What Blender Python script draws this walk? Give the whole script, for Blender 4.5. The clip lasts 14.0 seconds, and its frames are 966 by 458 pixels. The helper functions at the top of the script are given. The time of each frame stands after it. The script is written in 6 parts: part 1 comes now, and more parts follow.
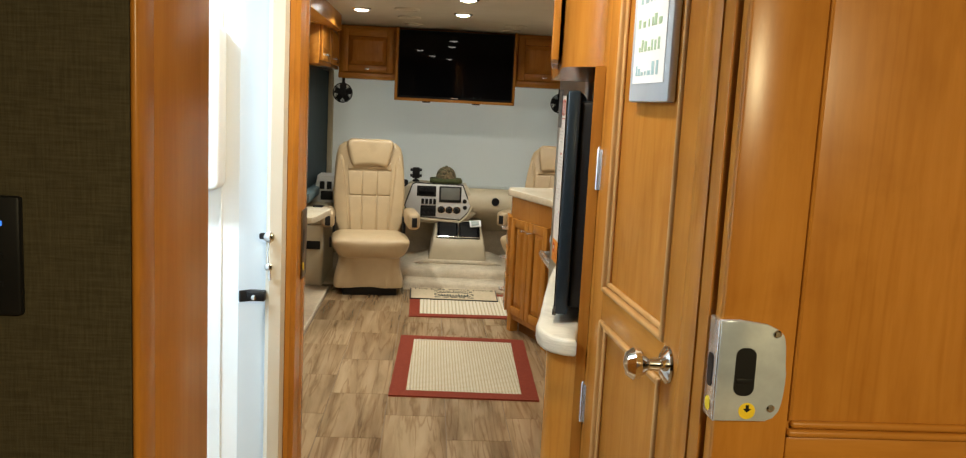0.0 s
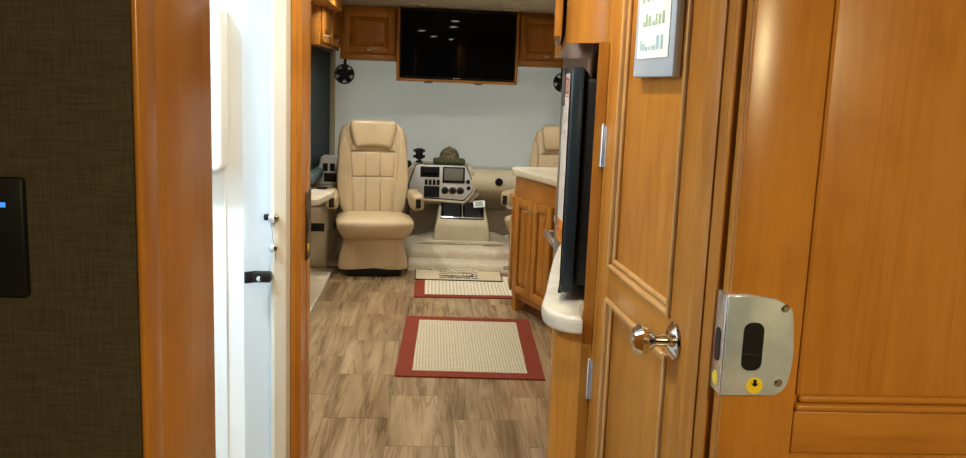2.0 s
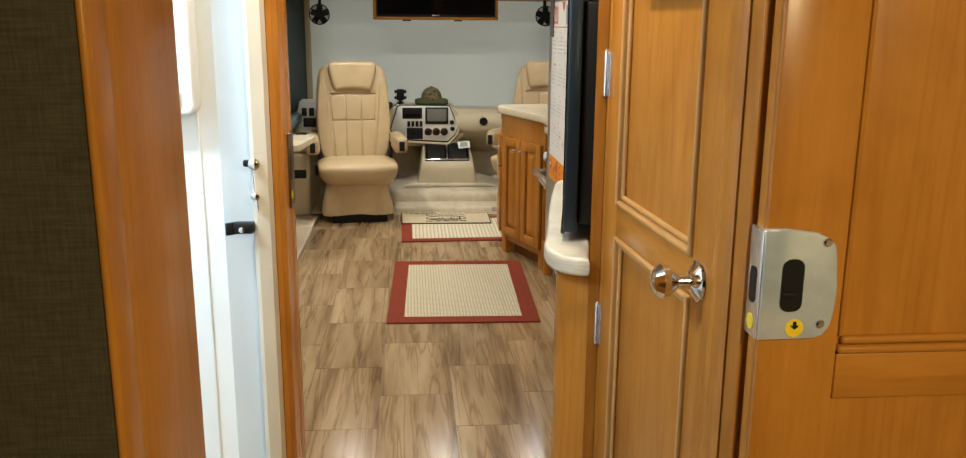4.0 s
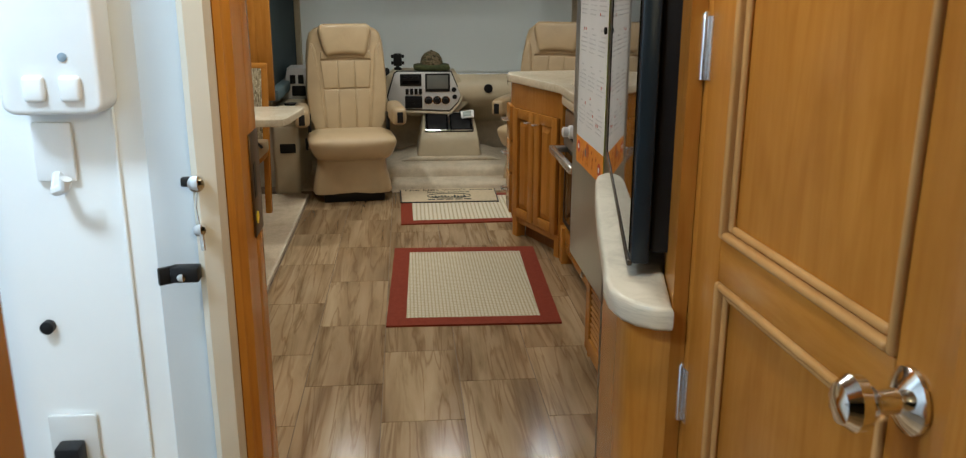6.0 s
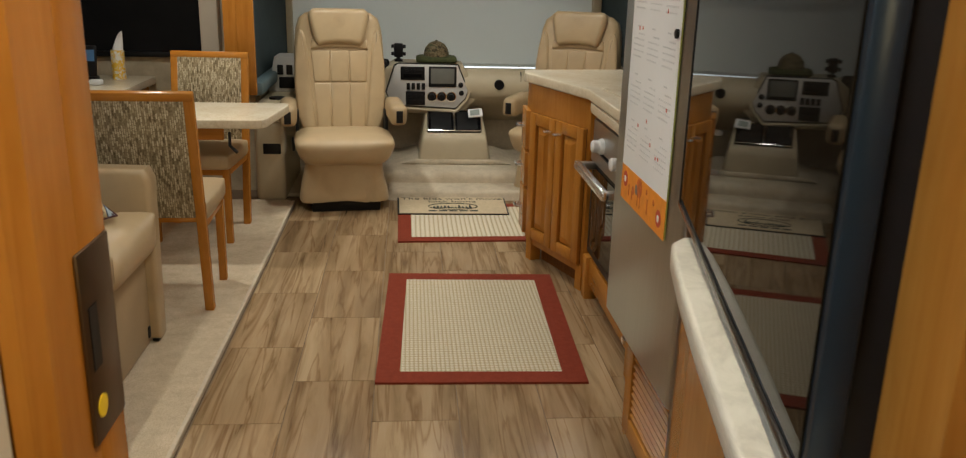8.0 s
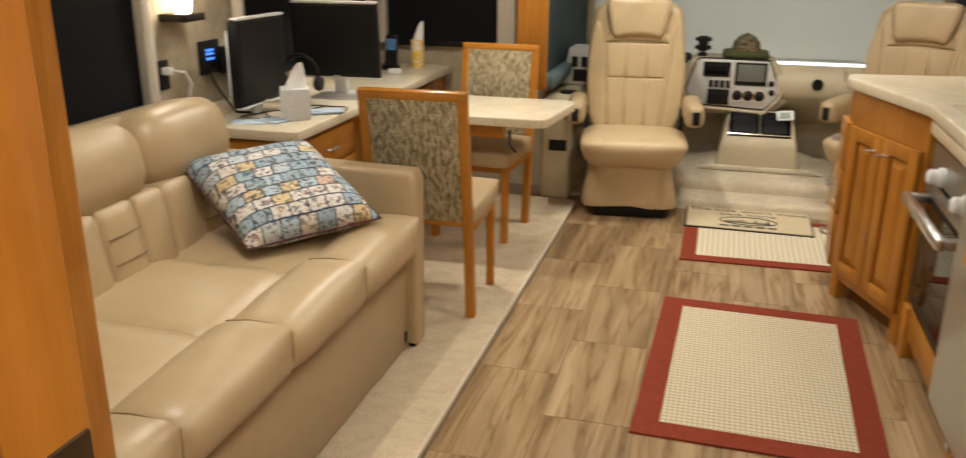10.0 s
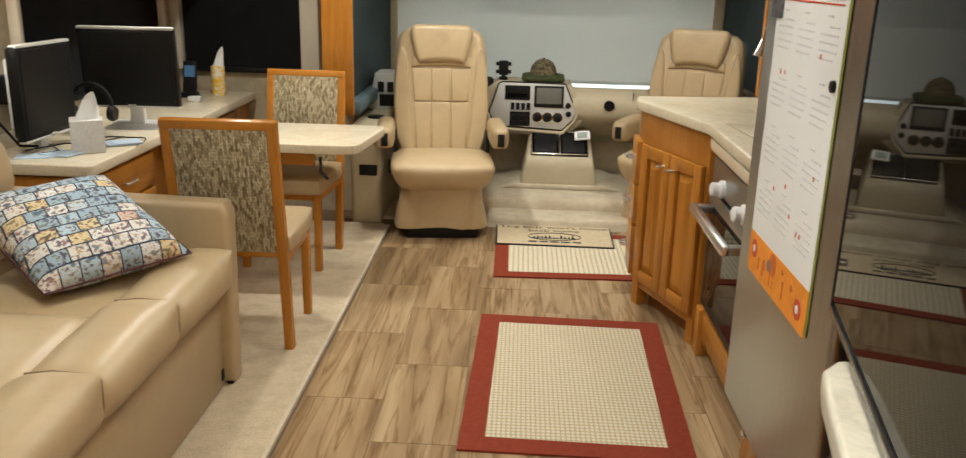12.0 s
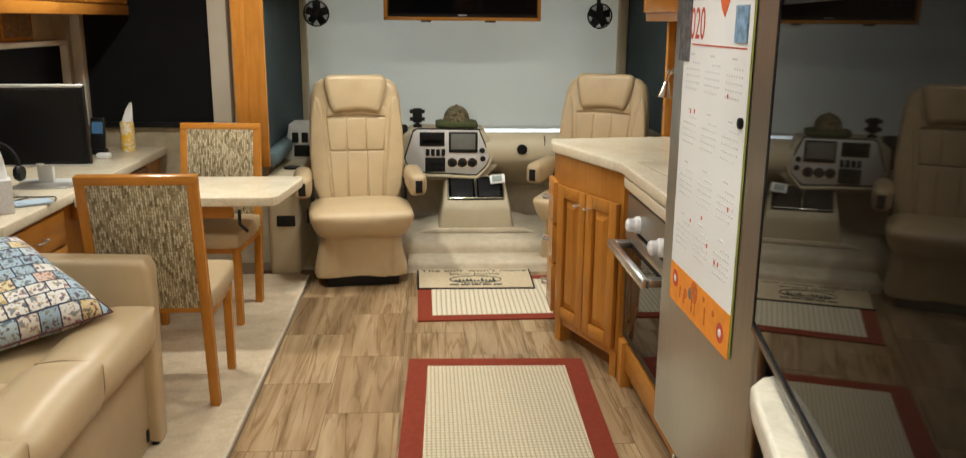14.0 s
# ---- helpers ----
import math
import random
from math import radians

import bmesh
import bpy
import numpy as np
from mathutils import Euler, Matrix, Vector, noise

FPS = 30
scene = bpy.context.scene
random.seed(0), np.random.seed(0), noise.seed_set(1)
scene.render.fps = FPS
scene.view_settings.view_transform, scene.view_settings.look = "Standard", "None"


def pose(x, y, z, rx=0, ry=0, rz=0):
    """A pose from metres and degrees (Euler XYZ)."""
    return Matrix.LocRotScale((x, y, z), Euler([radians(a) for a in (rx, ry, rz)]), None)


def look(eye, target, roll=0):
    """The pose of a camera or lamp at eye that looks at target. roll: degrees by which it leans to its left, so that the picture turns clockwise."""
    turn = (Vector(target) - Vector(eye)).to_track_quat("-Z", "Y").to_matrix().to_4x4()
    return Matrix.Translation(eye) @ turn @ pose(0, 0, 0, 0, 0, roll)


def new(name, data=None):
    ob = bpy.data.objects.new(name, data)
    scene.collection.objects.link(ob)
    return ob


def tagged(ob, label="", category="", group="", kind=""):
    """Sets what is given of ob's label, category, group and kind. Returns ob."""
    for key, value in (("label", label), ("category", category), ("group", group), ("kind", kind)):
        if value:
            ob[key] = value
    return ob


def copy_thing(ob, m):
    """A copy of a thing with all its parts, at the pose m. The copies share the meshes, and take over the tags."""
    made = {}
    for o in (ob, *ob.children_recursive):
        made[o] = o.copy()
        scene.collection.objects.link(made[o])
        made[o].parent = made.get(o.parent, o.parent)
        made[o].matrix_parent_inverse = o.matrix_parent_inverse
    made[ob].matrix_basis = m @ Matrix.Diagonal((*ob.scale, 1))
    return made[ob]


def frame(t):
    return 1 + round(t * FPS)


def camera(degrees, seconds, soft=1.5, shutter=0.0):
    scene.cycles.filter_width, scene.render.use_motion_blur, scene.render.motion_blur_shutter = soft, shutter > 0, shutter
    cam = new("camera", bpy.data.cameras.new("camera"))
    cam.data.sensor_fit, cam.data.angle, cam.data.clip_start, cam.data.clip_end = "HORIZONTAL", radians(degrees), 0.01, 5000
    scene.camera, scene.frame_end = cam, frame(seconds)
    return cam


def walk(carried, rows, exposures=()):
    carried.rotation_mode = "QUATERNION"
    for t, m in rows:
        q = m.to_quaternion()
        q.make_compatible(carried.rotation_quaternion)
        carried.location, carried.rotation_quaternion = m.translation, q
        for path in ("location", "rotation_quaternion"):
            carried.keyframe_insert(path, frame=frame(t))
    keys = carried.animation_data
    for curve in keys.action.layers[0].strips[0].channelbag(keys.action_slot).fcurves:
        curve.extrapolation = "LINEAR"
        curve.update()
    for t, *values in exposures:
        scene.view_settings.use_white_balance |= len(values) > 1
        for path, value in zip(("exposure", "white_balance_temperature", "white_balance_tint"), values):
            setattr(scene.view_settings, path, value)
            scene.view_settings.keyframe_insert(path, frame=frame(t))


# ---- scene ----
cam = camera(58.3, 14.0, 1.2, 0.4)
PATH = [
    (0, (-0.127, -0.097, 1.479), (0.002, 1.878, 1.196), 2.9),
    (0.5, (-0.131, -0.096, 1.478), (0.002, 1.877, 1.182), 2.8),
    (1, (-0.132, -0.093, 1.475), (-0.009, 1.878, 1.157), 2.4),
    (1.5, (-0.130, -0.091, 1.473), (-0.005, 1.878, 1.143), 2.4),
    (2, (-0.129, -0.092, 1.473), (-0.007, 1.877, 1.146), 2.2),
    (2.5, (-0.117, -0.076, 1.472), (0.033, 1.888, 1.132), 2.0),
    (3, (-0.107, -0.056, 1.447), (-0.012, 1.900, 1.041), 1.5),
    (3.2, (-0.113, -0.046, 1.447), (-0.001, 1.904, 1.017), 1.2),
    (5.3, (-0.195, 0.388, 1.436), (-0.015, 2.321, 0.957), 0.1),
    (5.5, (-0.184, 0.463, 1.435), (-0.009, 2.393, 0.942), -0.1),
    (6, (-0.178, 0.607, 1.436), (-0.009, 2.523, 0.891), 0.1),
    (6.5, (-0.188, 0.788, 1.426), (0.012, 2.704, 0.888), 1.1),
    (7, (-0.181, 0.962, 1.426), (-0.008, 2.876, 0.869), 1.2),
    (7.2, (-0.174, 1.031, 1.423), (0.007, 2.940, 0.855), 1.5),
    (9.3, (-0.160, 1.638, 1.469), (-0.179, 3.548, 0.879), 0.9),
    (9.5, (-0.148, 1.654, 1.475), (-0.262, 3.555, 0.864), 0.8),
    (10, (-0.103, 1.699, 1.465), (-0.606, 3.530, 0.836), 0.4),
    (10.5, (-0.086, 1.730, 1.457), (-0.702, 3.536, 0.857), 0.4),
    (11, (-0.088, 1.707, 1.477), (-0.542, 3.556, 0.864), 0.6),
    (11.5, (-0.101, 1.684, 1.483), (-0.320, 3.592, 0.924), 1.1),
    (12, (-0.127, 1.670, 1.483), (-0.201, 3.585, 0.909), 1.5),
    (12.5, (-0.149, 1.654, 1.486), (-0.066, 3.568, 0.911), 1.7),
    (13, (-0.160, 1.640, 1.487), (0.003, 3.553, 0.929), 1.5),
    (13.5, (-0.167, 1.621, 1.484), (-0.029, 3.540, 0.937), 0.8),
    (14, (-0.172, 1.614, 1.487), (-0.046, 3.555, 1.019), 0.5),
]
walk(cam, [(t, look(eye, target, roll)) for t, eye, target, roll in PATH],
     [(0.0, -1.08, 6500, 10), (3.2, -1.08, 6500, 10), (5.3, -1.15, 6450, 10), (5.6, -1.3, 6300, 10), (6.0, -1.72, 6150, 10), (6.5, -1.96, 6150, 11), (7.0, -1.98, 6350, 14), (7.2, -1.98, 6400, 14),
      (8.4, -1.3, 6500, 11), (9.3, -1.03, 6600, 11), (10.0, -1.02, 6800, 13), (10.6, -1.02, 6700, 12), (11.6, -1.0, 6450, 10), (13.0, -0.97, 6350, 10), (14.0, -0.95, 6300, 10)])

# ---- light ----
world = bpy.data.worlds.new("world")
scene.world = world
world.use_nodes = True
sky = world.node_tree.nodes.new("ShaderNodeTexSky")
sky.sky_type, sky.sun_disc, sky.sun_elevation, sky.sun_rotation = "NISHITA", False, radians(35), radians(200)
world.node_tree.links.new(sky.outputs[0], world.node_tree.nodes["Background"].inputs[0])
world.node_tree.nodes["Background"].inputs[1].default_value = 0.1


def lamp(name, x, y, z, watts, size, colour, spread=170, rx=0, rz=0):
    data = bpy.data.lights.new(name, "AREA")
    data.shape, data.size, data.energy, data.color, data.spread = "DISK", size, watts, colour, radians(spread)
    ob = new(name, data)
    ob.matrix_basis = pose(x, y, z, rx, 0, rz)
    return ob


WARM = (0.97, 0.96, 0.85)
AMBER = (1.0, 0.83, 0.46)
COOL = (0.68, 0.87, 1.0)
CEIL = 2.12
# The two at x = -1.42 are unseen, added to brighten the slide-out.
DOWNLIGHTS = [(-0.66, 6.30), (0.07, 6.30), (0.80, 6.30), (0.07, 5.38), (-1.42, 5.65), (-0.30, 4.45), (-1.42, 3.60), (-0.15, 3.25), (0.10, 2.60)]
for lx, ly in DOWNLIGHTS:
    lamp("downlight_lamp", lx, ly, CEIL - 0.030, 16.5 if ly == 6.30 else 30.0 if (lx, ly) == (-1.42, 5.65) else 20.0 if lx == -1.42 else 12.0, 0.07, WARM, 160 if ly == 6.30 or lx == -1.42 else 140)
# Cool fill added out of view to brighten the white bathroom panels.
lamp("unseen_bath_fill", -0.95, 1.25, 2.05, 50, 0.25, COOL)
day = bpy.data.lights.new("windshield_daylight", "AREA")
day.shape, day.size, day.size_y, day.energy, day.color = "RECTANGLE", 2.3, 1.3, 78, (0.94, 1.0, 1.0)
new("windshield_daylight", day).matrix_basis = pose(0.12, 8.75, 1.35, -90, 0, 0)
# Added fill over the passage, with no fitting, to light the open door.
lamp("unseen_passage_fill", -0.05, 1.70, 2.06, 13.0, 0.08, (1.0, 0.90, 0.68), 150)
# Unseen lamp added in the bedroom, tilted to brighten the sliding door.
lamp("unseen_bedroom_fill", 0.5, -0.9, 2.0, 72, 0.1, AMBER, 170, 35)


# ---- materials ----
def shader(name, rough=0.5, metal=0.0, spec=0.5):
    m = bpy.data.materials.new(name)
    m.use_nodes = True
    b = m.node_tree.nodes["Principled BSDF"]
    b.inputs["Roughness"].default_value = rough
    b.inputs["Metallic"].default_value = metal
    b.inputs["Specular IOR Level"].default_value = spec
    return m, m.node_tree.nodes, m.node_tree.links, b


def coords(nodes, links, scale):
    tc = nodes.new("ShaderNodeTexCoord")
    mp = nodes.new("ShaderNodeMapping")
    mp.inputs["Scale"].default_value = scale
    links.new(tc.outputs["Object"], mp.inputs[0])
    return mp.outputs[0]


def ramp(nodes, links, source, stops):
    r = nodes.new("ShaderNodeValToRGB")
    while len(r.color_ramp.elements) < len(stops):
        r.color_ramp.elements.new(0.5)
    for e, (p, c) in zip(r.color_ramp.elements, stops):
        e.position, e.color = p, (*c, 1)
    links.new(source, r.inputs[0])
    return r.outputs[0]


def noise_tex(nodes, links, vec, scale, detail=4, rough=0.6, distort=0.0):
    n = nodes.new("ShaderNodeTexNoise")
    n.inputs["Scale"].default_value, n.inputs["Detail"].default_value = scale, detail
    n.inputs["Roughness"].default_value, n.inputs["Distortion"].default_value = rough, distort
    links.new(vec, n.inputs["Vector"])
    return n.outputs["Fac"]


def bump(nodes, links, b, height, strength, dist=0.002):
    n = nodes.new("ShaderNodeBump")
    n.inputs["Strength"].default_value, n.inputs["Distance"].default_value = strength, dist
    links.new(height, n.inputs["Height"])
    links.new(n.outputs[0], b.inputs["Normal"])


def mix(nodes, links, fac, a, c, mode="MULTIPLY"):
    n = nodes.new("ShaderNodeMix")
    n.data_type, n.blend_type = "RGBA", mode
    if isinstance(fac, float):
        n.inputs[0].default_value = fac
    else:
        links.new(fac, n.inputs[0])
    for sock, v in ((n.inputs[6], a), (n.inputs[7], c)):
        if isinstance(v, tuple):
            sock.default_value = (*v, 1)
        else:
            links.new(v, sock)
    return n.outputs[2]


def plain(name, colour, rough=0.5, metal=0.0, vary=0.12, scale=6.0, grain=60.0, relief=0.15, spec=0.5):
    m, n, l, b = shader(name, rough, metal, spec)
    v = coords(n, l, (1, 1, 1))
    big = noise_tex(n, l, v, scale, 3)
    dark = tuple(c * (1 - vary) for c in colour)
    light = tuple(min(1, c * (1 + vary)) for c in colour)
    l.new(ramp(n, l, big, [(0.3, dark), (0.7, light)]), b.inputs["Base Color"])
    if relief:
        bump(n, l, b, noise_tex(n, l, v, grain, 4), relief, 0.001)
    return m


def wood(name, stretch, light=(0.51, 0.218, 0.037), dark=(0.45, 0.182, 0.027), rough=0.26):
    """Stained maple: fine pores along the grain, arched figure lines and soft blotches."""
    m, n, l, b = shader(name, rough)
    v = coords(n, l, stretch)
    info = n.new("ShaderNodeObjectInfo")
    shift = n.new("ShaderNodeVectorMath")
    shift.operation = "MULTIPLY_ADD"
    shift.inputs[1].default_value = (23.0, 31.0, 17.0)
    l.new(info.outputs["Random"], shift.inputs[0])
    l.new(v, shift.inputs[2])
    v = shift.outputs[0]
    fine = noise_tex(n, l, v, 9.0, 8, 0.65, 0.6)
    tone = noise_tex(n, l, v, 1.1, 3, 0.5, 1.0)
    c1 = ramp(n, l, fine, [(0.22, dark), (0.58, light), (0.85, tuple(min(1, c * 1.08) for c in light))])
    c2 = ramp(n, l, tone, [(0.3, (0.86, 0.81, 0.74)), (0.7, (1.0, 1.0, 1.0))])
    figure = noise_tex(n, l, v, 0.42, 2, 0.45, 0.3)
    rings = n.new("ShaderNodeMath")
    rings.operation = "MULTIPLY"
    rings.inputs[1].default_value = 95.0
    l.new(figure, rings.inputs[0])
    wave = n.new("ShaderNodeMath")
    wave.operation = "SINE"
    l.new(rings.outputs[0], wave.inputs[0])
    c4 = ramp(n, l, wave.outputs[0], [(0.0, (1.0, 1.0, 1.0)), (0.62, (0.97, 0.95, 0.92)), (1.0, (0.80, 0.74, 0.66))])
    blotch = noise_tex(n, l, coords(n, l, (1, 1, 1)), 4.5, 4, 0.6, 0.4)
    c5 = ramp(n, l, blotch, [(0.32, (0.80, 0.75, 0.68)), (0.5, (0.95, 0.94, 0.92)), (0.66, (1.0, 1.0, 1.0))])
    c3 = ramp(n, l, info.outputs["Random"], [(0.0, (0.90, 0.88, 0.86)), (1.0, (1.0, 1.0, 1.0))])
    col = mix(n, l, 1.0, mix(n, l, 0.8, c1, c2), c3)
    col = mix(n, l, 0.7, mix(n, l, 0.35, col, c4), c5)
    l.new(col, b.inputs["Base Color"])
    b.inputs["Specular IOR Level"].default_value = 0.28
    bump(n, l, b, fine, 0.03, 0.001)
    return m


WOOD_V = wood("honey_maple_upright", (9, 9, 0.8))
WOOD_X = wood("honey_maple_across", (0.8, 9, 9))
WOOD_Y = wood("honey_maple_along", (9, 0.8, 9))
# Lighter maple for the door beads: their highlight is put into the colour.
WOOD_BEAD_LIT = wood("maple_lit_bead", (9, 9, 0.8), (0.60, 0.34, 0.13), (0.53, 0.27, 0.085))
WOOD_BEAD_LIT_Y = wood("maple_lit_bead_along", (9, 0.8, 9), (0.60, 0.34, 0.13), (0.53, 0.27, 0.085))
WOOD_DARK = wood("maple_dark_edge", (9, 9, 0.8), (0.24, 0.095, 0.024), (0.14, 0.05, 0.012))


def floor_material():
    m, n, l, b = shader("vinyl_wood_tile", 0.18)
    tc = n.new("ShaderNodeTexCoord")
    info = n.new("ShaderNodeObjectInfo")
    add = n.new("ShaderNodeVectorMath")
    add.operation = "MULTIPLY_ADD"
    add.inputs[1].default_value = (37.0, 53.0, 11.0)
    l.new(info.outputs["Random"], add.inputs[0])
    l.new(tc.outputs["Object"], add.inputs[2])
    mp = n.new("ShaderNodeMapping")
    mp.inputs["Scale"].default_value = (4.6, 0.42, 1.0)
    l.new(add.outputs[0], mp.inputs[0])
    v = mp.outputs[0]
    fine = noise_tex(n, l, v, 4.0, 7, 0.6, 0.5)
    broad = noise_tex(n, l, v, 1.3, 3, 0.5, 0.8)
    base = ramp(n, l, fine, [(0.25, (0.15, 0.09, 0.045)), (0.34, (0.31, 0.215, 0.118)), (0.48, (0.43, 0.305, 0.178)), (0.75, (0.52, 0.385, 0.24))])
    tone = ramp(n, l, broad, [(0.30, (0.50, 0.45, 0.40)), (0.48, (0.80, 0.76, 0.72)), (0.66, (1.0, 1.0, 1.0))])
    each = ramp(n, l, info.outputs["Random"], [(0.0, (0.84, 0.82, 0.8)), (1.0, (1.0, 1.0, 1.0))])
    mp2 = n.new("ShaderNodeMapping")
    mp2.inputs["Scale"].default_value = (7.5, 0.42, 1.0)
    l.new(add.outputs[0], mp2.inputs[0])
    streak = noise_tex(n, l, mp2.outputs[0], 2.2, 3, 0.5, 0.7)
    crack = ramp(n, l, streak, [(0.455, (1, 1, 1)), (0.494, (0.55, 0.46, 0.38)), (0.510, (0.72, 0.65, 0.58)), (0.545, (1, 1, 1))])
    base = mix(n, l, 0.7, base, crack)
    l.new(mix(n, l, 1.0, mix(n, l, 1.0, base, tone), each), b.inputs["Base Color"])
    bump(n, l, b, fine, 0.12, 0.001)
    return m


FLOOR_TILE = floor_material()
GROUT = plain("tile_joint", (0.17, 0.115, 0.07), 0.8)
WHITE_WALL = plain("white_bath_panel", (0.80, 0.82, 0.83), 0.35, 0, 0.03, 3, 90, 0.05)
BLUE_WHITE = plain("pale_door_panel", (0.62, 0.68, 0.74), 0.4, 0, 0.04, 3, 90, 0.04)
CREAM = plain("cream_jamb", (0.60, 0.55, 0.46), 0.45, 0, 0.05, 4, 80, 0.05)
CEILING = plain("vinyl_ceiling", (0.60, 0.56, 0.48), 0.6, 0, 0.05, 3, 120, 0.1)
WALLPAPER = plain("tan_wall_vinyl", (0.40, 0.335, 0.235), 0.7, 0, 0.18, 9, 150, 0.3)


def weave(name, light, dark, scale, rough=0.9):
    m, n, l, b = shader(name, rough, 0, 0.2)
    v = coords(n, l, (1, 1, 1))
    hx = noise_tex(n, l, coords(n, l, (1, 1, 14)), scale, 3)
    hz = noise_tex(n, l, coords(n, l, (14, 14, 1)), scale, 3)
    add = n.new("ShaderNodeMath")
    add.operation = "ADD"
    l.new(hx, add.inputs[0])
    l.new(hz, add.inputs[1])
    half = n.new("ShaderNodeMath")
    half.operation = "MULTIPLY"
    half.inputs[1].default_value = 0.5
    l.new(add.outputs[0], half.inputs[0])
    l.new(ramp(n, l, half.outputs[0], [(0.38, dark), (0.62, light)]), b.inputs["Base Color"])
    bump(n, l, b, half.outputs[0], 0.4, 0.002)
    return m


FABRIC_WALL = weave("brown_grasscloth", (0.066, 0.055, 0.032), (0.040, 0.033, 0.018), 26)


def carpet_material(name, light, dark):
    m, n, l, b = shader(name, 1.0, 0, 0.1)
    v = coords(n, l, (1, 1, 1))
    f = noise_tex(n, l, v, 260, 3, 0.8)
    g = noise_tex(n, l, v, 14, 4, 0.7)
    col = mix(n, l, 0.7, ramp(n, l, f, [(0.3, dark), (0.65, light)]), ramp(n, l, g, [(0.3, (0.72, 0.70, 0.66)), (0.65, (1, 1, 1))]))
    l.new(col, b.inputs["Base Color"])
    bump(n, l, b, f, 0.7, 0.004)
    return m


CARPET = carpet_material("beige_carpet", (0.70, 0.585, 0.43), (0.46, 0.37, 0.26))
CAB_CARPET = carpet_material("cab_carpet", (0.74, 0.65, 0.50), (0.54, 0.47, 0.36))


def leather(name, colour, rough=0.32):
    m, n, l, b = shader(name, rough)
    v = coords(n, l, (1, 1, 1))
    vor = n.new("ShaderNodeTexVoronoi")
    vor.inputs["Scale"].default_value = 420
    l.new(v, vor.inputs["Vector"])
    creases = noise_tex(n, l, v, 9, 4, 0.55, 0.6)
    dark = tuple(c * 0.92 for c in colour)
    l.new(ramp(n, l, creases, [(0.3, dark), (0.65, colour)]), b.inputs["Base Color"])
    add = n.new("ShaderNodeMath")
    add.operation = "MULTIPLY_ADD"
    add.inputs[1].default_value = 2.5
    l.new(creases, add.inputs[0])
    l.new(vor.outputs["Distance"], add.inputs[2])
    bump(n, l, b, add.outputs[0], 0.13, 0.0015)
    return m


LEATHER = leather("tan_leather", (0.488, 0.366, 0.216), 0.35)
LEATHER_ARM = leather("tan_leather_arm", (0.425, 0.315, 0.184), 0.38)
PIPING = plain("brown_seam", (0.27, 0.19, 0.11), 0.6)


def stone():
    m, n, l, b = shader("cream_stone_top", 0.22)
    v = coords(n, l, (1, 1, 1))
    a = noise_tex(n, l, v, 5, 6, 0.65, 1.5)
    f = noise_tex(n, l, v, 70, 3, 0.7)
    c = mix(n, l, 0.6, ramp(n, l, a, [(0.3, (0.60, 0.52, 0.385)), (0.5, (0.66, 0.585, 0.45)), (0.75, (0.70, 0.63, 0.50))]),
            ramp(n, l, f, [(0.3, (0.78, 0.74, 0.68)), (0.6, (1, 1, 1))]))
    l.new(c, b.inputs["Base Color"])
    return m


STONE = stone()


def ledge_stone():
    m, n, l, b = shader("streaked_white_top", 0.3)
    f = noise_tex(n, l, coords(n, l, (3, 3, 40)), 4, 6, 0.7, 0.8)
    l.new(ramp(n, l, f, [(0.35, (0.44, 0.395, 0.315)), (0.55, (0.58, 0.53, 0.43)), (0.8, (0.64, 0.59, 0.49))]), b.inputs["Base Color"])
    return m


LEDGE = ledge_stone()


def steel_material():
    m, n, l, b = shader("brushed_steel", 0.34, 1.0)
    f = noise_tex(n, l, coords(n, l, (60, 60, 0.6)), 6, 5, 0.7)
    l.new(ramp(n, l, f, [(0.3, (0.40, 0.40, 0.395)), (0.7, (0.48, 0.48, 0.47))]), b.inputs["Base Color"])
    bump(n, l, b, f, 0.05, 0.0005)
    return m


STEEL = steel_material()
LATCH_STEEL = plain("polished_latch_steel", (0.60, 0.68, 0.80), 0.14, 0.45, 0.10, 22, 30, 0.10)
CHROME = plain("chrome", (0.80, 0.80, 0.80), 0.08, 1.0, 0.02, 5, 50, 0)
NICKEL = plain("satin_nickel", (0.76, 0.77, 0.78), 0.24, 0.9, 0.05, 8, 90, 0.03)
SWING_SCREEN = plain("dim_glass_screen", (0.008, 0.006, 0.004), 0.025, 0, 0.1, 3, 50, 0, 0.058)
SCREEN = plain("black_glass_screen", (0.004, 0.004, 0.005), 0.02, 0, 0.1, 3, 50, 0, 0.10)
MATT_SCREEN = plain("matt_monitor_screen", (0.011, 0.011, 0.012), 0.4, 0, 0.1, 3, 90, 0.02, 0.2)
BLACK = plain("black_plastic", (0.008, 0.008, 0.009), 0.42, 0, 0.2, 9, 150, 0.08, 0.25)
BLUE_BLACK = plain("blue_black_plastic", (0.010, 0.017, 0.024), 0.3, 0, 0.1, 9, 120, 0.05, 0.3)
BLIND = plain("black_night_shade", (0.009, 0.009, 0.010), 0.85, 0, 0.15, 5, 180, 0.1, 0.12)
TEAL_BLIND = plain("dark_teal_shade", (0.035, 0.055, 0.062), 0.8, 0, 0.12, 5, 180, 0.1, 0.2)


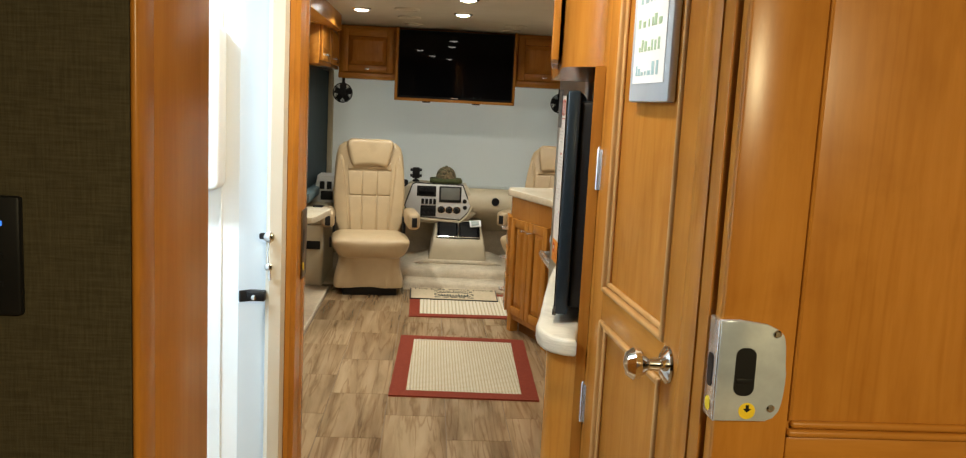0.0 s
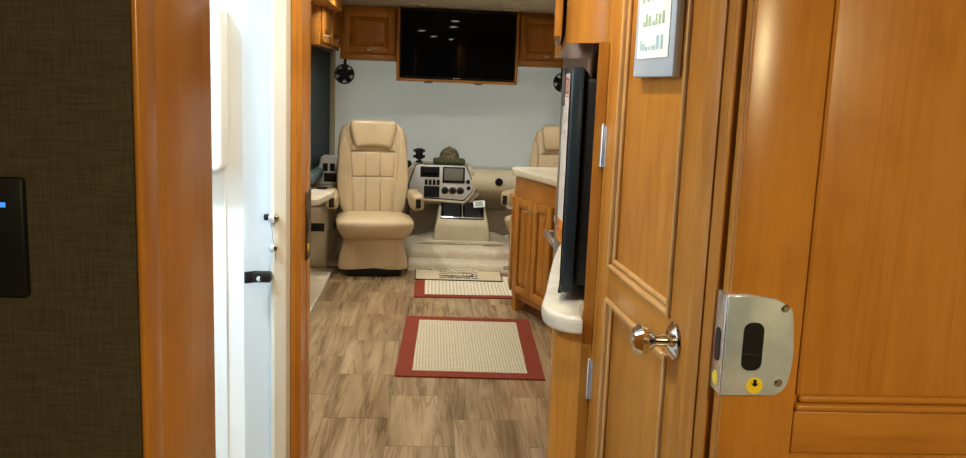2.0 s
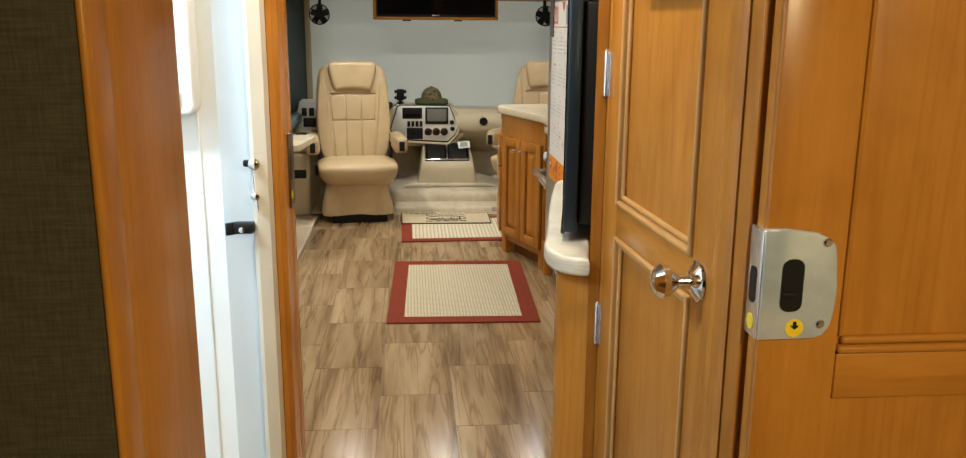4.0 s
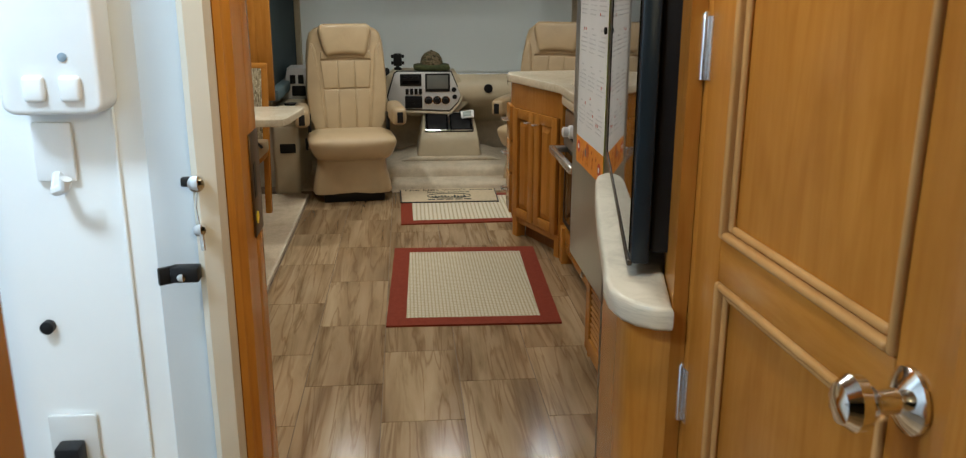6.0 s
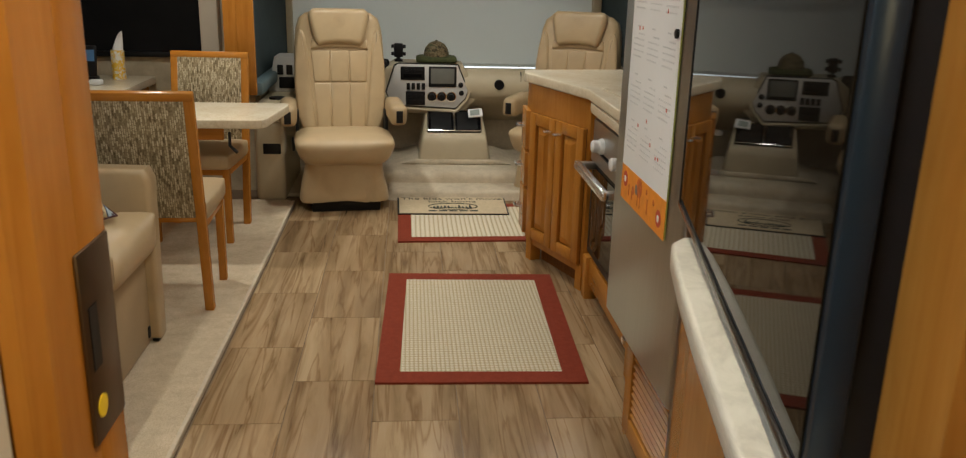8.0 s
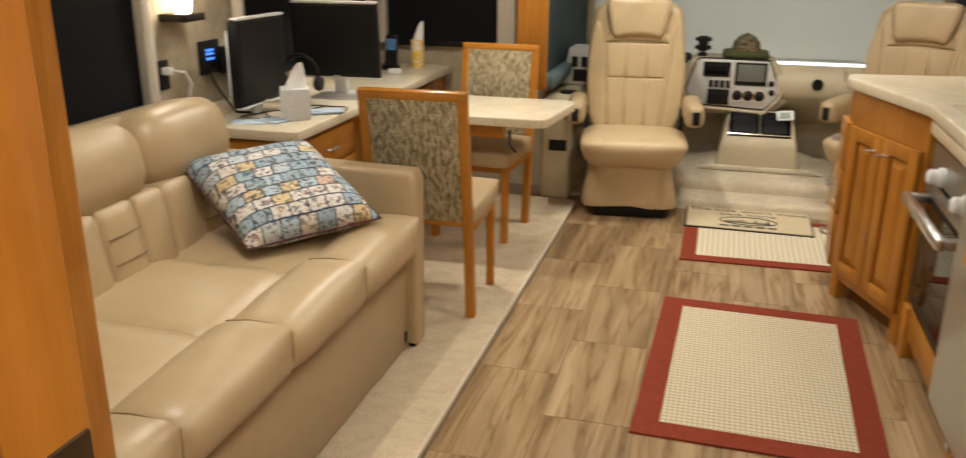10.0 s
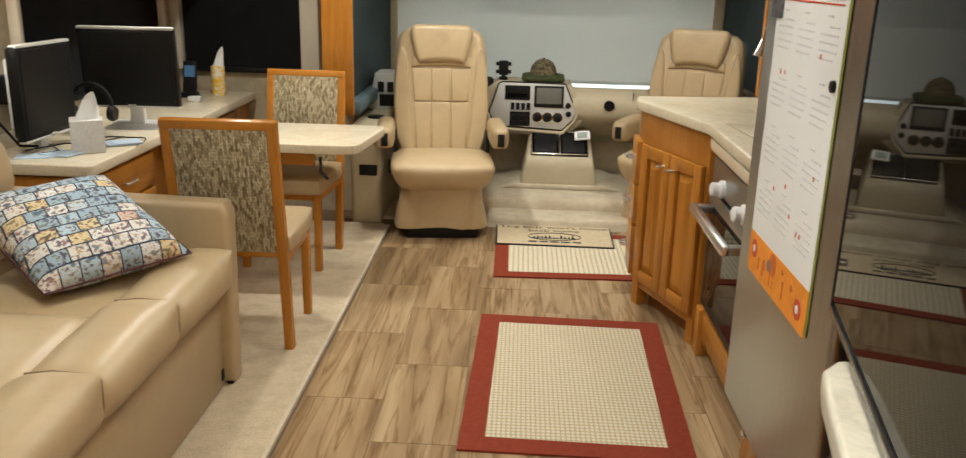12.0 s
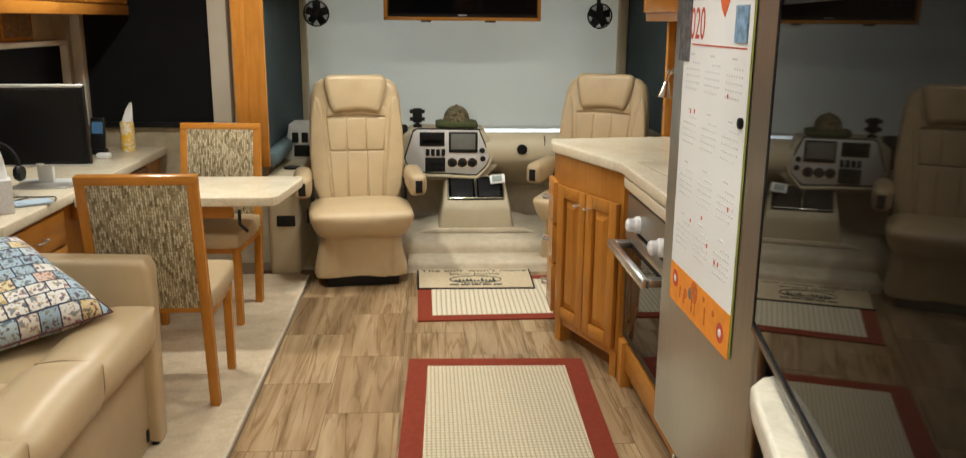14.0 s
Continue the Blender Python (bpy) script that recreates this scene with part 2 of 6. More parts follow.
def shade_cloth():
    """Woven roller shade that lets a little daylight through."""
    m, n, l, b = shader("grey_windshield_shade", 0.85, 0, 0.2)
    f = noise_tex(n, l, coords(n, l, (1, 1, 1)), 220, 2)
    l.new(ramp(n, l, f, [(0.3, (0.74, 0.755, 0.735)), (0.7, (0.80, 0.815, 0.795))]), b.inputs["Base Color"])
    tr = n.new("ShaderNodeBsdfTranslucent")
    tr.inputs["Color"].default_value = (0.78, 0.80, 0.78, 1)
    mx = n.new("ShaderNodeMixShader")
    mx.inputs[0].default_value = 0.25
    l.new(b.outputs[0], mx.inputs[1])
    l.new(tr.outputs[0], mx.inputs[2])
    l.new(mx.outputs[0], n["Material Output"].inputs["Surface"])
    return m


SHADE = shade_cloth()
DASH = plain("tan_dash_vinyl", (0.50, 0.43, 0.30), 0.55, 0, 0.07, 5, 260, 0.25)
SILVER = plain("silver_dash_trim", (0.66, 0.66, 0.65), 0.33, 0.2, 0.04, 6, 90, 0.03)
RED_BIND = weave("rust_red_binding", (0.235, 0.042, 0.020), (0.185, 0.030, 0.014), 60)
DOORMAT = plain("doormat_beige", (0.56, 0.46, 0.31), 0.95, 0, 0.1, 60, 300, 0.5)
INK = plain("dark_print", (0.02, 0.03, 0.025), 0.9, 0, 0.1, 9, 90, 0.05)
PAPER = plain("white_paper", (0.78, 0.78, 0.78), 0.7, 0, 0.02, 5, 90, 0.02)
WHITE_PLASTIC = plain("white_plastic", (0.76, 0.77, 0.78), 0.35, 0, 0.02, 5, 90, 0.02)
YELLOW = plain("yellow_sticker", (0.80, 0.58, 0.02), 0.5, 0, 0.05, 9, 90, 0)
ORANGE = plain("orange_print", (0.78, 0.27, 0.02), 0.6, 0, 0.1, 30, 90, 0.02)


def glow(name, colour, strength):
    m, n, l, b = shader(name, 0.4)
    b.inputs["Base Color"].default_value = (*colour, 1)
    b.inputs["Emission Color"].default_value = (*colour, 1)
    b.inputs["Emission Strength"].default_value = strength
    return m


LAMP_GLOW = glow("lamp_lens", (1.0, 0.93, 0.82), 55)
BLUE_GLOW = glow("blue_display", (0.05, 0.25, 1.0), 2.2)
GAP_GLOW = glow("daylight_gap", (0.85, 0.95, 1.0), 3)


# ---- mesh helpers ----
def box(bm, x0, y0, z0, x1, y1, z1, r=0.0, seg=2):
    geo = bmesh.ops.create_cube(bm, size=1)
    bmesh.ops.scale(bm, vec=(abs(x1 - x0), abs(y1 - y0), abs(z1 - z0)), verts=geo["verts"])
    bmesh.ops.translate(bm, vec=((x0 + x1) / 2, (y0 + y1) / 2, (z0 + z1) / 2), verts=geo["verts"])
    if r:
        edges = list({e for v in geo["verts"] for e in v.link_edges})
        bmesh.ops.bevel(bm, geom=edges, offset=r, segments=seg, profile=0.5, affect="EDGES")
    return bm


def rbox(x0, y0, z0, x1, y1, z1, r=0.0, seg=2):
    return box(bmesh.new(), x0, y0, z0, x1, y1, z1, r, seg)


def prism(bm, outline, a, c, axis="z", r=0.0, seg=2):
    """An outline of (u, v) drawn out from a to c along an axis."""
    put = {"z": lambda u, v, w: (u, v, w), "y": lambda u, v, w: (u, w, v), "x": lambda u, v, w: (w, u, v)}[axis]
    low = [bm.verts.new(put(u, v, a)) for u, v in outline]
    high = [bm.verts.new(put(u, v, c)) for u, v in outline]
    k = len(outline)
    faces = [bm.faces.new(low[::-1]), bm.faces.new(high)]
    faces += [bm.faces.new((low[i], low[(i + 1) % k], high[(i + 1) % k], high[i])) for i in range(k)]
    bmesh.ops.recalc_face_normals(bm, faces=faces)
    if r:
        edges = [e for f in faces[:2] for e in f.edges]
        bmesh.ops.bevel(bm, geom=edges, offset=r, segments=seg, profile=0.5, affect="EDGES")
    return bm


def rounded(u0, v0, u1, v1, r, n=5):
    """A rectangle's outline with round corners."""
    out = []
    for cu, cv, a in ((u1 - r, v0 + r, -90), (u1 - r, v1 - r, 0), (u0 + r, v1 - r, 90), (u0 + r, v0 + r, 180)):
        out += [(cu + r * math.cos(radians(a + 90 * i / n)), cv + r * math.sin(radians(a + 90 * i / n))) for i in range(n + 1)]
    return out


def lathe(bm, profile, centre, axis="z", n=24, capped=True):
    """A profile of (radius, height) turned round an axis through centre."""
    rings = []
    for rad, hgt in profile:
        ring = []
        for i in range(n):
            a = 2 * math.pi * i / n
            u, v = rad * math.cos(a), rad * math.sin(a)
            p = {"z": (u, v, hgt), "y": (u, hgt, v), "x": (hgt, u, v)}[axis]
            ring.append(bm.verts.new(Vector(centre) + Vector(p)))
        rings.append(ring)
    faces = []
    for p, q in zip(rings, rings[1:]):
        faces += [bm.faces.new((p[i], p[(i + 1) % n], q[(i + 1) % n], q[i])) for i in range(n)]
    if capped:
        faces += [bm.faces.new(rings[0][::-1]), bm.faces.new(rings[-1])]
    bmesh.ops.recalc_face_normals(bm, faces=faces)
    return bm


def tube(bm, points, rad, n=8):
    """A round bar along points."""
    pts = [Vector(p) for p in points]
    rings = []
    for i, p in enumerate(pts):
        d = (pts[min(i + 1, len(pts) - 1)] - pts[max(i - 1, 0)]).normalized()
        s = d.cross(Vector((0.31, 0.17, 0.93))).normalized()
        t = d.cross(s)
        rings.append([bm.verts.new(p + rad * (math.cos(2 * math.pi * j / n) * s + math.sin(2 * math.pi * j / n) * t)) for j in range(n)])
    faces = []
    for p, q in zip(rings, rings[1:]):
        faces += [bm.faces.new((p[j], p[(j + 1) % n], q[(j + 1) % n], q[j])) for j in range(n)]
    faces += [bm.faces.new(rings[0][::-1]), bm.faces.new(rings[-1])]
    bmesh.ops.recalc_face_normals(bm, faces=faces)
    return bm


def turned(bm, m):
    bmesh.ops.transform(bm, matrix=m, verts=bm.verts)
    return bm


def mesh_of(name, bm, material, smooth=35):
    data = bpy.data.meshes.new(name)
    bm.to_mesh(data)
    bm.free()
    data.materials.append(material)
    if smooth:
        data.shade_smooth()
        data.set_sharp_from_angle(angle=radians(smooth))
    return data


def thing(name, base, label, category, group=""):
    ob = new(name)
    ob.location = base
    ob.empty_display_size = 0.1
    return tagged(ob, label, category, group)


def part(name, bm, material, parent, label="", smooth=35):
    ob = new(name, mesh_of(name, bm, material, smooth))
    ob.parent = parent
    if parent.data is None:
        ob.location = -Vector(parent.location)
    return tagged(ob, label)


def single(name, bm, material, label, category, group="", smooth=35):
    return tagged(new(name, mesh_of(name, bm, material, smooth)), label, category, group)


def structure(name, bm, material, label="", smooth=35):
    return tagged(new(name, mesh_of(name, bm, material, smooth)), label, "", "", "structure")


# ---- setting ----
SLIDE_X, SLIDE_Y0, SLIDE_Y1, AISLE_X = -2.22, 2.62, 6.92, -0.87
structure("floor", rbox(-2.0, -2.6, -0.06, 1.45, 9.1, 0.0), GROUT, "dark joints under wood-look vinyl floor tiles")
structure("slide_floor_carpet", prism(bmesh.new(), [(-2.3, 2.5), (AISLE_X - 0.012, 2.5), (AISLE_X - 0.012, 6.56), (AISLE_X - 0.05, 6.6), (-2.3, 6.6)], 0.0, 0.022, "z", 0.006), CARPET, "beige cut pile carpet on the slide-out floor")
structure("carpet_edge_trim", rbox(AISLE_X - 0.015, 2.5, 0.0, AISLE_X, 6.57, 0.0235, 0.003), plain("carpet_binding", (0.56, 0.48, 0.36), 0.95, 0, 0.1, 30, 200, 0.4), "pale binding strip along the carpet edge")
structure("ceiling", rbox(-2.5, -2.6, CEIL, 1.5, 9.1, CEIL + 0.08), CEILING, "cream vinyl coach ceiling")
structure("wall_right", rbox(1.36, -2.6, 0.0, 1.46, 9.1, CEIL), WALLPAPER, "tan vinyl wall covering")
structure("wall_back", rbox(-2.3, -2.7, 0.0, 1.5, -2.6, CEIL), FABRIC_WALL, "dark bedroom rear wall")
structure("wall_bedroom_left", rbox(-2.3, -2.6, 0.0, -2.2, 0.84, CEIL), FABRIC_WALL, "dark bedroom side wall")
# bedroom front wall with its deep timber jamb
structure("wall_bedroom_front", rbox(-2.2, 0.838, 0.0, -0.4425, 0.90, CEIL), FABRIC_WALL, "brown grasscloth wall covering")
structure("bedroom_jamb", rbox(-0.50, 0.846, 0.0, -0.44, 1.157, CEIL, 0.004), WOOD_V, "honey maple doorway jamb")
structure("bedroom_casing", rbox(-0.4425, 0.8375, 0.0, -0.4335, 0.893, CEIL, 0.004, 3), WOOD_V, "rounded maple casing on the bedroom doorway")
structure("bath_back_wall", rbox(-1.9, 0.91, 0.0, -0.50, 0.97, CEIL), WHITE_WALL, "white bathroom panel")
structure("bath_side_wall", rbox(-1.9, 0.97, 0.0, -1.84, 1.86, CEIL), WHITE_WALL, "white bathroom panel")
structure("wall_bath_front", rbox(-1.84, 1.86, 0.0, -0.548, 1.91, CEIL), WHITE_WALL, "white bathroom wall panel")
structure("wall_bath_bead", rbox(-0.591, 1.854, 0.0, -0.586, 1.86, CEIL, 0.002), WHITE_WALL, "slim bead on the white wall")
structure("bath_door_edge", prism(bmesh.new(), [(-0.548, 1.856), (-0.485, 1.880), (-0.485, 1.93), (-0.548, 1.93)], 0.0, 2.05), BLUE_WHITE, "pale blue-white door return")
structure("doorway_jamb_cream", prism(bmesh.new(), [(-0.485, 1.842), (-0.476, 1.838), (-0.452, 1.85), (-0.448, 1.885), (-0.485, 1.93)], 0.0, 2.08, "z", 0.003), CREAM, "rounded cream door edge")
structure("doorway_jamb_left", prism(bmesh.new(), [(-0.485, 1.935), (-0.447, 1.888), (-0.438, 1.896), (-0.436, 1.912), (-0.429, 1.92), (-0.427, 1.99), (-0.485, 1.99)], 0.0, 2.08, "z", 0.002), WOOD_V, "moulded maple door jamb")
structure("wall_bath_living", rbox(-2.2, 1.992, 0.0, -0.450, 2.04, CEIL), WALLPAPER, "tan wall covering")
structure("doorway_casing_living", rbox(-0.450, 1.991, 0.0, -0.426, 2.052, CEIL, 0.004), WOOD_V, "maple door casing on the living room side")
structure("wall_slide_back", rbox(-2.32, 2.50, 0.0, -1.0, 2.56, CEIL), WALLPAPER, "tan wall covering")
structure("passage_header", rbox(-0.485, 1.87, 2.08, 0.30, 1.99, CEIL), WOOD_X, "maple door header")
structure("bedroom_header", rbox(-0.50, 0.84, 2.06, 1.36, 1.14, CEIL), WOOD_X, "maple door header")
# right side of the passage
structure("wall_passage_right", rbox(0.335, 1.20, 0.0, 0.40, 1.845, CEIL), WOOD_V, "maple passage wall")
structure("doorway_jamb_right", rbox(0.262, 1.85, 0.0, 1.36, 1.905, CEIL, 0.003), WOOD_V, "maple wall beside the doorway")
structure("doorway_post_right", prism(bmesh.new(), [(0.2365, 1.868), (0.2605, 1.868), (0.2605, 1.9065), (0.300, 1.9065), (0.300, 2.06), (0.2775, 2.06)], 0.0, 1.579), WOOD_V, "maple side panel beside the television recess")
structure("passage_post", rbox(0.300, 1.152, 0.0, 0.335, 1.262, CEIL, 0.006), WOOD_V, "maple door post")
structure("passage_post_moulding", prism(bmesh.new(), [(0.289, 1.215), (0.297, 1.195), (0.302, 1.195), (0.302, 1.262), (0.294, 1.262), (0.290, 1.245)], 0.0, CEIL), WOOD_V, "moulded maple stop")
# Solid block in darkened maple: the pocket's shade is put into its colour.
structure("passage_post_shadow_gap", rbox(0.335, 1.145, 0.0, 1.36, 1.20, CEIL), WOOD_DARK, "door pocket, its shade given as dark wood")


def pane_window(name, x0, x1, y0, y1, z0, z1, facing, label, fw=0.06):
    """A framed window with its black night shade drawn; facing: the axis of the wall's normal."""
    w = tagged(new(name), label, "", "", "structure")
    w.location = ((x0 + x1) / 2, (y0 + y1) / 2, z0)
    if facing == "x":
        part("night_shade", rbox(x0, y0, z0, x0 + 0.012, y1, z1), BLIND, w, "drawn black night shade")
        for a, b, c, d in ((y0 - fw, z0 - fw, y0, z1 + fw), (y1, z0 - fw, y1 + fw, z1 + fw), (y0, z1, y1, z1 + fw)):
            part("window_frame", rbox(x0, a, b, x0 + 0.05, c, d, 0.008), CREAM, w)
        part("shade_bar", rbox(x0 + 0.004, y0, z0 - 0.012, x0 + 0.03, y1, z0 + 0.012, 0.004), BLACK, w)
    else:
        part("night_shade", rbox(x0, y1 - 0.012, z0, x1, y1, z1), BLIND, w, "drawn black night shade")
        for a, b, c, d in ((x0 - fw, z0 - 0.005, x0, z1 + fw), (x1, z0 - 0.005, x1 + 0.11, z1 + fw), (x0, z1, x1, z1 + fw)):
            part("window_frame", rbox(a, y1 - 0.07, b, c, y1, d, 0.008), CREAM, w)
        part("shade_bar", rbox(x0, y1 - 0.035, z0 - 0.02, x1 + 0.02, y1 - 0.004, z0 + 0.012, 0.004), BLACK, w)
    return w


structure("wall_slide_side", rbox(SLIDE_X - 0.08, 2.5, 0.0, SLIDE_X, 7.0, CEIL), WALLPAPER, "tan vinyl slide-out wall")
structure("wall_slide_front", rbox(SLIDE_X, SLIDE_Y1, 0.0, -1.14, SLIDE_Y1 + 0.06, CEIL), WALLPAPER, "tan vinyl slide-out end wall")
pane_window("window_1", SLIDE_X, 0, 3.05, 4.50, 0.86, 1.62, "x", "slide-out side window with black night shade drawn down")
pane_window("window_2", SLIDE_X, 0, 5.22, 6.66, 0.86, 1.335, "x", "desk window with black night shade drawn down", 0.03)
pane_window("window_3", -2.16, -1.44, 6.8, SLIDE_Y1, 0.87, 1.70, "y", "slide-out end window with black night shade drawn down")
# slide-out fascia boards
structure("fascia_post_front", rbox(-1.20, 6.36, 0.70, -1.125, 6.92, CEIL, 0.005), WOOD_V, "maple slide-out fascia")
structure("fascia_board_front", rbox(-1.125, 6.345, 0.70, -1.03, 6.375, CEIL, 0.006), WOOD_V, "maple slide-out fascia board")
structure("fascia_post_back", rbox(-0.945, 2.484, 0.0, -0.890, 2.598, CEIL, 0.006), WOOD_V, "maple slide-out fascia board")
structure("fascia_panel_back", rbox(-0.99, 2.045, 0.893, -0.903, 2.482, CEIL, 0.004), WOOD_V, "maple cabinet side")
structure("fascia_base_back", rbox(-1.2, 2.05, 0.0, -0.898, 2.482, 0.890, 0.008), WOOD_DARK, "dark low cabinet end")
structure("slide_soffit", rbox(-1.10, 2.56, 2.0, -0.86, 6.9, CEIL), WOOD_Y, "maple slide-out top fascia")
# cab shell
structure("wall_cab_left", rbox(-1.20, 6.98, 0.0, -1.12, 9.0, CEIL), WALLPAPER, "tan cab side wall")
structure("cab_left_shade", rbox(-1.12, 6.40, 0.74, -1.105, 8.25, 1.72), TEAL_BLIND, "dark teal shade over the driver's window")
structure("cab_left_sill", rbox(-1.12, 6.60, 0.66, -1.04, 8.2, 0.74, 0.02), plain("teal_sill", (0.10, 0.15, 0.17), 0.5), "dark teal window sill")
structure("cab_right_shade", rbox(1.34, 6.6, 0.78, 1.358, 8.25, 1.72), TEAL_BLIND, "dark teal shade over the passenger window")
structure("cab_pillar_left", rbox(-1.12, 8.22, 0.6, -1.06, 8.30, 1.9, 0.02), DASH, "tan windscreen pillar trim")
structure("cab_pillar_right", rbox(1.27, 8.22, 0.6, 1.34, 8.30, 1.9, 0.02), DASH, "tan windscreen pillar trim")
structure("windshield_shade", rbox(-1.12, 8.30, 0.68, 1.36, 8.315, 2.0), SHADE, "pale grey roller shade drawn over the windshield")
structure("windshield_shade_bar", rbox(-1.12, 8.29, 0.672, 1.36, 8.32, 0.695, 0.008), SHADE, "hem bar of the windshield shade")
structure("counter_end_post", rbox(0.985, 5.80, 0.94, 1.03, 5.845, 1.49, 0.004), WOOD_V, "maple post between worktop and wall cabinet")
structure("windshield_gap", rbox(-1.1, 8.36, 0.60, 1.3, 8.37, 0.72), GAP_GLOW, "strip of daylight under the windshield shade")
structure("cab_firewall", rbox(-1.12, 8.12, 0.0, 1.36, 8.27, 0.59), DASH, "tan panel below the windshield")
structure("wall_front", rbox(-1.2, 8.9, 0.0, 1.46, 9.0, CEIL), WALLPAPER, "coach front wall")
# cab floor and carpeted steps
def soft_step(y0, y1, height, r):
    """The outline of a step whose carpeted nosing is well rounded."""
    arc = [(y0 + r - r * math.cos(radians(a)), height - r + r * math.sin(radians(a))) for a in (0, 18, 36, 54, 72, 90)]
    return [(y0 - 0.012, 0.0), (y0 - 0.004, height * 0.3)] + arc + [(y1, height), (y1, 0.0)]


structure("cab_step_lower", prism(bmesh.new(), soft_step(6.66, 6.93, 0.065, 0.032), -0.30, 0.62, "x", 0.012), CAB_CARPET, "carpeted cab step")
structure("cab_step_upper", prism(bmesh.new(), soft_step(6.87, 8.9, 0.14, 0.055), -0.36, 0.70, "x", 0.02), CAB_CARPET, "carpeted cab step")
structure("cab_firewall", rbox(-1.1, 7.62, 0.14, 1.36, 7.66, 0.62), CAB_CARPET, "carpeted firewall under the dashboard")
structure("cab_floor", rbox(-1.1, 6.75, 0.0, 1.36, 8.9, 0.02), CAB_CARPET, "carpeted cab floor")


# ---- ceiling fittings ----
def downlight(x, y):
    t = thing("ceiling_downlight", (x, y, CEIL - 0.022), "round white recessed ceiling downlight, switched on", "ceiling light", "ceiling downlights")
    part("trim_ring", lathe(bmesh.new(), [(0.050, 0.018), (0.050, 0.011), (0.060, 0.010), (0.068, 0.016), (0.070, 0.022)], (x, y, CEIL - 0.022), "z", 28, False), NICKEL, t)
    part("lens", lathe(bmesh.new(), [(0.008, 0.0), (0.028, 0.003), (0.042, 0.008), (0.049, 0.016)], (x, y, CEIL - 0.022)), LAMP_GLOW, t, "glowing domed lens", 60)



for lx, ly in DOWNLIGHTS:
    downlight(lx, ly)


def ceiling_vent(x, y, r):
    t = thing("ceiling_vent", (x, y, CEIL - 0.014), "round cream ceiling air vent", "vent", "ceiling vents")
    part("rim", lathe(bmesh.new(), [(r, 0.014), (r, 0.006), (r - 0.012, 0.0), (r - 0.02, 0.004), (r - 0.02, 0.014)], (x, y, CEIL - 0.014)), CEILING, t)
    part("disc", lathe(bmesh.new(), [(r * 0.62, 0.002), (r * 0.60, 0.008), (r * 0.3, 0.01)], (x, y, CEIL - 0.014)), CEILING, t)


for vx, vy, vr in ((-0.33, 6.15, 0.09), (-0.33, 6.75, 0.09), (-0.30, 7.3, 0.08), (0.52, 7.0, 0.09), (0.52, 7.45, 0.08), (-0.3, 5.4, 0.09)):
    ceiling_vent(vx, vy, vr)


# ---- cabinet doors ----
def panel_door(parent, name, u0, v0, u1, v1, depth, place, rail=0.06, label="", arch=False, mat_v=WOOD_V, mat_h=WOOD_X):
    """A raised-panel door; place maps (u, v, w) to the world with w out of the front. Built from stiles, rails and a raised field."""
    def shaped(bm):
        for v in bm.verts:
            v.co = place(*v.co)
        bmesh.ops.recalc_face_normals(bm, faces=bm.faces)
        return bm
    d = part(name, shaped(rbox(u0, v0, 0, u1, v1, depth * 0.2, 0.001)), WOOD_DARK, parent, label)
    for a, b in ((u0, u0 + rail), (u1 - rail, u1)):
        part("stile", shaped(rbox(a, v0, depth * 0.15, b, v1, depth, 0.004)), mat_v, d)
    for a, b in ((v0, v0 + rail), (v1 - rail, v1)):
        part("rail", shaped(rbox(u0 + rail, a, depth * 0.15, u1 - rail, b, depth, 0.004)), mat_h, d)
    bm = bmesh.new()
    i, j = rail + 0.003, rail + 0.036
    rings = [[bm.verts.new(place(*p)) for p in ((u0 + k, v0 + k, w), (u1 - k, v0 + k, w), (u1 - k, v1 - k, w), (u0 + k, v1 - k, w))]
             for k, w in ((i, depth * 0.15), (i, depth * 0.28), (j - 0.004, depth * 0.84), (j, depth * 0.98), (j + 0.004, depth))]
    for p, q in zip(rings, rings[1:]):
        for s in range(4):
            bm.faces.new((p[s], p[(s + 1) % 4], q[(s + 1) % 4], q[s]))
    bm.faces.new(rings[-1])
    bmesh.ops.recalc_face_normals(bm, faces=bm.faces)
    part("raised_panel", bm, mat_v, d, "", 20)
    return d


def face_y(y):
    return lambda u, v, w: Vector((u, y - w, v))


def face_x(x, sign):
    return lambda u, v, w: Vector((x + sign * w, u, v))


def bar_pull(parent, p, q, out, rad=0.005):
    """A bow pull from p to q that stands off along out."""
    p, q, o = Vector(p), Vector(q), Vector(out)
    d = (q - p) * 0.12
    return part("handle", tube(bmesh.new(), [p, p + o * 0.8, p + d + o, q - d + o, q + o * 0.8, q], rad), NICKEL, parent, "satin nickel pull")


# ---- cab overhead ----
def overhead_cabinet(x0, x1, name_label):
    t = thing("overhead_cabinet", ((x0 + x1) / 2, 7.9, 1.66), name_label, "cabinet", "cab overhead cabinets")
    part("body", rbox(x0, 7.72, 1.66, x1, 8.25, 2.115, 0.004), WOOD_X, t)
    part("bottom_rail", rbox(x0, 7.70, 1.655, x1, 7.722, 1.705, 0.004), WOOD_X, t)
    d = panel_door(t, "door", x0 + 0.02, 1.712, x1 - 0.02, 2.085, 0.024, face_y(7.72), 0.062)
    part("latch", rbox((x0 + x1) / 2 - 0.022, 7.69, 1.735, (x0 + x1) / 2 + 0.022, 7.697, 1.748, 0.003), NICKEL, d)


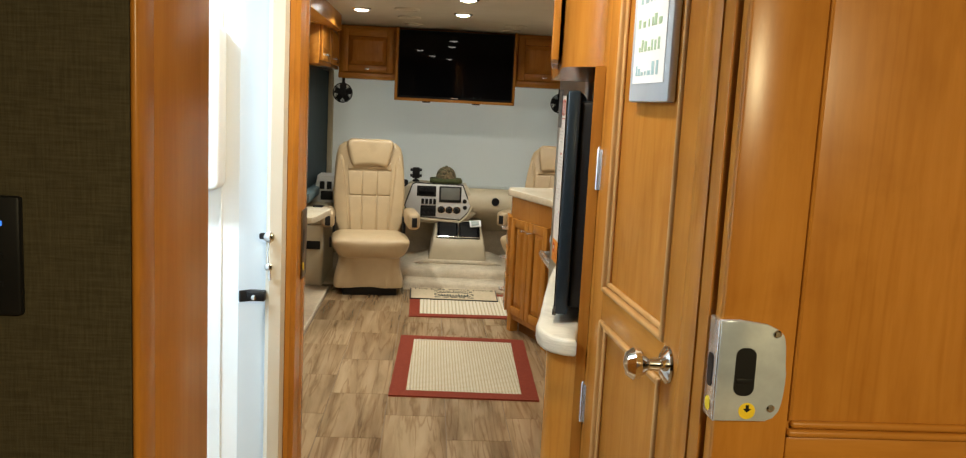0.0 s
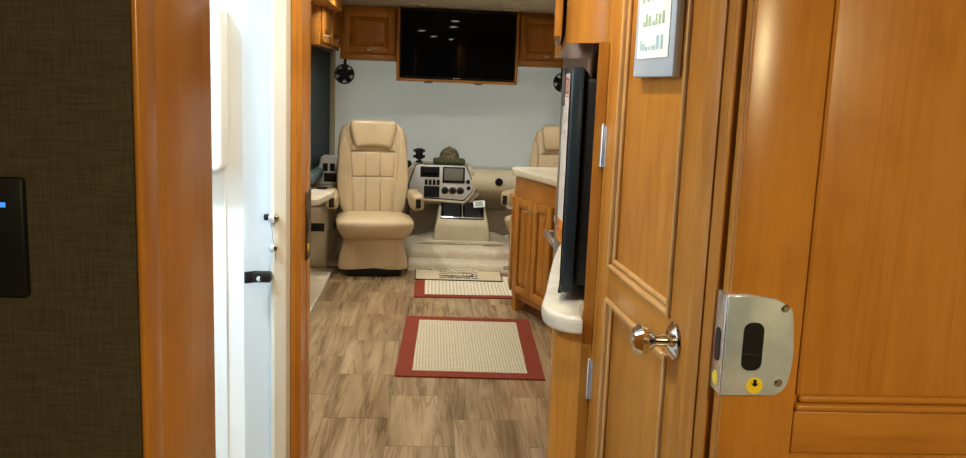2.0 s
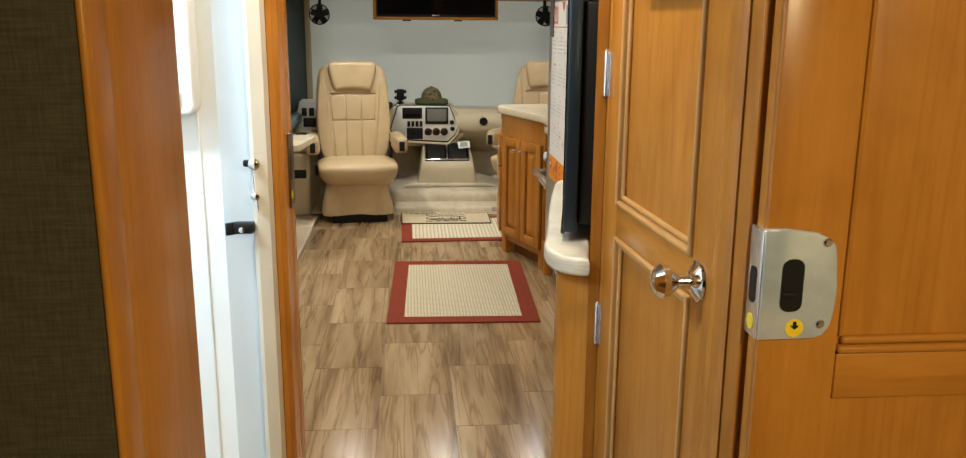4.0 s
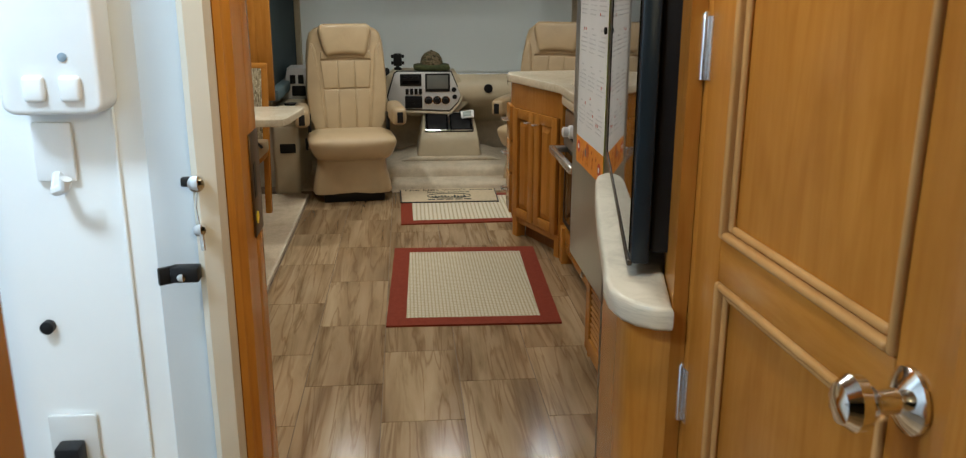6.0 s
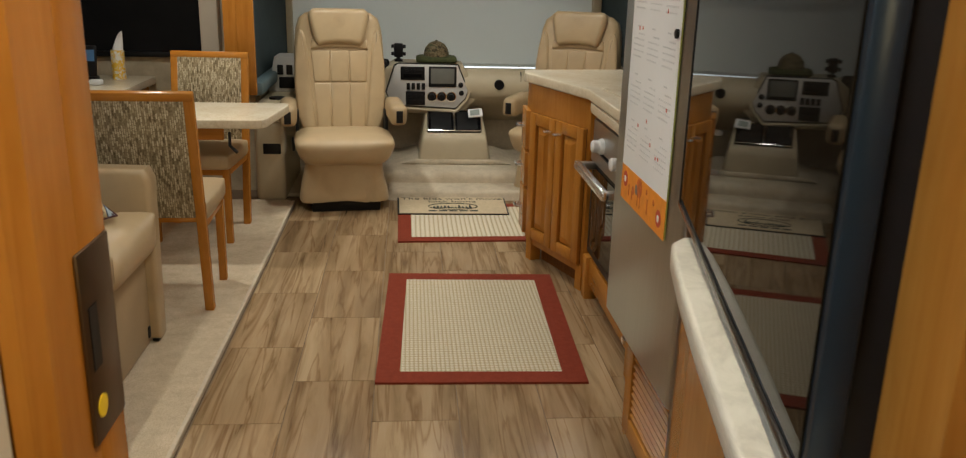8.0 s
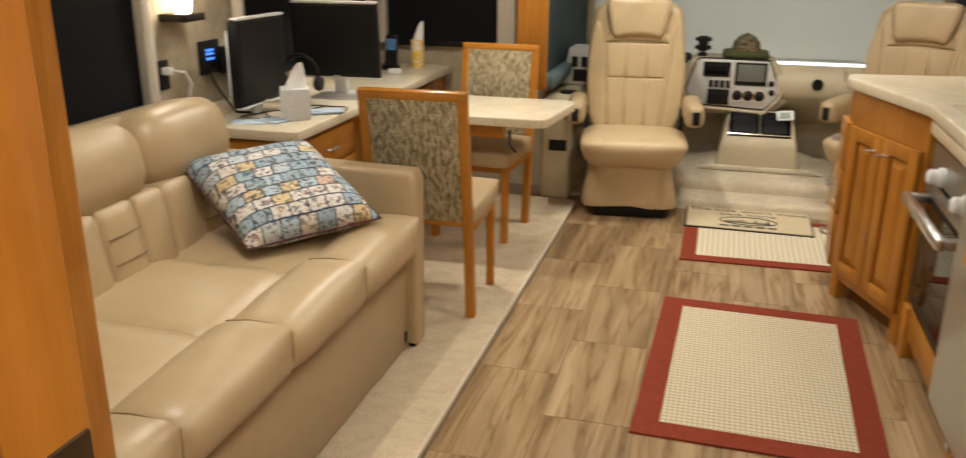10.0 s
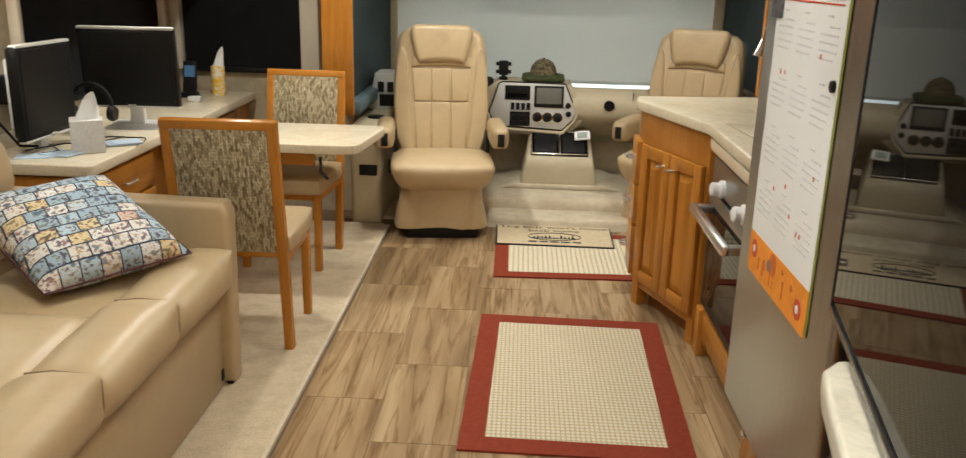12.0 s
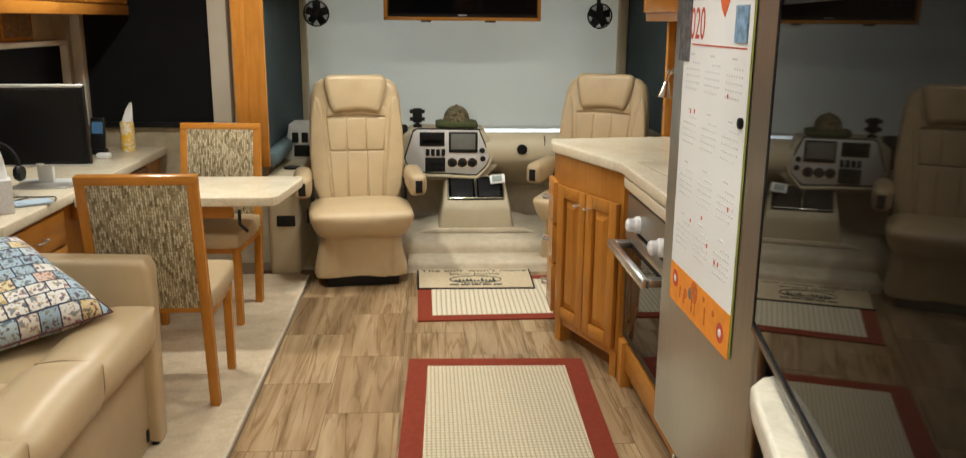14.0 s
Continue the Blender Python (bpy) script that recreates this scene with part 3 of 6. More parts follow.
overhead_cabinet(-0.96, -0.462, "honey maple overhead cabinet with raised-panel door above windshield")
overhead_cabinet(0.598, 1.13, "honey maple overhead cabinet with raised-panel door above windshield")


def front_tv():
    t = thing("wall_television", (0.07, 7.66, 1.47), "large black flat television in a maple frame, switched off", "television")
    part("bezel", rbox(-0.435, 7.63, 1.512, 0.575, 7.70, 2.095, 0.006), BLACK, t)
    part("screen", rbox(-0.424, 7.626, 1.53, 0.564, 7.631, 2.085), SCREEN, t, "dark glossy screen")
    part("badge", rbox(0.035, 7.626, 1.517, 0.095, 7.631, 1.526), NICKEL, t)
    for a, b, c, d in ((-0.462, 1.485, -0.437, 2.115), (0.577, 1.485, 0.598, 2.115), (-0.462, 1.485, 0.598, 1.508)):
        part("surround", rbox(a, 7.62, b, c, 7.75, d, 0.003), WOOD_X if c - a > 0.3 else WOOD_V, t)
    part("backing", rbox(-0.455, 7.75, 1.50, 0.59, 8.2, 2.115), WOOD_X, t)
    for bx in (-0.18, 0.26):
        part("bracket", rbox(bx - 0.035, 7.66, 1.474, bx + 0.035, 7.72, 1.487, 0.002), BLACK, t)


front_tv()


def side_cabinet():
    t = thing("side_overhead_cabinet", (-1.05, 6.9, 1.72), "honey maple side cabinet above driver window, door shut", "cabinet")
    part("body", rbox(-1.12, 6.40, 1.72, -0.965, 7.70, 2.115, 0.004), WOOD_Y, t)
    for a, b in ((6.43, 6.98), (7.02, 7.60)):
        d = panel_door(t, "door", a, 1.745, b, 2.10, 0.022, face_x(-0.965, 1), 0.06, "", False, WOOD_V, WOOD_Y)
        bar_pull(d, (-0.943, a + 0.08, 1.79), (-0.943, a + 0.18, 1.79), (0.03, 0, 0))


side_cabinet()


def cab_fan(x):
    y, z = 7.74, 1.525
    t = thing("dash_fan", (x, y, z - 0.09), "small black cab fan hanging from overhead cabinet", "fan", "cab fans")
    part("bracket", tube(bmesh.new(), [(x, y + 0.03, 1.66), (x, y + 0.03, z + 0.09), (x, y + 0.02, z + 0.02)], 0.014), BLACK, t)
    part("motor", lathe(bmesh.new(), [(0.02, -0.03), (0.03, -0.02), (0.03, 0.03), (0.018, 0.045)], (x, y, z), "y"), BLACK, t)
    for r in (0.03, 0.045, 0.058, 0.07, 0.083):
        ring = [(x + r * math.cos(a * math.pi / 12), y - 0.035 + 0.1 * r, z + r * math.sin(a * math.pi / 12)) for a in range(25)]
        part("guard_ring", tube(bmesh.new(), ring, 0.006 if r > 0.08 else 0.0028, 5), BLACK, t)
    for k in range(5):
        a = k * 1.2566
        bm = rbox(-0.028, -0.003, 0.02, 0.030, 0.003, 0.076, 0.002)
        turned(bm, Matrix.Translation((x, y - 0.01, z)) @ Matrix.Rotation(a, 4, "Y") @ Matrix.Rotation(0.5, 4, "Z"))
        part("blade", bm, BLACK, t)


cab_fan(-0.92)
cab_fan(1.02)


# ---- cab seats ----
def padded(x0, y0, z0, x1, y1, z1, r, puff=0.0, levels=2):
    """A cushion: a rounded block, swollen towards the middle of its faces."""
    bm = bmesh.new()
    box(bm, x0, y0, z0, x1, y1, z1)
    bmesh.ops.subdivide_edges(bm, edges=bm.edges[:], cuts=7, use_grid_fill=True)
    c = Vector(((x0 + x1) / 2, (y0 + y1) / 2, (z0 + z1) / 2))
    h = Vector((abs(x1 - x0) / 2, abs(y1 - y0) / 2, abs(z1 - z0) / 2))
    for v in bm.verts:
        d = v.co - c
        inner = Vector([max(-(h[i] - r), min(h[i] - r, d[i])) for i in range(3)])
        off = d - inner
        if off.length > 1e-6:
            off = off.normalized() * r
        q = inner + off
        for i in range(3):
            o = [k for k in range(3) if k != i]
            swell = puff * max(0, 1 - (q[o[0]] / h[o[0]]) ** 2) * max(0, 1 - (q[o[1]] / h[o[1]]) ** 2)
            if abs(abs(d[i]) - h[i]) < 1e-5:
                q[i] += swell * (1 if d[i] > 0 else -1)
        v.co = c + q
    return bm


def seam(parent, points, rad=0.0035):
    return part("seam", tube(bmesh.new(), points, rad, 6), PIPING, parent)


def captain_seat(m, label):
    """A swivelled cab seat; its front looks along -y, its base stands at the origin."""
    t = thing("captain_seat", (0, 0, 0), label, "seat", "cab seats")
    skirt = bmesh.new()
    n, rings = 72, []
    for z, sx, sy in ((0.066, 0.235, 0.225), (0.062, 0.258, 0.247), (0.070, 0.262, 0.250), (0.11, 0.257, 0.252), (0.16, 0.250, 0.256), (0.21, 0.237, 0.262), (0.26, 0.233, 0.268), (0.31, 0.230, 0.274), (0.35, 0.225, 0.27)):
        ring = []
        low = max(0.0, (0.33 - z) / 0.27)
        for i in range(n):
            a = 2 * math.pi * i / n
            x = math.copysign(abs(math.cos(a)) ** 0.34, math.cos(a)) * sx
            y = math.copysign(abs(math.sin(a)) ** 0.34, math.sin(a)) * sy
            # two slack folds run down the front from the cushion's corners
            front = 1.0 if y < -0.15 else 0.35
            fold = 0.016 * math.exp(-((x + 0.155 - 0.075 * low) / 0.022) ** 2) - 0.014 * math.exp(-((x - 0.02 - 0.10 * low) / 0.045) ** 2) + 0.012 * math.exp(-((x - 0.165 + 0.03 * low) / 0.02) ** 2)
            y += 1.8 * front * fold * (0.3 + low) + 0.012 * noise.noise((3 * x + 1.3, 4 * y, 6 * z + 2))
            x += 0.008 * noise.noise((6 * y, 3 * x, 7 * z)) - 0.018 * low * (1 if x < -0.2 and y < 0 else 0)
            ring.append(skirt.verts.new((x, y - 0.05, z - 0.014 * low * abs(x) / 0.24 + 0.014 * low)))
        rings.append(ring)
    for p, q in zip(rings, rings[1:]):
        for i in range(n):
            skirt.faces.new((p[i], p[(i + 1) % n], q[(i + 1) % n], q[i]))
    skirt.faces.new(rings[0][::-1])
    skirt.faces.new(rings[-1])
    part("skirt", skirt, LEATHER, t, "wrinkled tan leather skirt", 60)
    part("base_plate", rbox(-0.205, -0.265, 0.0, 0.205, 0.18, 0.075, 0.012), BLACK, t)
    cushion = padded(-0.292, -0.385, 0.290, 0.292, 0.17, 0.462, 0.062, 0.012)
    for v in cushion.verts:
        drop = max(0.0, (0.43 - v.co.z) / 0.14)
        v.co.x *= 1 - 0.17 * drop
        v.co.y += 0.035 * drop * (1 if v.co.y < -0.2 else 0)
        v.co.z -= 0.022 * max(0.0, (v.co.y + 0.12) / 0.29) ** 2 if v.co.z > 0.40 else 0.0
    sc = part("seat_cushion", cushion, LEATHER, t, "", 60)
    lip = [(0.248 * math.sin(radians(a)), -0.355 + 0.05 * (1 - math.cos(radians(a))), 0.330) for a in range(-80, 81, 16)]
    seam(sc, lip, 0.003)
    # backrest: an outline that widens at the shoulders and narrows to the headrest
    tilt = pose(0, 0.19, 0.425, -10)
    back = bmesh.new()
    outline = [(-0.235, -0.02), (0.235, -0.02), (0.268, 0.08), (0.282, 0.30), (0.276, 0.52), (0.266, 0.62), (0.246, 0.685), (0.205, 0.718), (0.16, 0.725),
               (-0.16, 0.725), (-0.205, 0.718), (-0.246, 0.685), (-0.266, 0.62), (-0.276, 0.52), (-0.282, 0.30), (-0.268, 0.08)]
    prism(back, outline, -0.065, 0.085, "y", 0.05, 4)
    b = part("backrest", turned(back, tilt), LEATHER, t, "", 60)
    for s in (-1, 1):
        side = bmesh.new()
        prism(side, [(s * 0.150, 0.0), (s * 0.165, 0.12), (s * 0.182, 0.30), (s * 0.194, 0.44), (s * 0.198, 0.50), (s * 0.206, 0.56), (s * 0.222, 0.605), (s * 0.242, 0.61), (s * 0.256, 0.58), (s * 0.270, 0.50), (s * 0.278, 0.40), (s * 0.282, 0.28), (s * 0.270, 0.08), (s * 0.238, 0.0)], -0.078, -0.02, "y", 0.018, 4)
        part("side_bolster", turned(side, tilt), LEATHER, b, "", 60)
    for x0, x1, k0, k1 in ((-0.148, -0.060, -0.178, -0.060), (-0.058, 0.058, -0.058, 0.058), (0.060, 0.148, 0.060, 0.178)):
        low, high = bmesh.new(), bmesh.new()
        xm0, xm1 = (x0 + k0) / 2, (x1 + k1) / 2
        prism(low, [(x0, 0.0), (x1, 0.0), (xm1, 0.285), (xm0, 0.285)], -0.074, -0.02, "y", 0.012, 4)
        prism(high, [(xm0, 0.289), (xm1, 0.289), (k1, 0.485), (k0, 0.485)], -0.074, -0.02, "y", 0.012, 4)
        part("back_pad", turned(low, tilt), LEATHER, b, "", 60)
        part("back_pad", turned(high, tilt), LEATHER, b, "", 60)
    curve = bmesh.new()
    prism(curve, [(-0.178, 0.489), (-0.09, 0.497), (0.0, 0.50), (0.09, 0.497), (0.178, 0.489), (0.172, 0.55), (-0.172, 0.55)], -0.078, -0.02, "y", 0.012, 3)
    part("shoulder_pad", turned(curve, tilt), LEATHER, b, "", 60)
    head = bmesh.new()
    prism(head, [(-0.128, 0.508), (-0.07, 0.520), (0.0, 0.524), (0.07, 0.520), (0.128, 0.508), (0.150, 0.535), (0.168, 0.60), (0.186, 0.68), (0.183, 0.716), (0.155, 0.738), (-0.155, 0.738), (-0.183, 0.716), (-0.186, 0.68), (-0.168, 0.60), (-0.150, 0.535)], -0.112, 0.07, "y", 0.032, 4)
    hd = part("headrest", turned(head, tilt), LEATHER, b, "", 60)
    ring = [(0.034 * math.cos(a * math.pi / 10), -0.1185, 0.655 + 0.034 * math.sin(a * math.pi / 10)) for a in range(21)]
    part("emblem", turned(tube(bmesh.new(), ring, 0.0008, 5), tilt), LEATHER_ARM, hd, "stitched round emblem")
    part("emblem_bar", turned(tube(bmesh.new(), [(-0.02, -0.1185, 0.655), (0.02, -0.1185, 0.655)], 0.0008, 5), tilt), LEATHER_ARM, hd)
    part("emblem_bar", turned(tube(bmesh.new(), [(0, -0.1185, 0.632), (0, -0.1185, 0.68)], 0.0008, 5), tilt), LEATHER_ARM, hd)
    for s in (-1, 1):
        arm = padded(s * 0.275, -0.22, 0.505, s * 0.375, 0.20, 0.63, 0.034, 0.004)
        a = part("armrest", arm, LEATHER_ARM, t, "", 60)
        part("arm_cap", rbox(s * 0.306, -0.226, 0.525, s * 0.348, -0.214, 0.60, 0.006), BLACK, a, "black plastic arm switch")
        part("arm_bracket", rbox(s * 0.262, 0.05, 0.36, s * 0.285, 0.16, 0.56, 0.008), BLACK, t)
    part("belt_buckle", rbox(-0.31, -0.05, 0.33, -0.29, 0.0, 0.41, 0.006), BLACK, t)
    t.matrix_basis = m
    return t


captain_seat(pose(-0.575, 6.66, 0.0, 0, 0, 7), "tan leather captain seat swivelled to face the living area")
captain_seat(pose(0.86, 6.92, 0.0, 0, 0, -25), "tan leather captain seat behind the kitchen counter")


# ---- dashboard ----
def dashboard():
    t = thing("dashboard", (0.1, 7.6, 0.45), "tan vinyl motorhome dashboard with silver control panel", "dashboard")
    body = bmesh.new()
    prism(body, [(7.62, 0.36), (7.48, 0.44), (7.37, 0.505), (7.30, 0.56), (7.278, 0.61), (7.282, 0.665), (7.305, 0.715), (7.35, 0.748), (7.42, 0.758), (8.28, 0.60), (8.28, 0.34)], 0.20, 1.34, "x", 0.012, 3)
    part("right_dash", body, DASH, t, "", 40)
    mid = bmesh.new()
    prism(mid, [(-0.36, 0.58), (-0.30, 0.46), (0.18, 0.44), (0.29, 0.54), (0.31, 0.62), (0.20, 0.785), (-0.27, 0.796), (-0.35, 0.735)], 7.30, 7.60, "y", 0.02, 3)
    part("centre_dash", mid, DASH, t, "", 40)
    part("left_dash", rbox(-1.10, 7.42, 0.50, -0.29, 7.75, 0.775, 0.05, 4), DASH, t, "", 40)
    plate = bmesh.new()
    prism(plate, [(-0.322, 0.60), (-0.285, 0.515), (0.15, 0.495), (0.215, 0.56), (0.235, 0.615), (0.162, 0.787), (-0.24, 0.792), (-0.265, 0.778)], 7.272, 7.305, "y", 0.008, 2)
    p = part("control_panel", plate, SILVER, t, "silver control panel", 40)
    back = bmesh.new()
    prism(back, [(-0.330, 0.60), (-0.291, 0.508), (0.152, 0.488), (0.221, 0.556), (0.243, 0.615), (0.168, 0.794), (-0.243, 0.799), (-0.271, 0.784)], 7.285, 7.31, "y", 0.006, 2)
    part("panel_surround", back, BLACK, p)
    lip = bmesh.new()
    edge = [(-0.336, 0.590), (-0.298, 0.494), (0.155, 0.472), (0.228, 0.548), (0.249, 0.608)]
    for (u0, v0), (u1, v1) in zip(edge, edge[1:]):
        tube(lip, [(u0, 7.285, v0), (u1, 7.285, v1)], 0.012, 10)
    part("panel_lip", lip, DASH, t, "tan moulded lip under the panel", 40)

    def on(u0, v0, u1, v1, name, mat, out=0.006, r=0.003, label=""):
        return part(name, rbox(u0, 7.272 - out, v0, u1, 7.276, v1, r), mat, p, label)
    on(-0.225, 0.685, -0.062, 0.775, "radio", BLACK)
    on(-0.205, 0.70, -0.082, 0.725, "radio_tray", SCREEN, 0.009)
    for k in range(3):
        on(-0.20 + k * 0.045, 0.742, -0.17 + k * 0.045, 0.760, "radio_key", MATT_SCREEN, 0.010)
    d = on(-0.035, 0.640, 0.155, 0.778, "display", BLACK, 0.008, 0.006, "black navigation display")
    # The glass is coloured grey for the light it reflects.
    part("display_glass", rbox(-0.02, 7.26, 0.664, 0.14, 7.266, 0.766, 0.001), plain("lcd_glass_reflection", (0.17, 0.175, 0.16), 0.12, 0, 0.1, 6, 90, 0), d, "glass screen, grey reflection put into its colour")
    for k in range(4):
        on(-0.185 + k * 0.034, 0.62, -0.161 + k * 0.034, 0.665, "rocker_switch", BLACK, 0.010)
    on(-0.19, 0.515, -0.058, 0.608, "keypad", BLACK)
    for i in range(3):
        for j in range(2):
            on(-0.178 + i * 0.038, 0.53 + j * 0.036, -0.152 + i * 0.038, 0.552 + j * 0.036, "key", MATT_SCREEN, 0.010)
    for k in range(3):
        c = (-0.012 + k * 0.066, 7.272, 0.575)
        kn = part("climate_knob", lathe(bmesh.new(), [(0.029, 0), (0.029, -0.012), (0.02, -0.016), (0.018, -0.03), (0.01, -0.032)], c, "y", 20), BLACK, p)
        part("knob_ring", lathe(bmesh.new(), [(0.034, 0.0), (0.034, -0.005), (0.029, -0.006)], c, "y", 20), CHROME, kn)
    for c in ((0.185, 0.655), (0.19, 0.60)):
        part("round_button", lathe(bmesh.new(), [(0.018, 0), (0.018, -0.006), (0.01, -0.009)], (c[0], 7.272, c[1]), "y", 16), BLACK, p)
    part("air_vent", lathe(bmesh.new(), [(0.034, 0.02), (0.034, -0.006), (0.028, -0.007), (0.025, -0.003), (0.006, -0.003)], (0.45, 7.277, 0.660), "y", 20), BLACK, t)
    part("air_vent", lathe(bmesh.new(), [(0.05, 0.02), (0.05, -0.006), (0.038, -0.008), (0.03, 0.006)], (-0.37, 7.40, 0.735), "y", 20), BLACK, t)
    part("vent_bezel", rbox(-0.43, 7.40, 0.60, -0.305, 7.43, 0.81, 0.02, 3), BLACK, t)
    part("glovebox_line", rbox(0.60, 7.29, 0.66, 0.603, 7.34, 0.745), BLACK, t)


dashboard()


def lower_console():
    t = thing("centre_console", (0.12, 7.3, 0.14), "tan moulded floor console with black cup tray", "console")
    bm = bmesh.new()
    prism(bm, [(7.09, 0.14), (7.105, 0.30), (7.13, 0.345), (7.32, 0.475), (7.36, 0.485), (7.6, 0.485), (7.6, 0.14)], -0.10, 0.38, "x")
    for v in bm.verts:
        v.co.x = 0.14 + (v.co.x - 0.14) * (1.05 - 0.25 * (v.co.z - 0.14) / 0.34)
    bmesh.ops.bevel(bm, geom=bm.edges[:], offset=0.02, segments=3, profile=0.5, affect="EDGES")
    part("body", bm, DASH, t, "", 50)
    slope = pose(0.14, 7.222, 0.412, 34.5)
    tray = part("cup_tray", turned(rbox(-0.185, -0.105, -0.01, 0.185, 0.105, 0.012, 0.008), slope), SCREEN, t, "glossy black cup tray")
    part("tray_rim", turned(tube(bmesh.new(), [(-0.18, -0.10, 0.012), (0.18, -0.10, 0.012), (0.18, 0.10, 0.012), (-0.18, 0.10, 0.012), (-0.18, -0.10, 0.012)], 0.004), slope), CHROME, tray)
    part("divider", turned(tube(bmesh.new(), [(0.0, -0.10, 0.014), (0.0, 0.10, 0.014)], 0.007), slope), CHROME, tray)
    for x in (-0.09, 0.09):
        part("well", turned(rbox(x - 0.07, -0.085, 0.008, x + 0.07, 0.085, 0.0135, 0.002), slope), BLACK, tray)
    pad = turned(rbox(-0.05, -0.008, -0.032, 0.05, 0.008, 0.032, 0.006), pose(0.285, 7.235, 0.47, -35, -6, 0))
    k = part("thermostat", pad, WHITE_PLASTIC, t, "small white gadget")
    part("gadget_screen", turned(rbox(-0.035, -0.011, -0.02, 0.03, -0.007, 0.02, 0.001), pose(0.285, 7.235, 0.47, -35, -6, 0)), plain("lcd_grey", (0.25, 0.30, 0.28), 0.3), k)
    foot = bmesh.new()
    prism(foot, [(-0.24, 0.14), (0.54, 0.14), (0.44, 0.175), (-0.14, 0.175)], 7.08, 7.6, "y", 0.015, 3)
    part("carpet_hump", foot, CAB_CARPET, t, "", 50)


lower_console()


def side_console():
    t = thing("driver_side_console", (-1.02, 7.0, 0.0), "tan driver side console with switch panel", "console")
    part("body", rbox(-1.11, 6.62, 0.0, -0.93, 7.40, 0.50, 0.03, 3), DASH, t)
    part("cup_ledge", rbox(-1.11, 6.62, 0.50, -0.94, 7.35, 0.60, 0.02, 3), DASH, t)
    part("tray", rbox(-1.06, 6.615, 0.30, -0.95, 6.63, 0.37, 0.01), BLACK, t)
    pod = bmesh.new()
    prism(pod, [(-1.105, 0.60), (-0.84, 0.60), (-0.83, 0.70), (-0.87, 0.83), (-1.06, 0.83)], 7.22, 7.5, "y", 0.012, 2)
    part("pod", pod, SILVER, t, "silver switch pod")
    for k in range(3):
        part("switch", rbox(-1.04 + k * 0.06, 7.21, 0.715, -1.0 + k * 0.06, 7.222, 0.78, 0.003), BLACK, t)
    part("mirror_switch", rbox(-1.03, 7.21, 0.625, -0.93, 7.222, 0.70, 0.004), BLACK, t)
    part("cup_ring", lathe(bmesh.new(), [(0.05, 0.0), (0.05, 0.012), (0.04, 0.012)], (-1.0, 6.9, 0.60)), BLACK, t)


side_console()


def camo_hat():
    m, n, l, b = shader("camouflage_cloth", 0.9)
    v = coords(n, l, (1, 1, 1))
    f = noise_tex(n, l, v, 32, 3, 0.6, 1.0)
    l.new(ramp(n, l, f, [(0.36, (0.025, 0.022, 0.012)), (0.44, (0.10, 0.075, 0.035)), (0.53, (0.20, 0.155, 0.09)), (0.6, (0.06, 0.065, 0.03))]), b.inputs["Base Color"])
    c = (0.02, 7.42, 0.792)
    t = thing("camouflage_cap", c, "brown camouflage cap resting on a green roll on dash", "cap")
    part("crown", lathe(bmesh.new(), [(0.086, 0.03), (0.087, 0.06), (0.078, 0.095), (0.056, 0.125), (0.03, 0.14), (0.008, 0.144)], c), m, t, "", 60)
    part("brim", turned(padded(-0.14, -0.10, 0.0, 0.14, 0.10, 0.045, 0.02), pose(*c)), plain("olive_cloth", (0.055, 0.065, 0.022), 0.9, 0, 0.3, 30), t, "rolled olive brim", 60)
    part("button", lathe(bmesh.new(), [(0.010, 0.141), (0.010, 0.148), (0.004, 0.151)], c, "z", 12), m, t)


camo_hat()


def phone_mount():
    t = thing("phone_mount", (-0.24, 7.4, 0.79), "small black phone mount standing on the dash", "phone mount")
    part("base", lathe(bmesh.new(), [(0.03, 0), (0.028, 0.02), (0.012, 0.03), (0.012, 0.05)], (-0.24, 7.4, 0.79)), BLACK, t)
    part("cradle", rbox(-0.272, 7.375, 0.825, -0.208, 7.40, 0.92, 0.01), BLACK, t)
    for s in (-1, 1):
        for z in (0.85, 0.90):
            part("claw", rbox(-0.24 + s * 0.03, 7.36, z - 0.012, -0.24 + s * 0.05, 7.39, z + 0.012, 0.005), BLACK, t)


phone_mount()


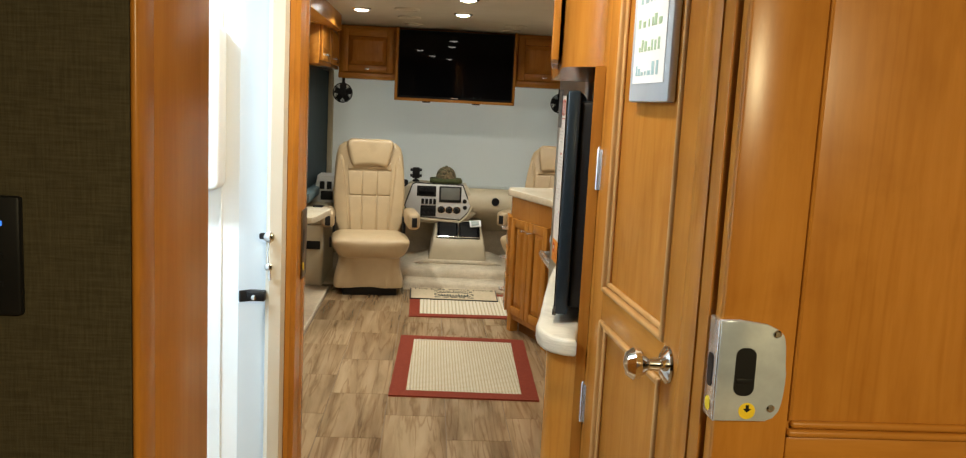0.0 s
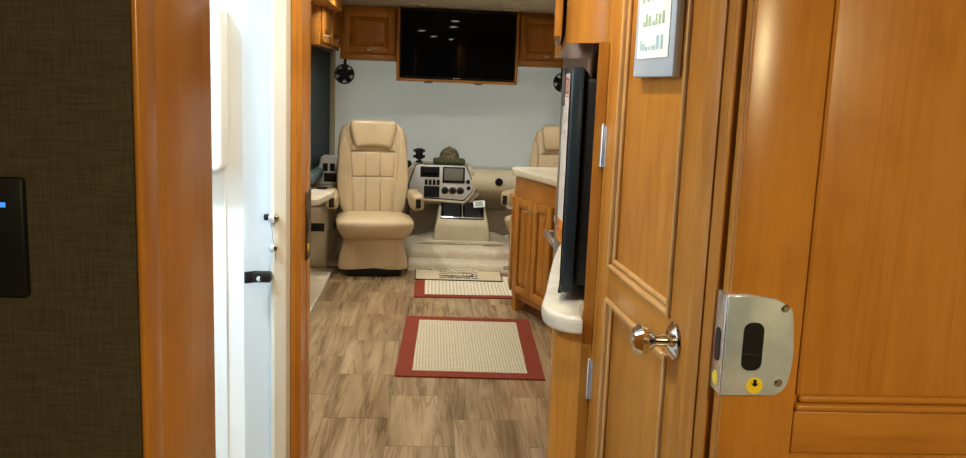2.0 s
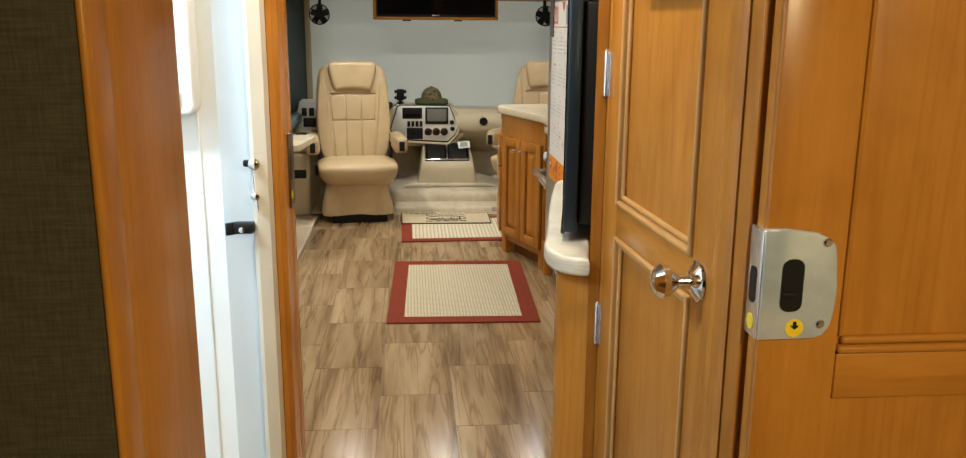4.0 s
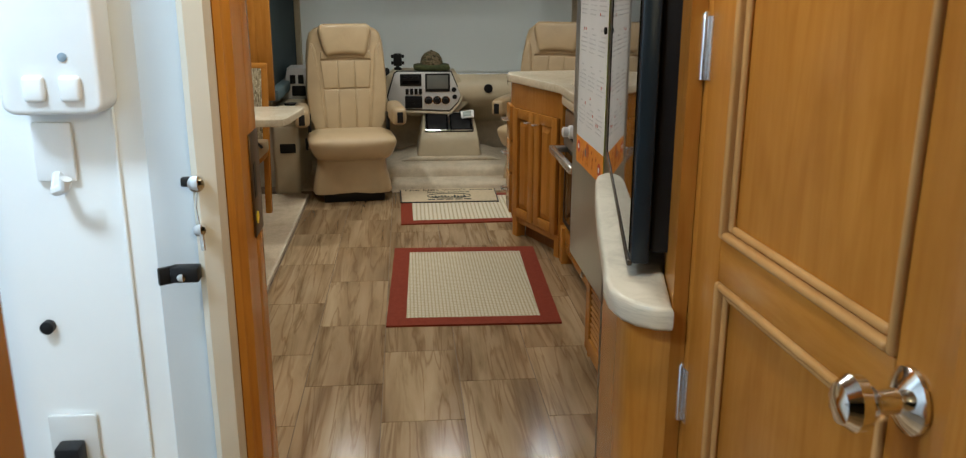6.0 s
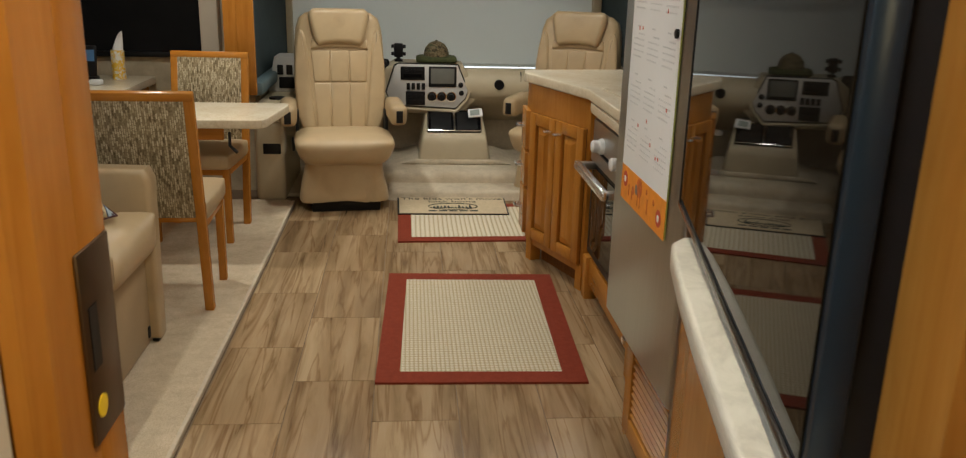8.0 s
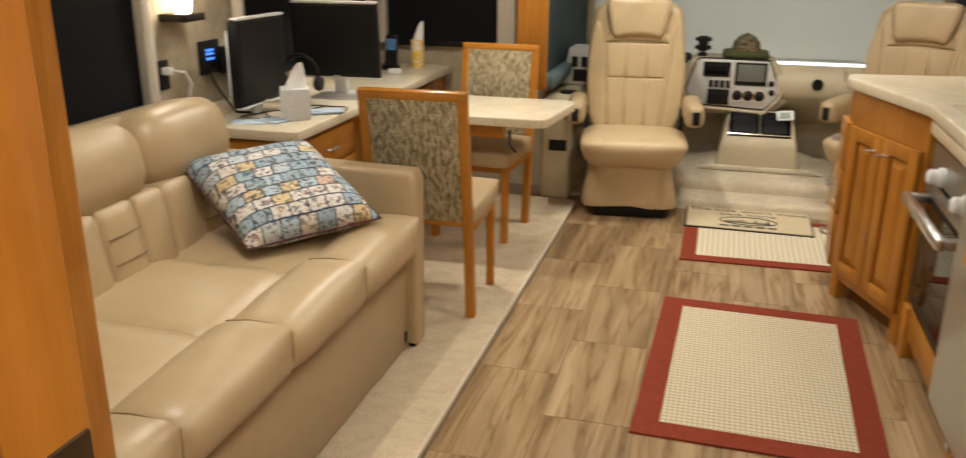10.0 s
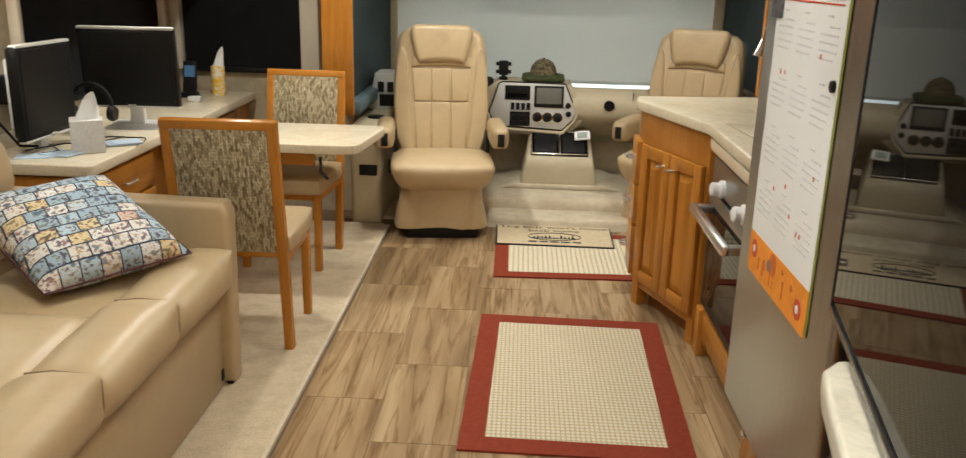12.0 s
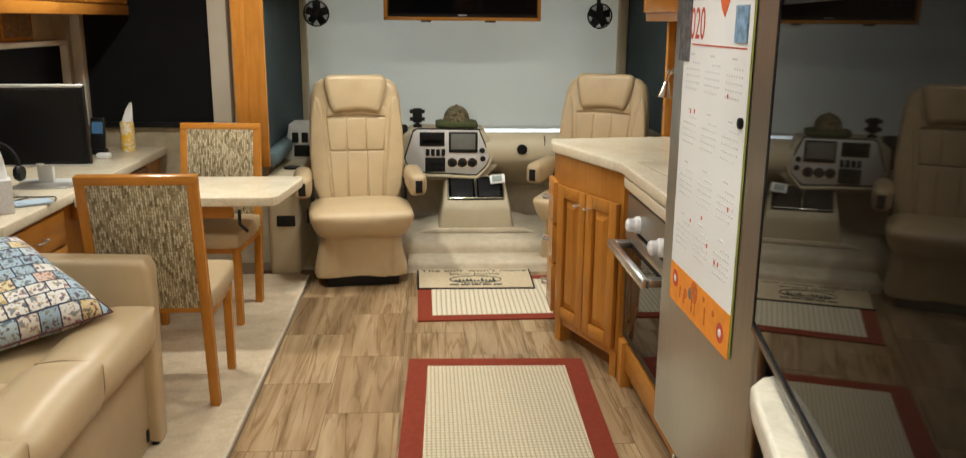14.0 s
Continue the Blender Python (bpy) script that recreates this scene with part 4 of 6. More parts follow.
# ---- sofa ----
def front_roll(a, b):
    """A seat's rolled front: rounded along its length, flat at its seamed ends."""
    prof = [(-1.352, 0.34), (-1.350, 0.452), (-1.338, 0.482), (-1.312, 0.508), (-1.268, 0.526), (-1.210, 0.533), (-1.158, 0.530), (-1.120, 0.518), (-1.098, 0.494),
            (-1.090, 0.462), (-1.092, 0.430), (-1.104, 0.405), (-1.130, 0.394), (-1.22, 0.392)]
    bm = bmesh.new()
    n, rings = 28, []
    for i in range(n + 1):
        u = 2 * i / n - 1
        full = max(0.0, 1 - abs(u) ** (5 if u < 0 else 12))
        ring = []
        square, tucked = max(0.0, u) ** 6, max(0.0, -u) ** 9
        for x, z in prof:
            if x > -1.18 and z > 0.45:
                x, z = x + square * min(0.022, (-1.088 - x)), z + square * (0.534 - z) * 0.8
            top = min(1.0, max(0.0, (z - 0.40) / 0.1))
            front = max(0.0, min(1.0, (x + 1.16) / 0.06))
            fold = 0.0045 * noise.noise((x * 16, a * 7 + u * 1.6, z * 12)) * (1.4 - abs(u))
            dimple = math.exp(-((u + 0.93) / 0.07) ** 2) * math.exp(-((z - 0.50) / 0.03) ** 2) * front
            ring.append(bm.verts.new((x - 0.034 * tucked * front - 0.024 * dimple - 0.004 * (1 - full) * front,
                                      (a + b) / 2 + u * (b - a) / 2,
                                      z - 0.040 * tucked * top - 0.018 * dimple + fold + (0.004 * full + 0.012 * u) * top)))
        rings.append(ring)
    for p, q in zip(rings, rings[1:]):
        for k in range(len(prof)):
            bm.faces.new((p[k], p[(k + 1) % len(prof)], q[(k + 1) % len(prof)], q[k]))
    bm.faces.new(rings[0])
    bm.faces.new(rings[-1][::-1])
    bmesh.ops.recalc_face_normals(bm, faces=bm.faces)
    return bm


def sofa():
    t = thing("sofa", (-1.65, 3.55, 0.022), "tan leather three-seat sofa with flat arms on carpet", "sofa")
    y0, y1 = 2.66, 4.56
    part("base", rbox(-2.0, y0 + 0.05, 0.03, -1.148, y1 - 0.06, 0.385, 0.01), LEATHER_ARM, t)
    for a, b in ((y1 - 0.105, y1), (y0, y0 + 0.105)):
        arm = bmesh.new()
        prism(arm, [(-2.05, 0.035), (-1.115, 0.035), (-1.105, 0.66), (-1.125, 0.70), (-2.05, 0.72)], a, b, "y", 0.022, 3)
        part("arm", arm, LEATHER_ARM, t, "", 50)
    part("arm_foot", rbox(-1.15, y1 - 0.09, 0.02, -1.125, y1 - 0.03, 0.04, 0.006), BLACK, t)
    part("latch", rbox(-1.154, 4.42, 0.055, -1.143, 4.445, 0.10, 0.005), BLACK, t, "black bed latch")
    cuts = (2.76, 3.015, 3.495, 3.970, 4.452)
    for a, b in zip(cuts, cuts[1:]):
        pad = padded(-1.90, a + 0.004, 0.335, -1.340, b - 0.003, 0.488, 0.030, 0.016)
        for v in pad.verts:
            v.co.z += 0.008 * (2 * (v.co.y - a) / (b - a) - 1)
        c = part("seat_cushion", pad, LEATHER, t, "", 60)
        part("front_roll", front_roll(a + 0.006, b - 0.005), LEATHER, c, "", 50)
        seam(c, [(-1.343, a + 0.03, 0.452), (-1.343, (a + b) / 2, 0.464), (-1.343, b - 0.03, 0.458)], 0.003)
        if b < 4.4:
            seam(c, [(-1.106, b - 0.003, 0.415), (-1.094, b - 0.003, 0.46), (-1.094, b - 0.003, 0.53), (-1.13, b - 0.003, 0.542), (-1.21, b - 0.003, 0.546), (-1.28, b - 0.003, 0.536)], 0.0026)
    lean = Matrix.Translation((-1.80, 0, 0.45)) @ Matrix.Rotation(radians(-11), 4, "Y")
    backs = (2.76, 3.10, 3.565, 4.03, 4.53)
    for a, b in zip(backs, backs[1:]):
        r = part("back_roll", turned(padded(-0.20, a + 0.003, 0.235, 0.035, b - 0.003, 0.495, 0.100, 0.008), lean), LEATHER, t, "", 60)
        for p, q in ((a, a + (b - a) * 0.32), (a + (b - a) * 0.32, a + (b - a) * 0.68), (a + (b - a) * 0.68, b)):
            pad = part("back_pad", turned(padded(-0.14, p + 0.003, 0.0, 0.03, q - 0.003, 0.26, 0.018, 0.010), lean), LEATHER, t, "", 60)
            if q - p > (b - a) * 0.34:
                for z in (0.09, 0.17):
                    bm = tube(bmesh.new(), [(0.036, p + 0.012, z), (0.041, (p + q) / 2, z), (0.036, q - 0.012, z)], 0.003, 6)
                    part("seam", turned(bm, lean), PIPING, pad)
    part("back_frame", turned(rbox(-0.20, y0 + 0.1, -0.1, -0.10, y1 - 0.1, 0.50, 0.02), lean), LEATHER_ARM, t)


sofa()


def print_cloth():
    """Small framed pictures in blue, white, red and yellow in rows."""
    m, n, l, b = shader("patchwork_print_cloth", 0.85)
    v = coords(n, l, (1, 1, 1))
    br = n.new("ShaderNodeTexBrick")
    br.offset, br.squash = 0.3, 1.0
    for key, val in (("Scale", 1.0), ("Mortar Size", 0.0024), ("Brick Width", 0.062), ("Row Height", 0.046), ("Bias", 0.0)):
        br.inputs[key].default_value = val
    br.inputs["Color1"].default_value, br.inputs["Color2"].default_value = (0.0, 0.0, 0.0, 1), (1, 1, 1, 1)
    br.inputs["Mortar"].default_value = (0.5, 0.5, 0.5, 1)
    l.new(v, br.inputs["Vector"])
    tiles = ramp(n, l, br.outputs["Color"], [(0.0, (0.36, 0.49, 0.60)), (0.22, (0.55, 0.64, 0.70)), (0.40, (0.76, 0.77, 0.76)), (0.56, (0.46, 0.60, 0.70)), (0.70, (0.74, 0.74, 0.71)), (0.85, (0.70, 0.60, 0.36)), (0.91, (0.74, 0.72, 0.68)), (0.97, (0.66, 0.50, 0.42))])
    tiles.node.color_ramp.interpolation = "CONSTANT"
    blot = noise_tex(n, l, v, 46, 4, 0.6)
    ink = ramp(n, l, blot, [(0.36, (0.05, 0.07, 0.14)), (0.405, (0.50, 0.16, 0.10)), (0.44, (1, 1, 1)), (0.54, (1, 1, 1)), (0.575, (0.80, 0.46, 0.12)), (0.61, (0.16, 0.24, 0.36))])
    inner = mix(n, l, 0.85, tiles, ink)
    l.new(mix(n, l, br.outputs["Fac"], inner, (0.03, 0.045, 0.08), "MIX"), b.inputs["Base Color"])
    bump(n, l, b, noise_tex(n, l, v, 300, 2), 0.2, 0.001)
    return m


def cushion():
    bm = bmesh.new()
    n, w = 22, 0.230
    for s in (1, -1):
        g = []
        for i in range(n + 1):
            row = []
            for j in range(n + 1):
                u, v = 2 * i / n - 1, 2 * j / n - 1
                puff = 0.085 * max(0.0, (1 - u ** 4) * (1 - v ** 4)) ** 0.6
                pinch = 1 - 0.06 * (1 - abs(u)) * abs(v) ** 3 - 0.06 * (1 - abs(v)) * abs(u) ** 3
                wob = 0.006 * noise.noise((u * 2.2, v * 2.2, s * 3.0)) * (1 - abs(u) ** 3) * (1 - abs(v) ** 3)
                row.append(bm.verts.new((u * w * pinch - 0.22 * v * w, v * w * pinch, s * puff + wob)))
            g.append(row)
        for i in range(n):
            for j in range(n):
                bm.faces.new((g[i][j], g[i + 1][j], g[i + 1][j + 1], g[i][j + 1]))
    bmesh.ops.remove_doubles(bm, verts=bm.verts, dist=0.0005)
    bmesh.ops.recalc_face_normals(bm, faces=bm.faces)
    t = thing("throw_pillow", (0, 0, 0), "square patchwork-print throw pillow leaning on the sofa arm", "pillow")
    part("cover", bm, print_cloth(), t, "", 70)
    edge = [(u * w * 0.995 - 0.22 * v * w, v * w * 0.995, 0) for u, v in ((-1, -1), (0, -0.985), (1, -1), (0.985, 0), (1, 1), (0, 0.985), (-1, 1), (-0.985, 0), (-1, -1))]
    part("piping", tube(bmesh.new(), edge, 0.0035, 6), plain("maroon_piping", (0.09, 0.03, 0.035), 0.8), t, "dark maroon piping")
    return t


side = Vector((0.27, 0.32, 0.055)).normalized()
rise = Vector((-0.37, 0.21, 0.20))
rise = (rise - side * rise.dot(side)).normalized()
face = side.cross(rise)
cushion().matrix_basis = Matrix.Translation(Vector((-1.533, 4.270, 0.648))) @ Matrix((side, rise, face)).transposed().to_4x4() @ Matrix.Rotation(radians(-6), 4, "Z")


# ---- desk and table ----
def desk():
    t = thing("desk", (-1.95, 5.8, 0.022), "built-in maple desk with cream stone top and drawers", "desk")
    top = bmesh.new()
    prism(top, [(SLIDE_X + 0.005, 4.80), (-1.755, 4.80), (-1.735, 4.82), (-1.735, 6.88), (-1.75, 6.90), (SLIDE_X + 0.005, 6.90)], 0.688, 0.735, "z", 0.008, 3)
    part("worktop", top, STONE, t, "cream speckled stone worktop")
    part("body", rbox(SLIDE_X + 0.01, 4.84, 0.03, -1.78, 6.88, 0.688), WOOD_V, t)
    part("end_panel", rbox(-2.16, 4.822, 0.05, -1.80, 4.842, 0.68, 0.004), WOOD_V, t)
    for y0, y1 in ((4.86, 5.42), (6.10, 6.60)):
        for z0, z1 in ((0.52, 0.665), (0.36, 0.51), (0.06, 0.35)):
            d = part("drawer", rbox(-1.785, y0, z0, -1.76, y1, z1, 0.006), WOOD_Y, t)
            bar_pull(d, (-1.76, (y0 + y1) / 2 - 0.05, (z0 + z1) / 2), (-1.76, (y0 + y1) / 2 + 0.05, (z0 + z1) / 2), (0.028, 0, 0))
    part("backsplash", rbox(SLIDE_X + 0.002, 4.82, 0.735, SLIDE_X + 0.02, 6.90, 0.80, 0.004), STONE, t)


desk()


def dining_table():
    t = thing("dining_table", (-1.2, 5.74, 0.022), "cream stone-top pull-out dining table", "table")
    top = bmesh.new()
    prism(top, [(-1.73, 5.46), (-0.90, 5.46), (-0.865, 5.475), (-0.845, 5.51), (-0.80, 5.93), (-0.805, 5.98), (-0.84, 6.00), (-1.73, 6.00)], 0.668, 0.712, "z", 0.008, 3)
    part("tabletop", top, STONE, t)
    part("apron", rbox(-1.78, 5.53, 0.60, -1.06, 5.56, 0.668, 0.004), WOOD_X, t)
    part("apron", rbox(-1.78, 5.92, 0.60, -1.06, 5.95, 0.668, 0.004), WOOD_X, t)
    part("latch_lever", tube(bmesh.new(), [(-1.03, 5.53, 0.64), (-1.025, 5.50, 0.58), (-0.99, 5.50, 0.545)], 0.008), BLACK, t, "black table latch")


dining_table()


def chair_cloth():
    m, n, l, b = shader("olive_dash_weave", 0.9, 0, 0.2)
    v = coords(n, l, (1, 1, 1))
    sep = n.new("ShaderNodeSeparateXYZ")
    sw = n.new("ShaderNodeCombineXYZ")
    l.new(v, sep.inputs[0])
    l.new(sep.outputs[2], sw.inputs[0])
    l.new(sep.outputs[0], sw.inputs[1])
    br = n.new("ShaderNodeTexBrick")
    br.offset = 0.5
    for key, val in (("Scale", 1.0), ("Mortar Size", 0.0014), ("Brick Width", 0.024), ("Row Height", 0.0082), ("Bias", 0.0)):
        br.inputs[key].default_value = val
    br.inputs["Color1"].default_value, br.inputs["Color2"].default_value = (0, 0, 0, 1), (1, 1, 1, 1)
    br.inputs["Mortar"].default_value = (0.22, 0.22, 0.22, 1)
    l.new(sw.outputs[0], br.inputs["Vector"])
    col = ramp(n, l, br.outputs["Color"], [(0.0, (0.15, 0.115, 0.065)), (0.2, (0.24, 0.19, 0.115)), (0.4, (0.38, 0.315, 0.20)), (0.6, (0.47, 0.40, 0.27)), (0.9, (0.56, 0.49, 0.35))])
    blot = noise_tex(n, l, v, 110, 3)
    l.new(mix(n, l, 0.65, col, ramp(n, l, blot, [(0.36, (0.45, 0.40, 0.32)), (0.56, (1, 1, 1))])), b.inputs["Base Color"])
    bump(n, l, b, br.outputs["Color"], 0.4, 0.002)
    return m


CHAIR_CLOTH = chair_cloth()


def dining_chair():
    """Faces +y; the origin on the floor under the seat's middle."""
    t = thing("dining_chair", (0, 0, 0), "honey maple dining chair with patterned back and tan seat", "chair", "dining chairs")
    w = 0.19
    lean = pose(0, -0.185, 0.40, 9.5)
    for s in (-1, 1):
        leg = bmesh.new()
        prism(leg, [(-0.155, 0.0), (-0.115, 0.0), (-0.165, 0.40), (-0.258, 0.925), (-0.288, 0.92), (-0.205, 0.40)], s * w - 0.019, s * w + 0.019, "x", 0.005, 2)
        part("back_leg", leg, WOOD_V, t)
        fl = bmesh.new()
        prism(fl, [(0.215, 0.0), (0.245, 0.0), (0.25, 0.42), (0.205, 0.42)], s * (w - 0.005) - 0.017, s * (w - 0.005) + 0.017, "x", 0.004, 2)
        part("front_leg", fl, WOOD_V, t)
        part("side_rail", rbox(s * w - 0.012, -0.18, 0.36, s * w + 0.012, 0.22, 0.42, 0.004), WOOD_Y, t)
    part("front_rail", rbox(-w, 0.215, 0.36, w, 0.238, 0.42, 0.004), WOOD_X, t)
    b = part("backrest", turned(rbox(-w + 0.017, -0.018, 0.02, w - 0.017, 0.018, 0.51, 0.008), lean), CHAIR_CLOTH, t, "woven olive and cream patterned back")
    part("top_rail", turned(rbox(-w - 0.019, -0.019, 0.505, w + 0.019, 0.019, 0.54, 0.007), lean), WOOD_X, t)
    part("lower_rail", turned(rbox(-w + 0.017, -0.014, 0.0, w - 0.017, 0.014, 0.03, 0.004), lean), WOOD_X, t)
    part("seat", padded(-w - 0.024, -0.165, 0.392, w + 0.024, 0.282, 0.478, 0.022, 0.008), LEATHER_ARM, t, "tan leather seat pad", 60)
    return t


chair = dining_chair()
chair.matrix_basis = pose(-1.197, 4.93, 0.022, 0, 0, 2)
copy_thing(chair, pose(-1.268, 5.955, 0.022, 0, 0, 177))


# ---- things on the desk ----
def monitor(m, label, w, h, shell=False):
    t = thing("computer_monitor", (0, 0, 0), label, "monitor", "desk monitors")
    part("bezel", rbox(-w / 2, -0.02, 0.10, w / 2, 0.02, 0.10 + h, 0.008), BLACK, t)
    part("screen", rbox(-w / 2 + 0.018, -0.0235, 0.122, w / 2 - 0.018, -0.019, 0.10 + h - 0.018), MATT_SCREEN, t, "dark switched-off screen")
    part("silver_strip", rbox(-w / 2 + 0.002, -0.022, 0.10 + h - 0.008, w / 2 - 0.002, 0.01, 0.104 + h, 0.003), SILVER, t)
    part("silver_strip", rbox(-w / 2 + 0.002, -0.022, 0.096, w / 2 - 0.002, 0.01, 0.106, 0.003), SILVER, t)
    part("badge", rbox(-0.018, -0.0245, 0.104, 0.018, -0.0215, 0.114), NICKEL, t)
    if shell:
        part("rear_shell", rbox(-w / 2 + 0.012, 0.032, 0.15, w / 2 - 0.03, 0.044, 0.05 + h, 0.005), WHITE_PLASTIC, t, "white rear shell")
        part("rear_housing", rbox(-w / 2 + 0.01, 0.018, 0.115, w / 2 - 0.02, 0.032, 0.09 + h, 0.004), BLACK, t)
    part("stem", rbox(-0.035, 0.015, 0.01, 0.035, 0.05, 0.25, 0.01), SILVER, t)
    part("stand", rbox(-0.12, -0.07, 0.0, 0.12, 0.10, 0.014, 0.006), SILVER, t)
    t.matrix_basis = m
    return t


monitor(pose(-1.915, 5.62, 0.735, 4, 0, 3), "black computer monitor with silver trim on the desk", 0.435, 0.36)
monitor(pose(-2.050, 5.10, 0.735 - 0.045, 0, 0, 88), "black computer monitor with white back standing at the desk end", 0.38, 0.37, True)


def tissue_box():
    t = thing("tissue_box", (-1.86, 5.05, 0.735), "grey-white cube tissue box with tissue pulled up", "tissue box")
    m = plain("grey_lattice_card", (0.60, 0.59, 0.59), 0.7, 0, 0.10, 90, 90, 0)
    part("carton", turned(rbox(-0.062, -0.062, 0, 0.062, 0.062, 0.132, 0.003), pose(-1.875, 5.07, 0.735, 0, 0, 28)), m, t)
    part("tissue", tissue_mesh(-1.875, 5.07, 0.866, 0.042, 0.095), PAPER, t, "white paper tissue", 70)


def tissue_mesh(x, y, z, r, hgt):
    bm = bmesh.new()
    rings, n = [], 18
    for k in range(7):
        f = k / 6
        rr = r * (1 - 0.20 * f - 0.45 * f * f) + 0.003
        rings.append([bm.verts.new((x + rr * math.cos(a) * (1 + 0.22 * math.sin(3 * a + 2 * f)) + 0.022 * f * f, y + rr * (0.8 - 0.68 * f) * math.sin(a) * (1 + 0.3 * math.cos(2 * a)) + 0.012 * math.sin(3 * f),
                                    z + hgt * f * (1 + 0.16 * math.cos(a + 0.6) * f)))
                      for a in (2 * math.pi * i / n for i in range(n))])
    for p, q in zip(rings, rings[1:]):
        for i in range(n):
            bm.faces.new((p[i], p[(i + 1) % n], q[(i + 1) % n], q[i]))
    bm.faces.new(rings[-1])
    return bm


tissue_box()


def tissue_cylinder():
    m, n, l, b = shader("yellow_floral_card", 0.6)
    f = noise_tex(n, l, coords(n, l, (1, 1, 1)), 34, 2, 0.5, 1.2)
    l.new(ramp(n, l, f, [(0.44, (0.74, 0.70, 0.60)), (0.49, (0.78, 0.44, 0.02)), (0.60, (0.80, 0.55, 0.06)), (0.66, (0.76, 0.72, 0.62))]), b.inputs["Base Color"])
    c = (-1.90, 6.72, 0.735)
    t = thing("tissue_cylinder", c, "yellow and white round tissue canister on desk", "tissue box")
    part("canister", lathe(bmesh.new(), [(0.038, 0), (0.039, 0.004), (0.039, 0.165), (0.036, 0.17), (0.014, 0.17)], c), m, t)
    part("tissue", tissue_mesh(c[0], c[1], 0.90, 0.026, 0.10), PAPER, t, "white paper tissue", 70)


tissue_cylinder()


def desk_phone():
    t = thing("desk_phone", (-2.03, 6.6, 0.735), "black handset phone with lit display in cradle", "phone")
    part("cradle", rbox(-2.075, 6.56, 0.735, -1.985, 6.64, 0.765, 0.008), BLACK, t)
    part("handset", turned(rbox(-0.04, -0.012, 0, 0.04, 0.012, 0.19, 0.008), pose(-2.03, 6.60, 0.75, -12)), BLACK, t)
    part("display", turned(rbox(-0.03, -0.0135, 0.10, 0.03, -0.011, 0.165), pose(-2.03, 6.60, 0.75, -12)), glow("phone_display", (0.05, 0.12, 0.22), 0.5), t)


desk_phone()
single("white_gadget", rbox(-1.98, 6.42, 0.735, -1.91, 6.47, 0.765, 0.008), WHITE_PLASTIC, "small white plastic gadget lying on desk", "gadget")


def cables():
    t = thing("desk_cables", (-1.95, 5.3, 0.735), "black cables coiled loosely on the desk", "cable")
    loop = [(-1.83 + 0.10 * math.cos(a / 3), 5.27 + 0.09 * math.sin(a / 3), 0.741 + 0.004 * math.sin(a)) for a in range(0, 17)]
    part("loop", tube(bmesh.new(), loop, 0.003, 6), BLACK, t)
    part("lead", tube(bmesh.new(), [(-2.1, 5.0, 0.742), (-2.0, 5.13, 0.75), (-1.9, 5.2, 0.742), (-1.86, 5.35, 0.742)], 0.003, 6), BLACK, t)
    part("lead", tube(bmesh.new(), [(-2.15, 5.2, 0.742), (-2.05, 5.1, 0.748), (-1.97, 5.02, 0.742), (-2.02, 4.95, 0.742)], 0.003, 6), BLACK, t)
    part("lead", tube(bmesh.new(), [(-2.2, 4.93, 0.95), (-2.17, 4.96, 0.86), (-2.12, 5.0, 0.76), (-2.08, 5.08, 0.745)], 0.006, 6), BLACK, t)


cables()


def headset():
    t = thing("headset", (-1.95, 5.27, 0.735), "black headset standing beside the monitor", "headset")
    arc = [(-2.02 + 0.09 * math.cos(math.pi * k / 12), 5.42, 0.86 + 0.10 * math.sin(math.pi * k / 12)) for k in range(13)]
    part("band", tube(bmesh.new(), arc, 0.009, 8), BLACK, t)
    for s in (-1, 1):
        part("ear_cup", lathe(bmesh.new(), [(0.03, -0.015), (0.036, 0.0), (0.03, 0.015)], (-2.02 + s * 0.09, 5.42, 0.83), "x", 18), BLACK, t)
    part("prop", rbox(-2.03, 5.41, 0.735, -2.01, 5.43, 0.95, 0.004), BLACK, t)


headset()


def papers():
    t = thing("desk_papers", (-2.05, 4.98, 0.735), "loose pale papers and packets under the monitor", "paper")
    for k, (x, y, r) in enumerate(((-2.02, 4.93, 20), (-1.94, 4.98, -15), (-1.80, 5.22, 35))):
        part("sheet", turned(rbox(-0.07, -0.05, 0, 0.07, 0.05, 0.003 + 0.002 * k), pose(x, y, 0.7355 + 0.002 * k, 0, 0, r)), plain("pale_blue_paper", (0.45, 0.55, 0.66), 0.5), t)


papers()


# ---- slide-out wall fittings ----
def wall_sconce():
    t = thing("wall_sconce", (SLIDE_X, 4.72, 1.17), "lit frosted glass wall sconce on dark bracket", "wall lamp")
    part("bracket", rbox(SLIDE_X, 4.66, 1.165, SLIDE_X + 0.12, 4.80, 1.195, 0.005), plain("bronze", (0.03, 0.022, 0.018), 0.4, 0.5), t)
    part("shade", lathe(bmesh.new(), [(0.028, 0.0), (0.036, 0.03), (0.038, 0.08), (0.030, 0.14), (0.018, 0.16)], (SLIDE_X + 0.065, 4.73, 1.195)), glow("sconce_glass", (1.0, 0.86, 0.62), 30), t, "glowing frosted glass shade", 60)


wall_sconce()
# Extra fill added above the sconce, whose glass already glows by itself.
lamp("sconce_fill", SLIDE_X + 0.15, 4.73, 1.42, 3.0, 0.08, WARM, 180, 0, 0)


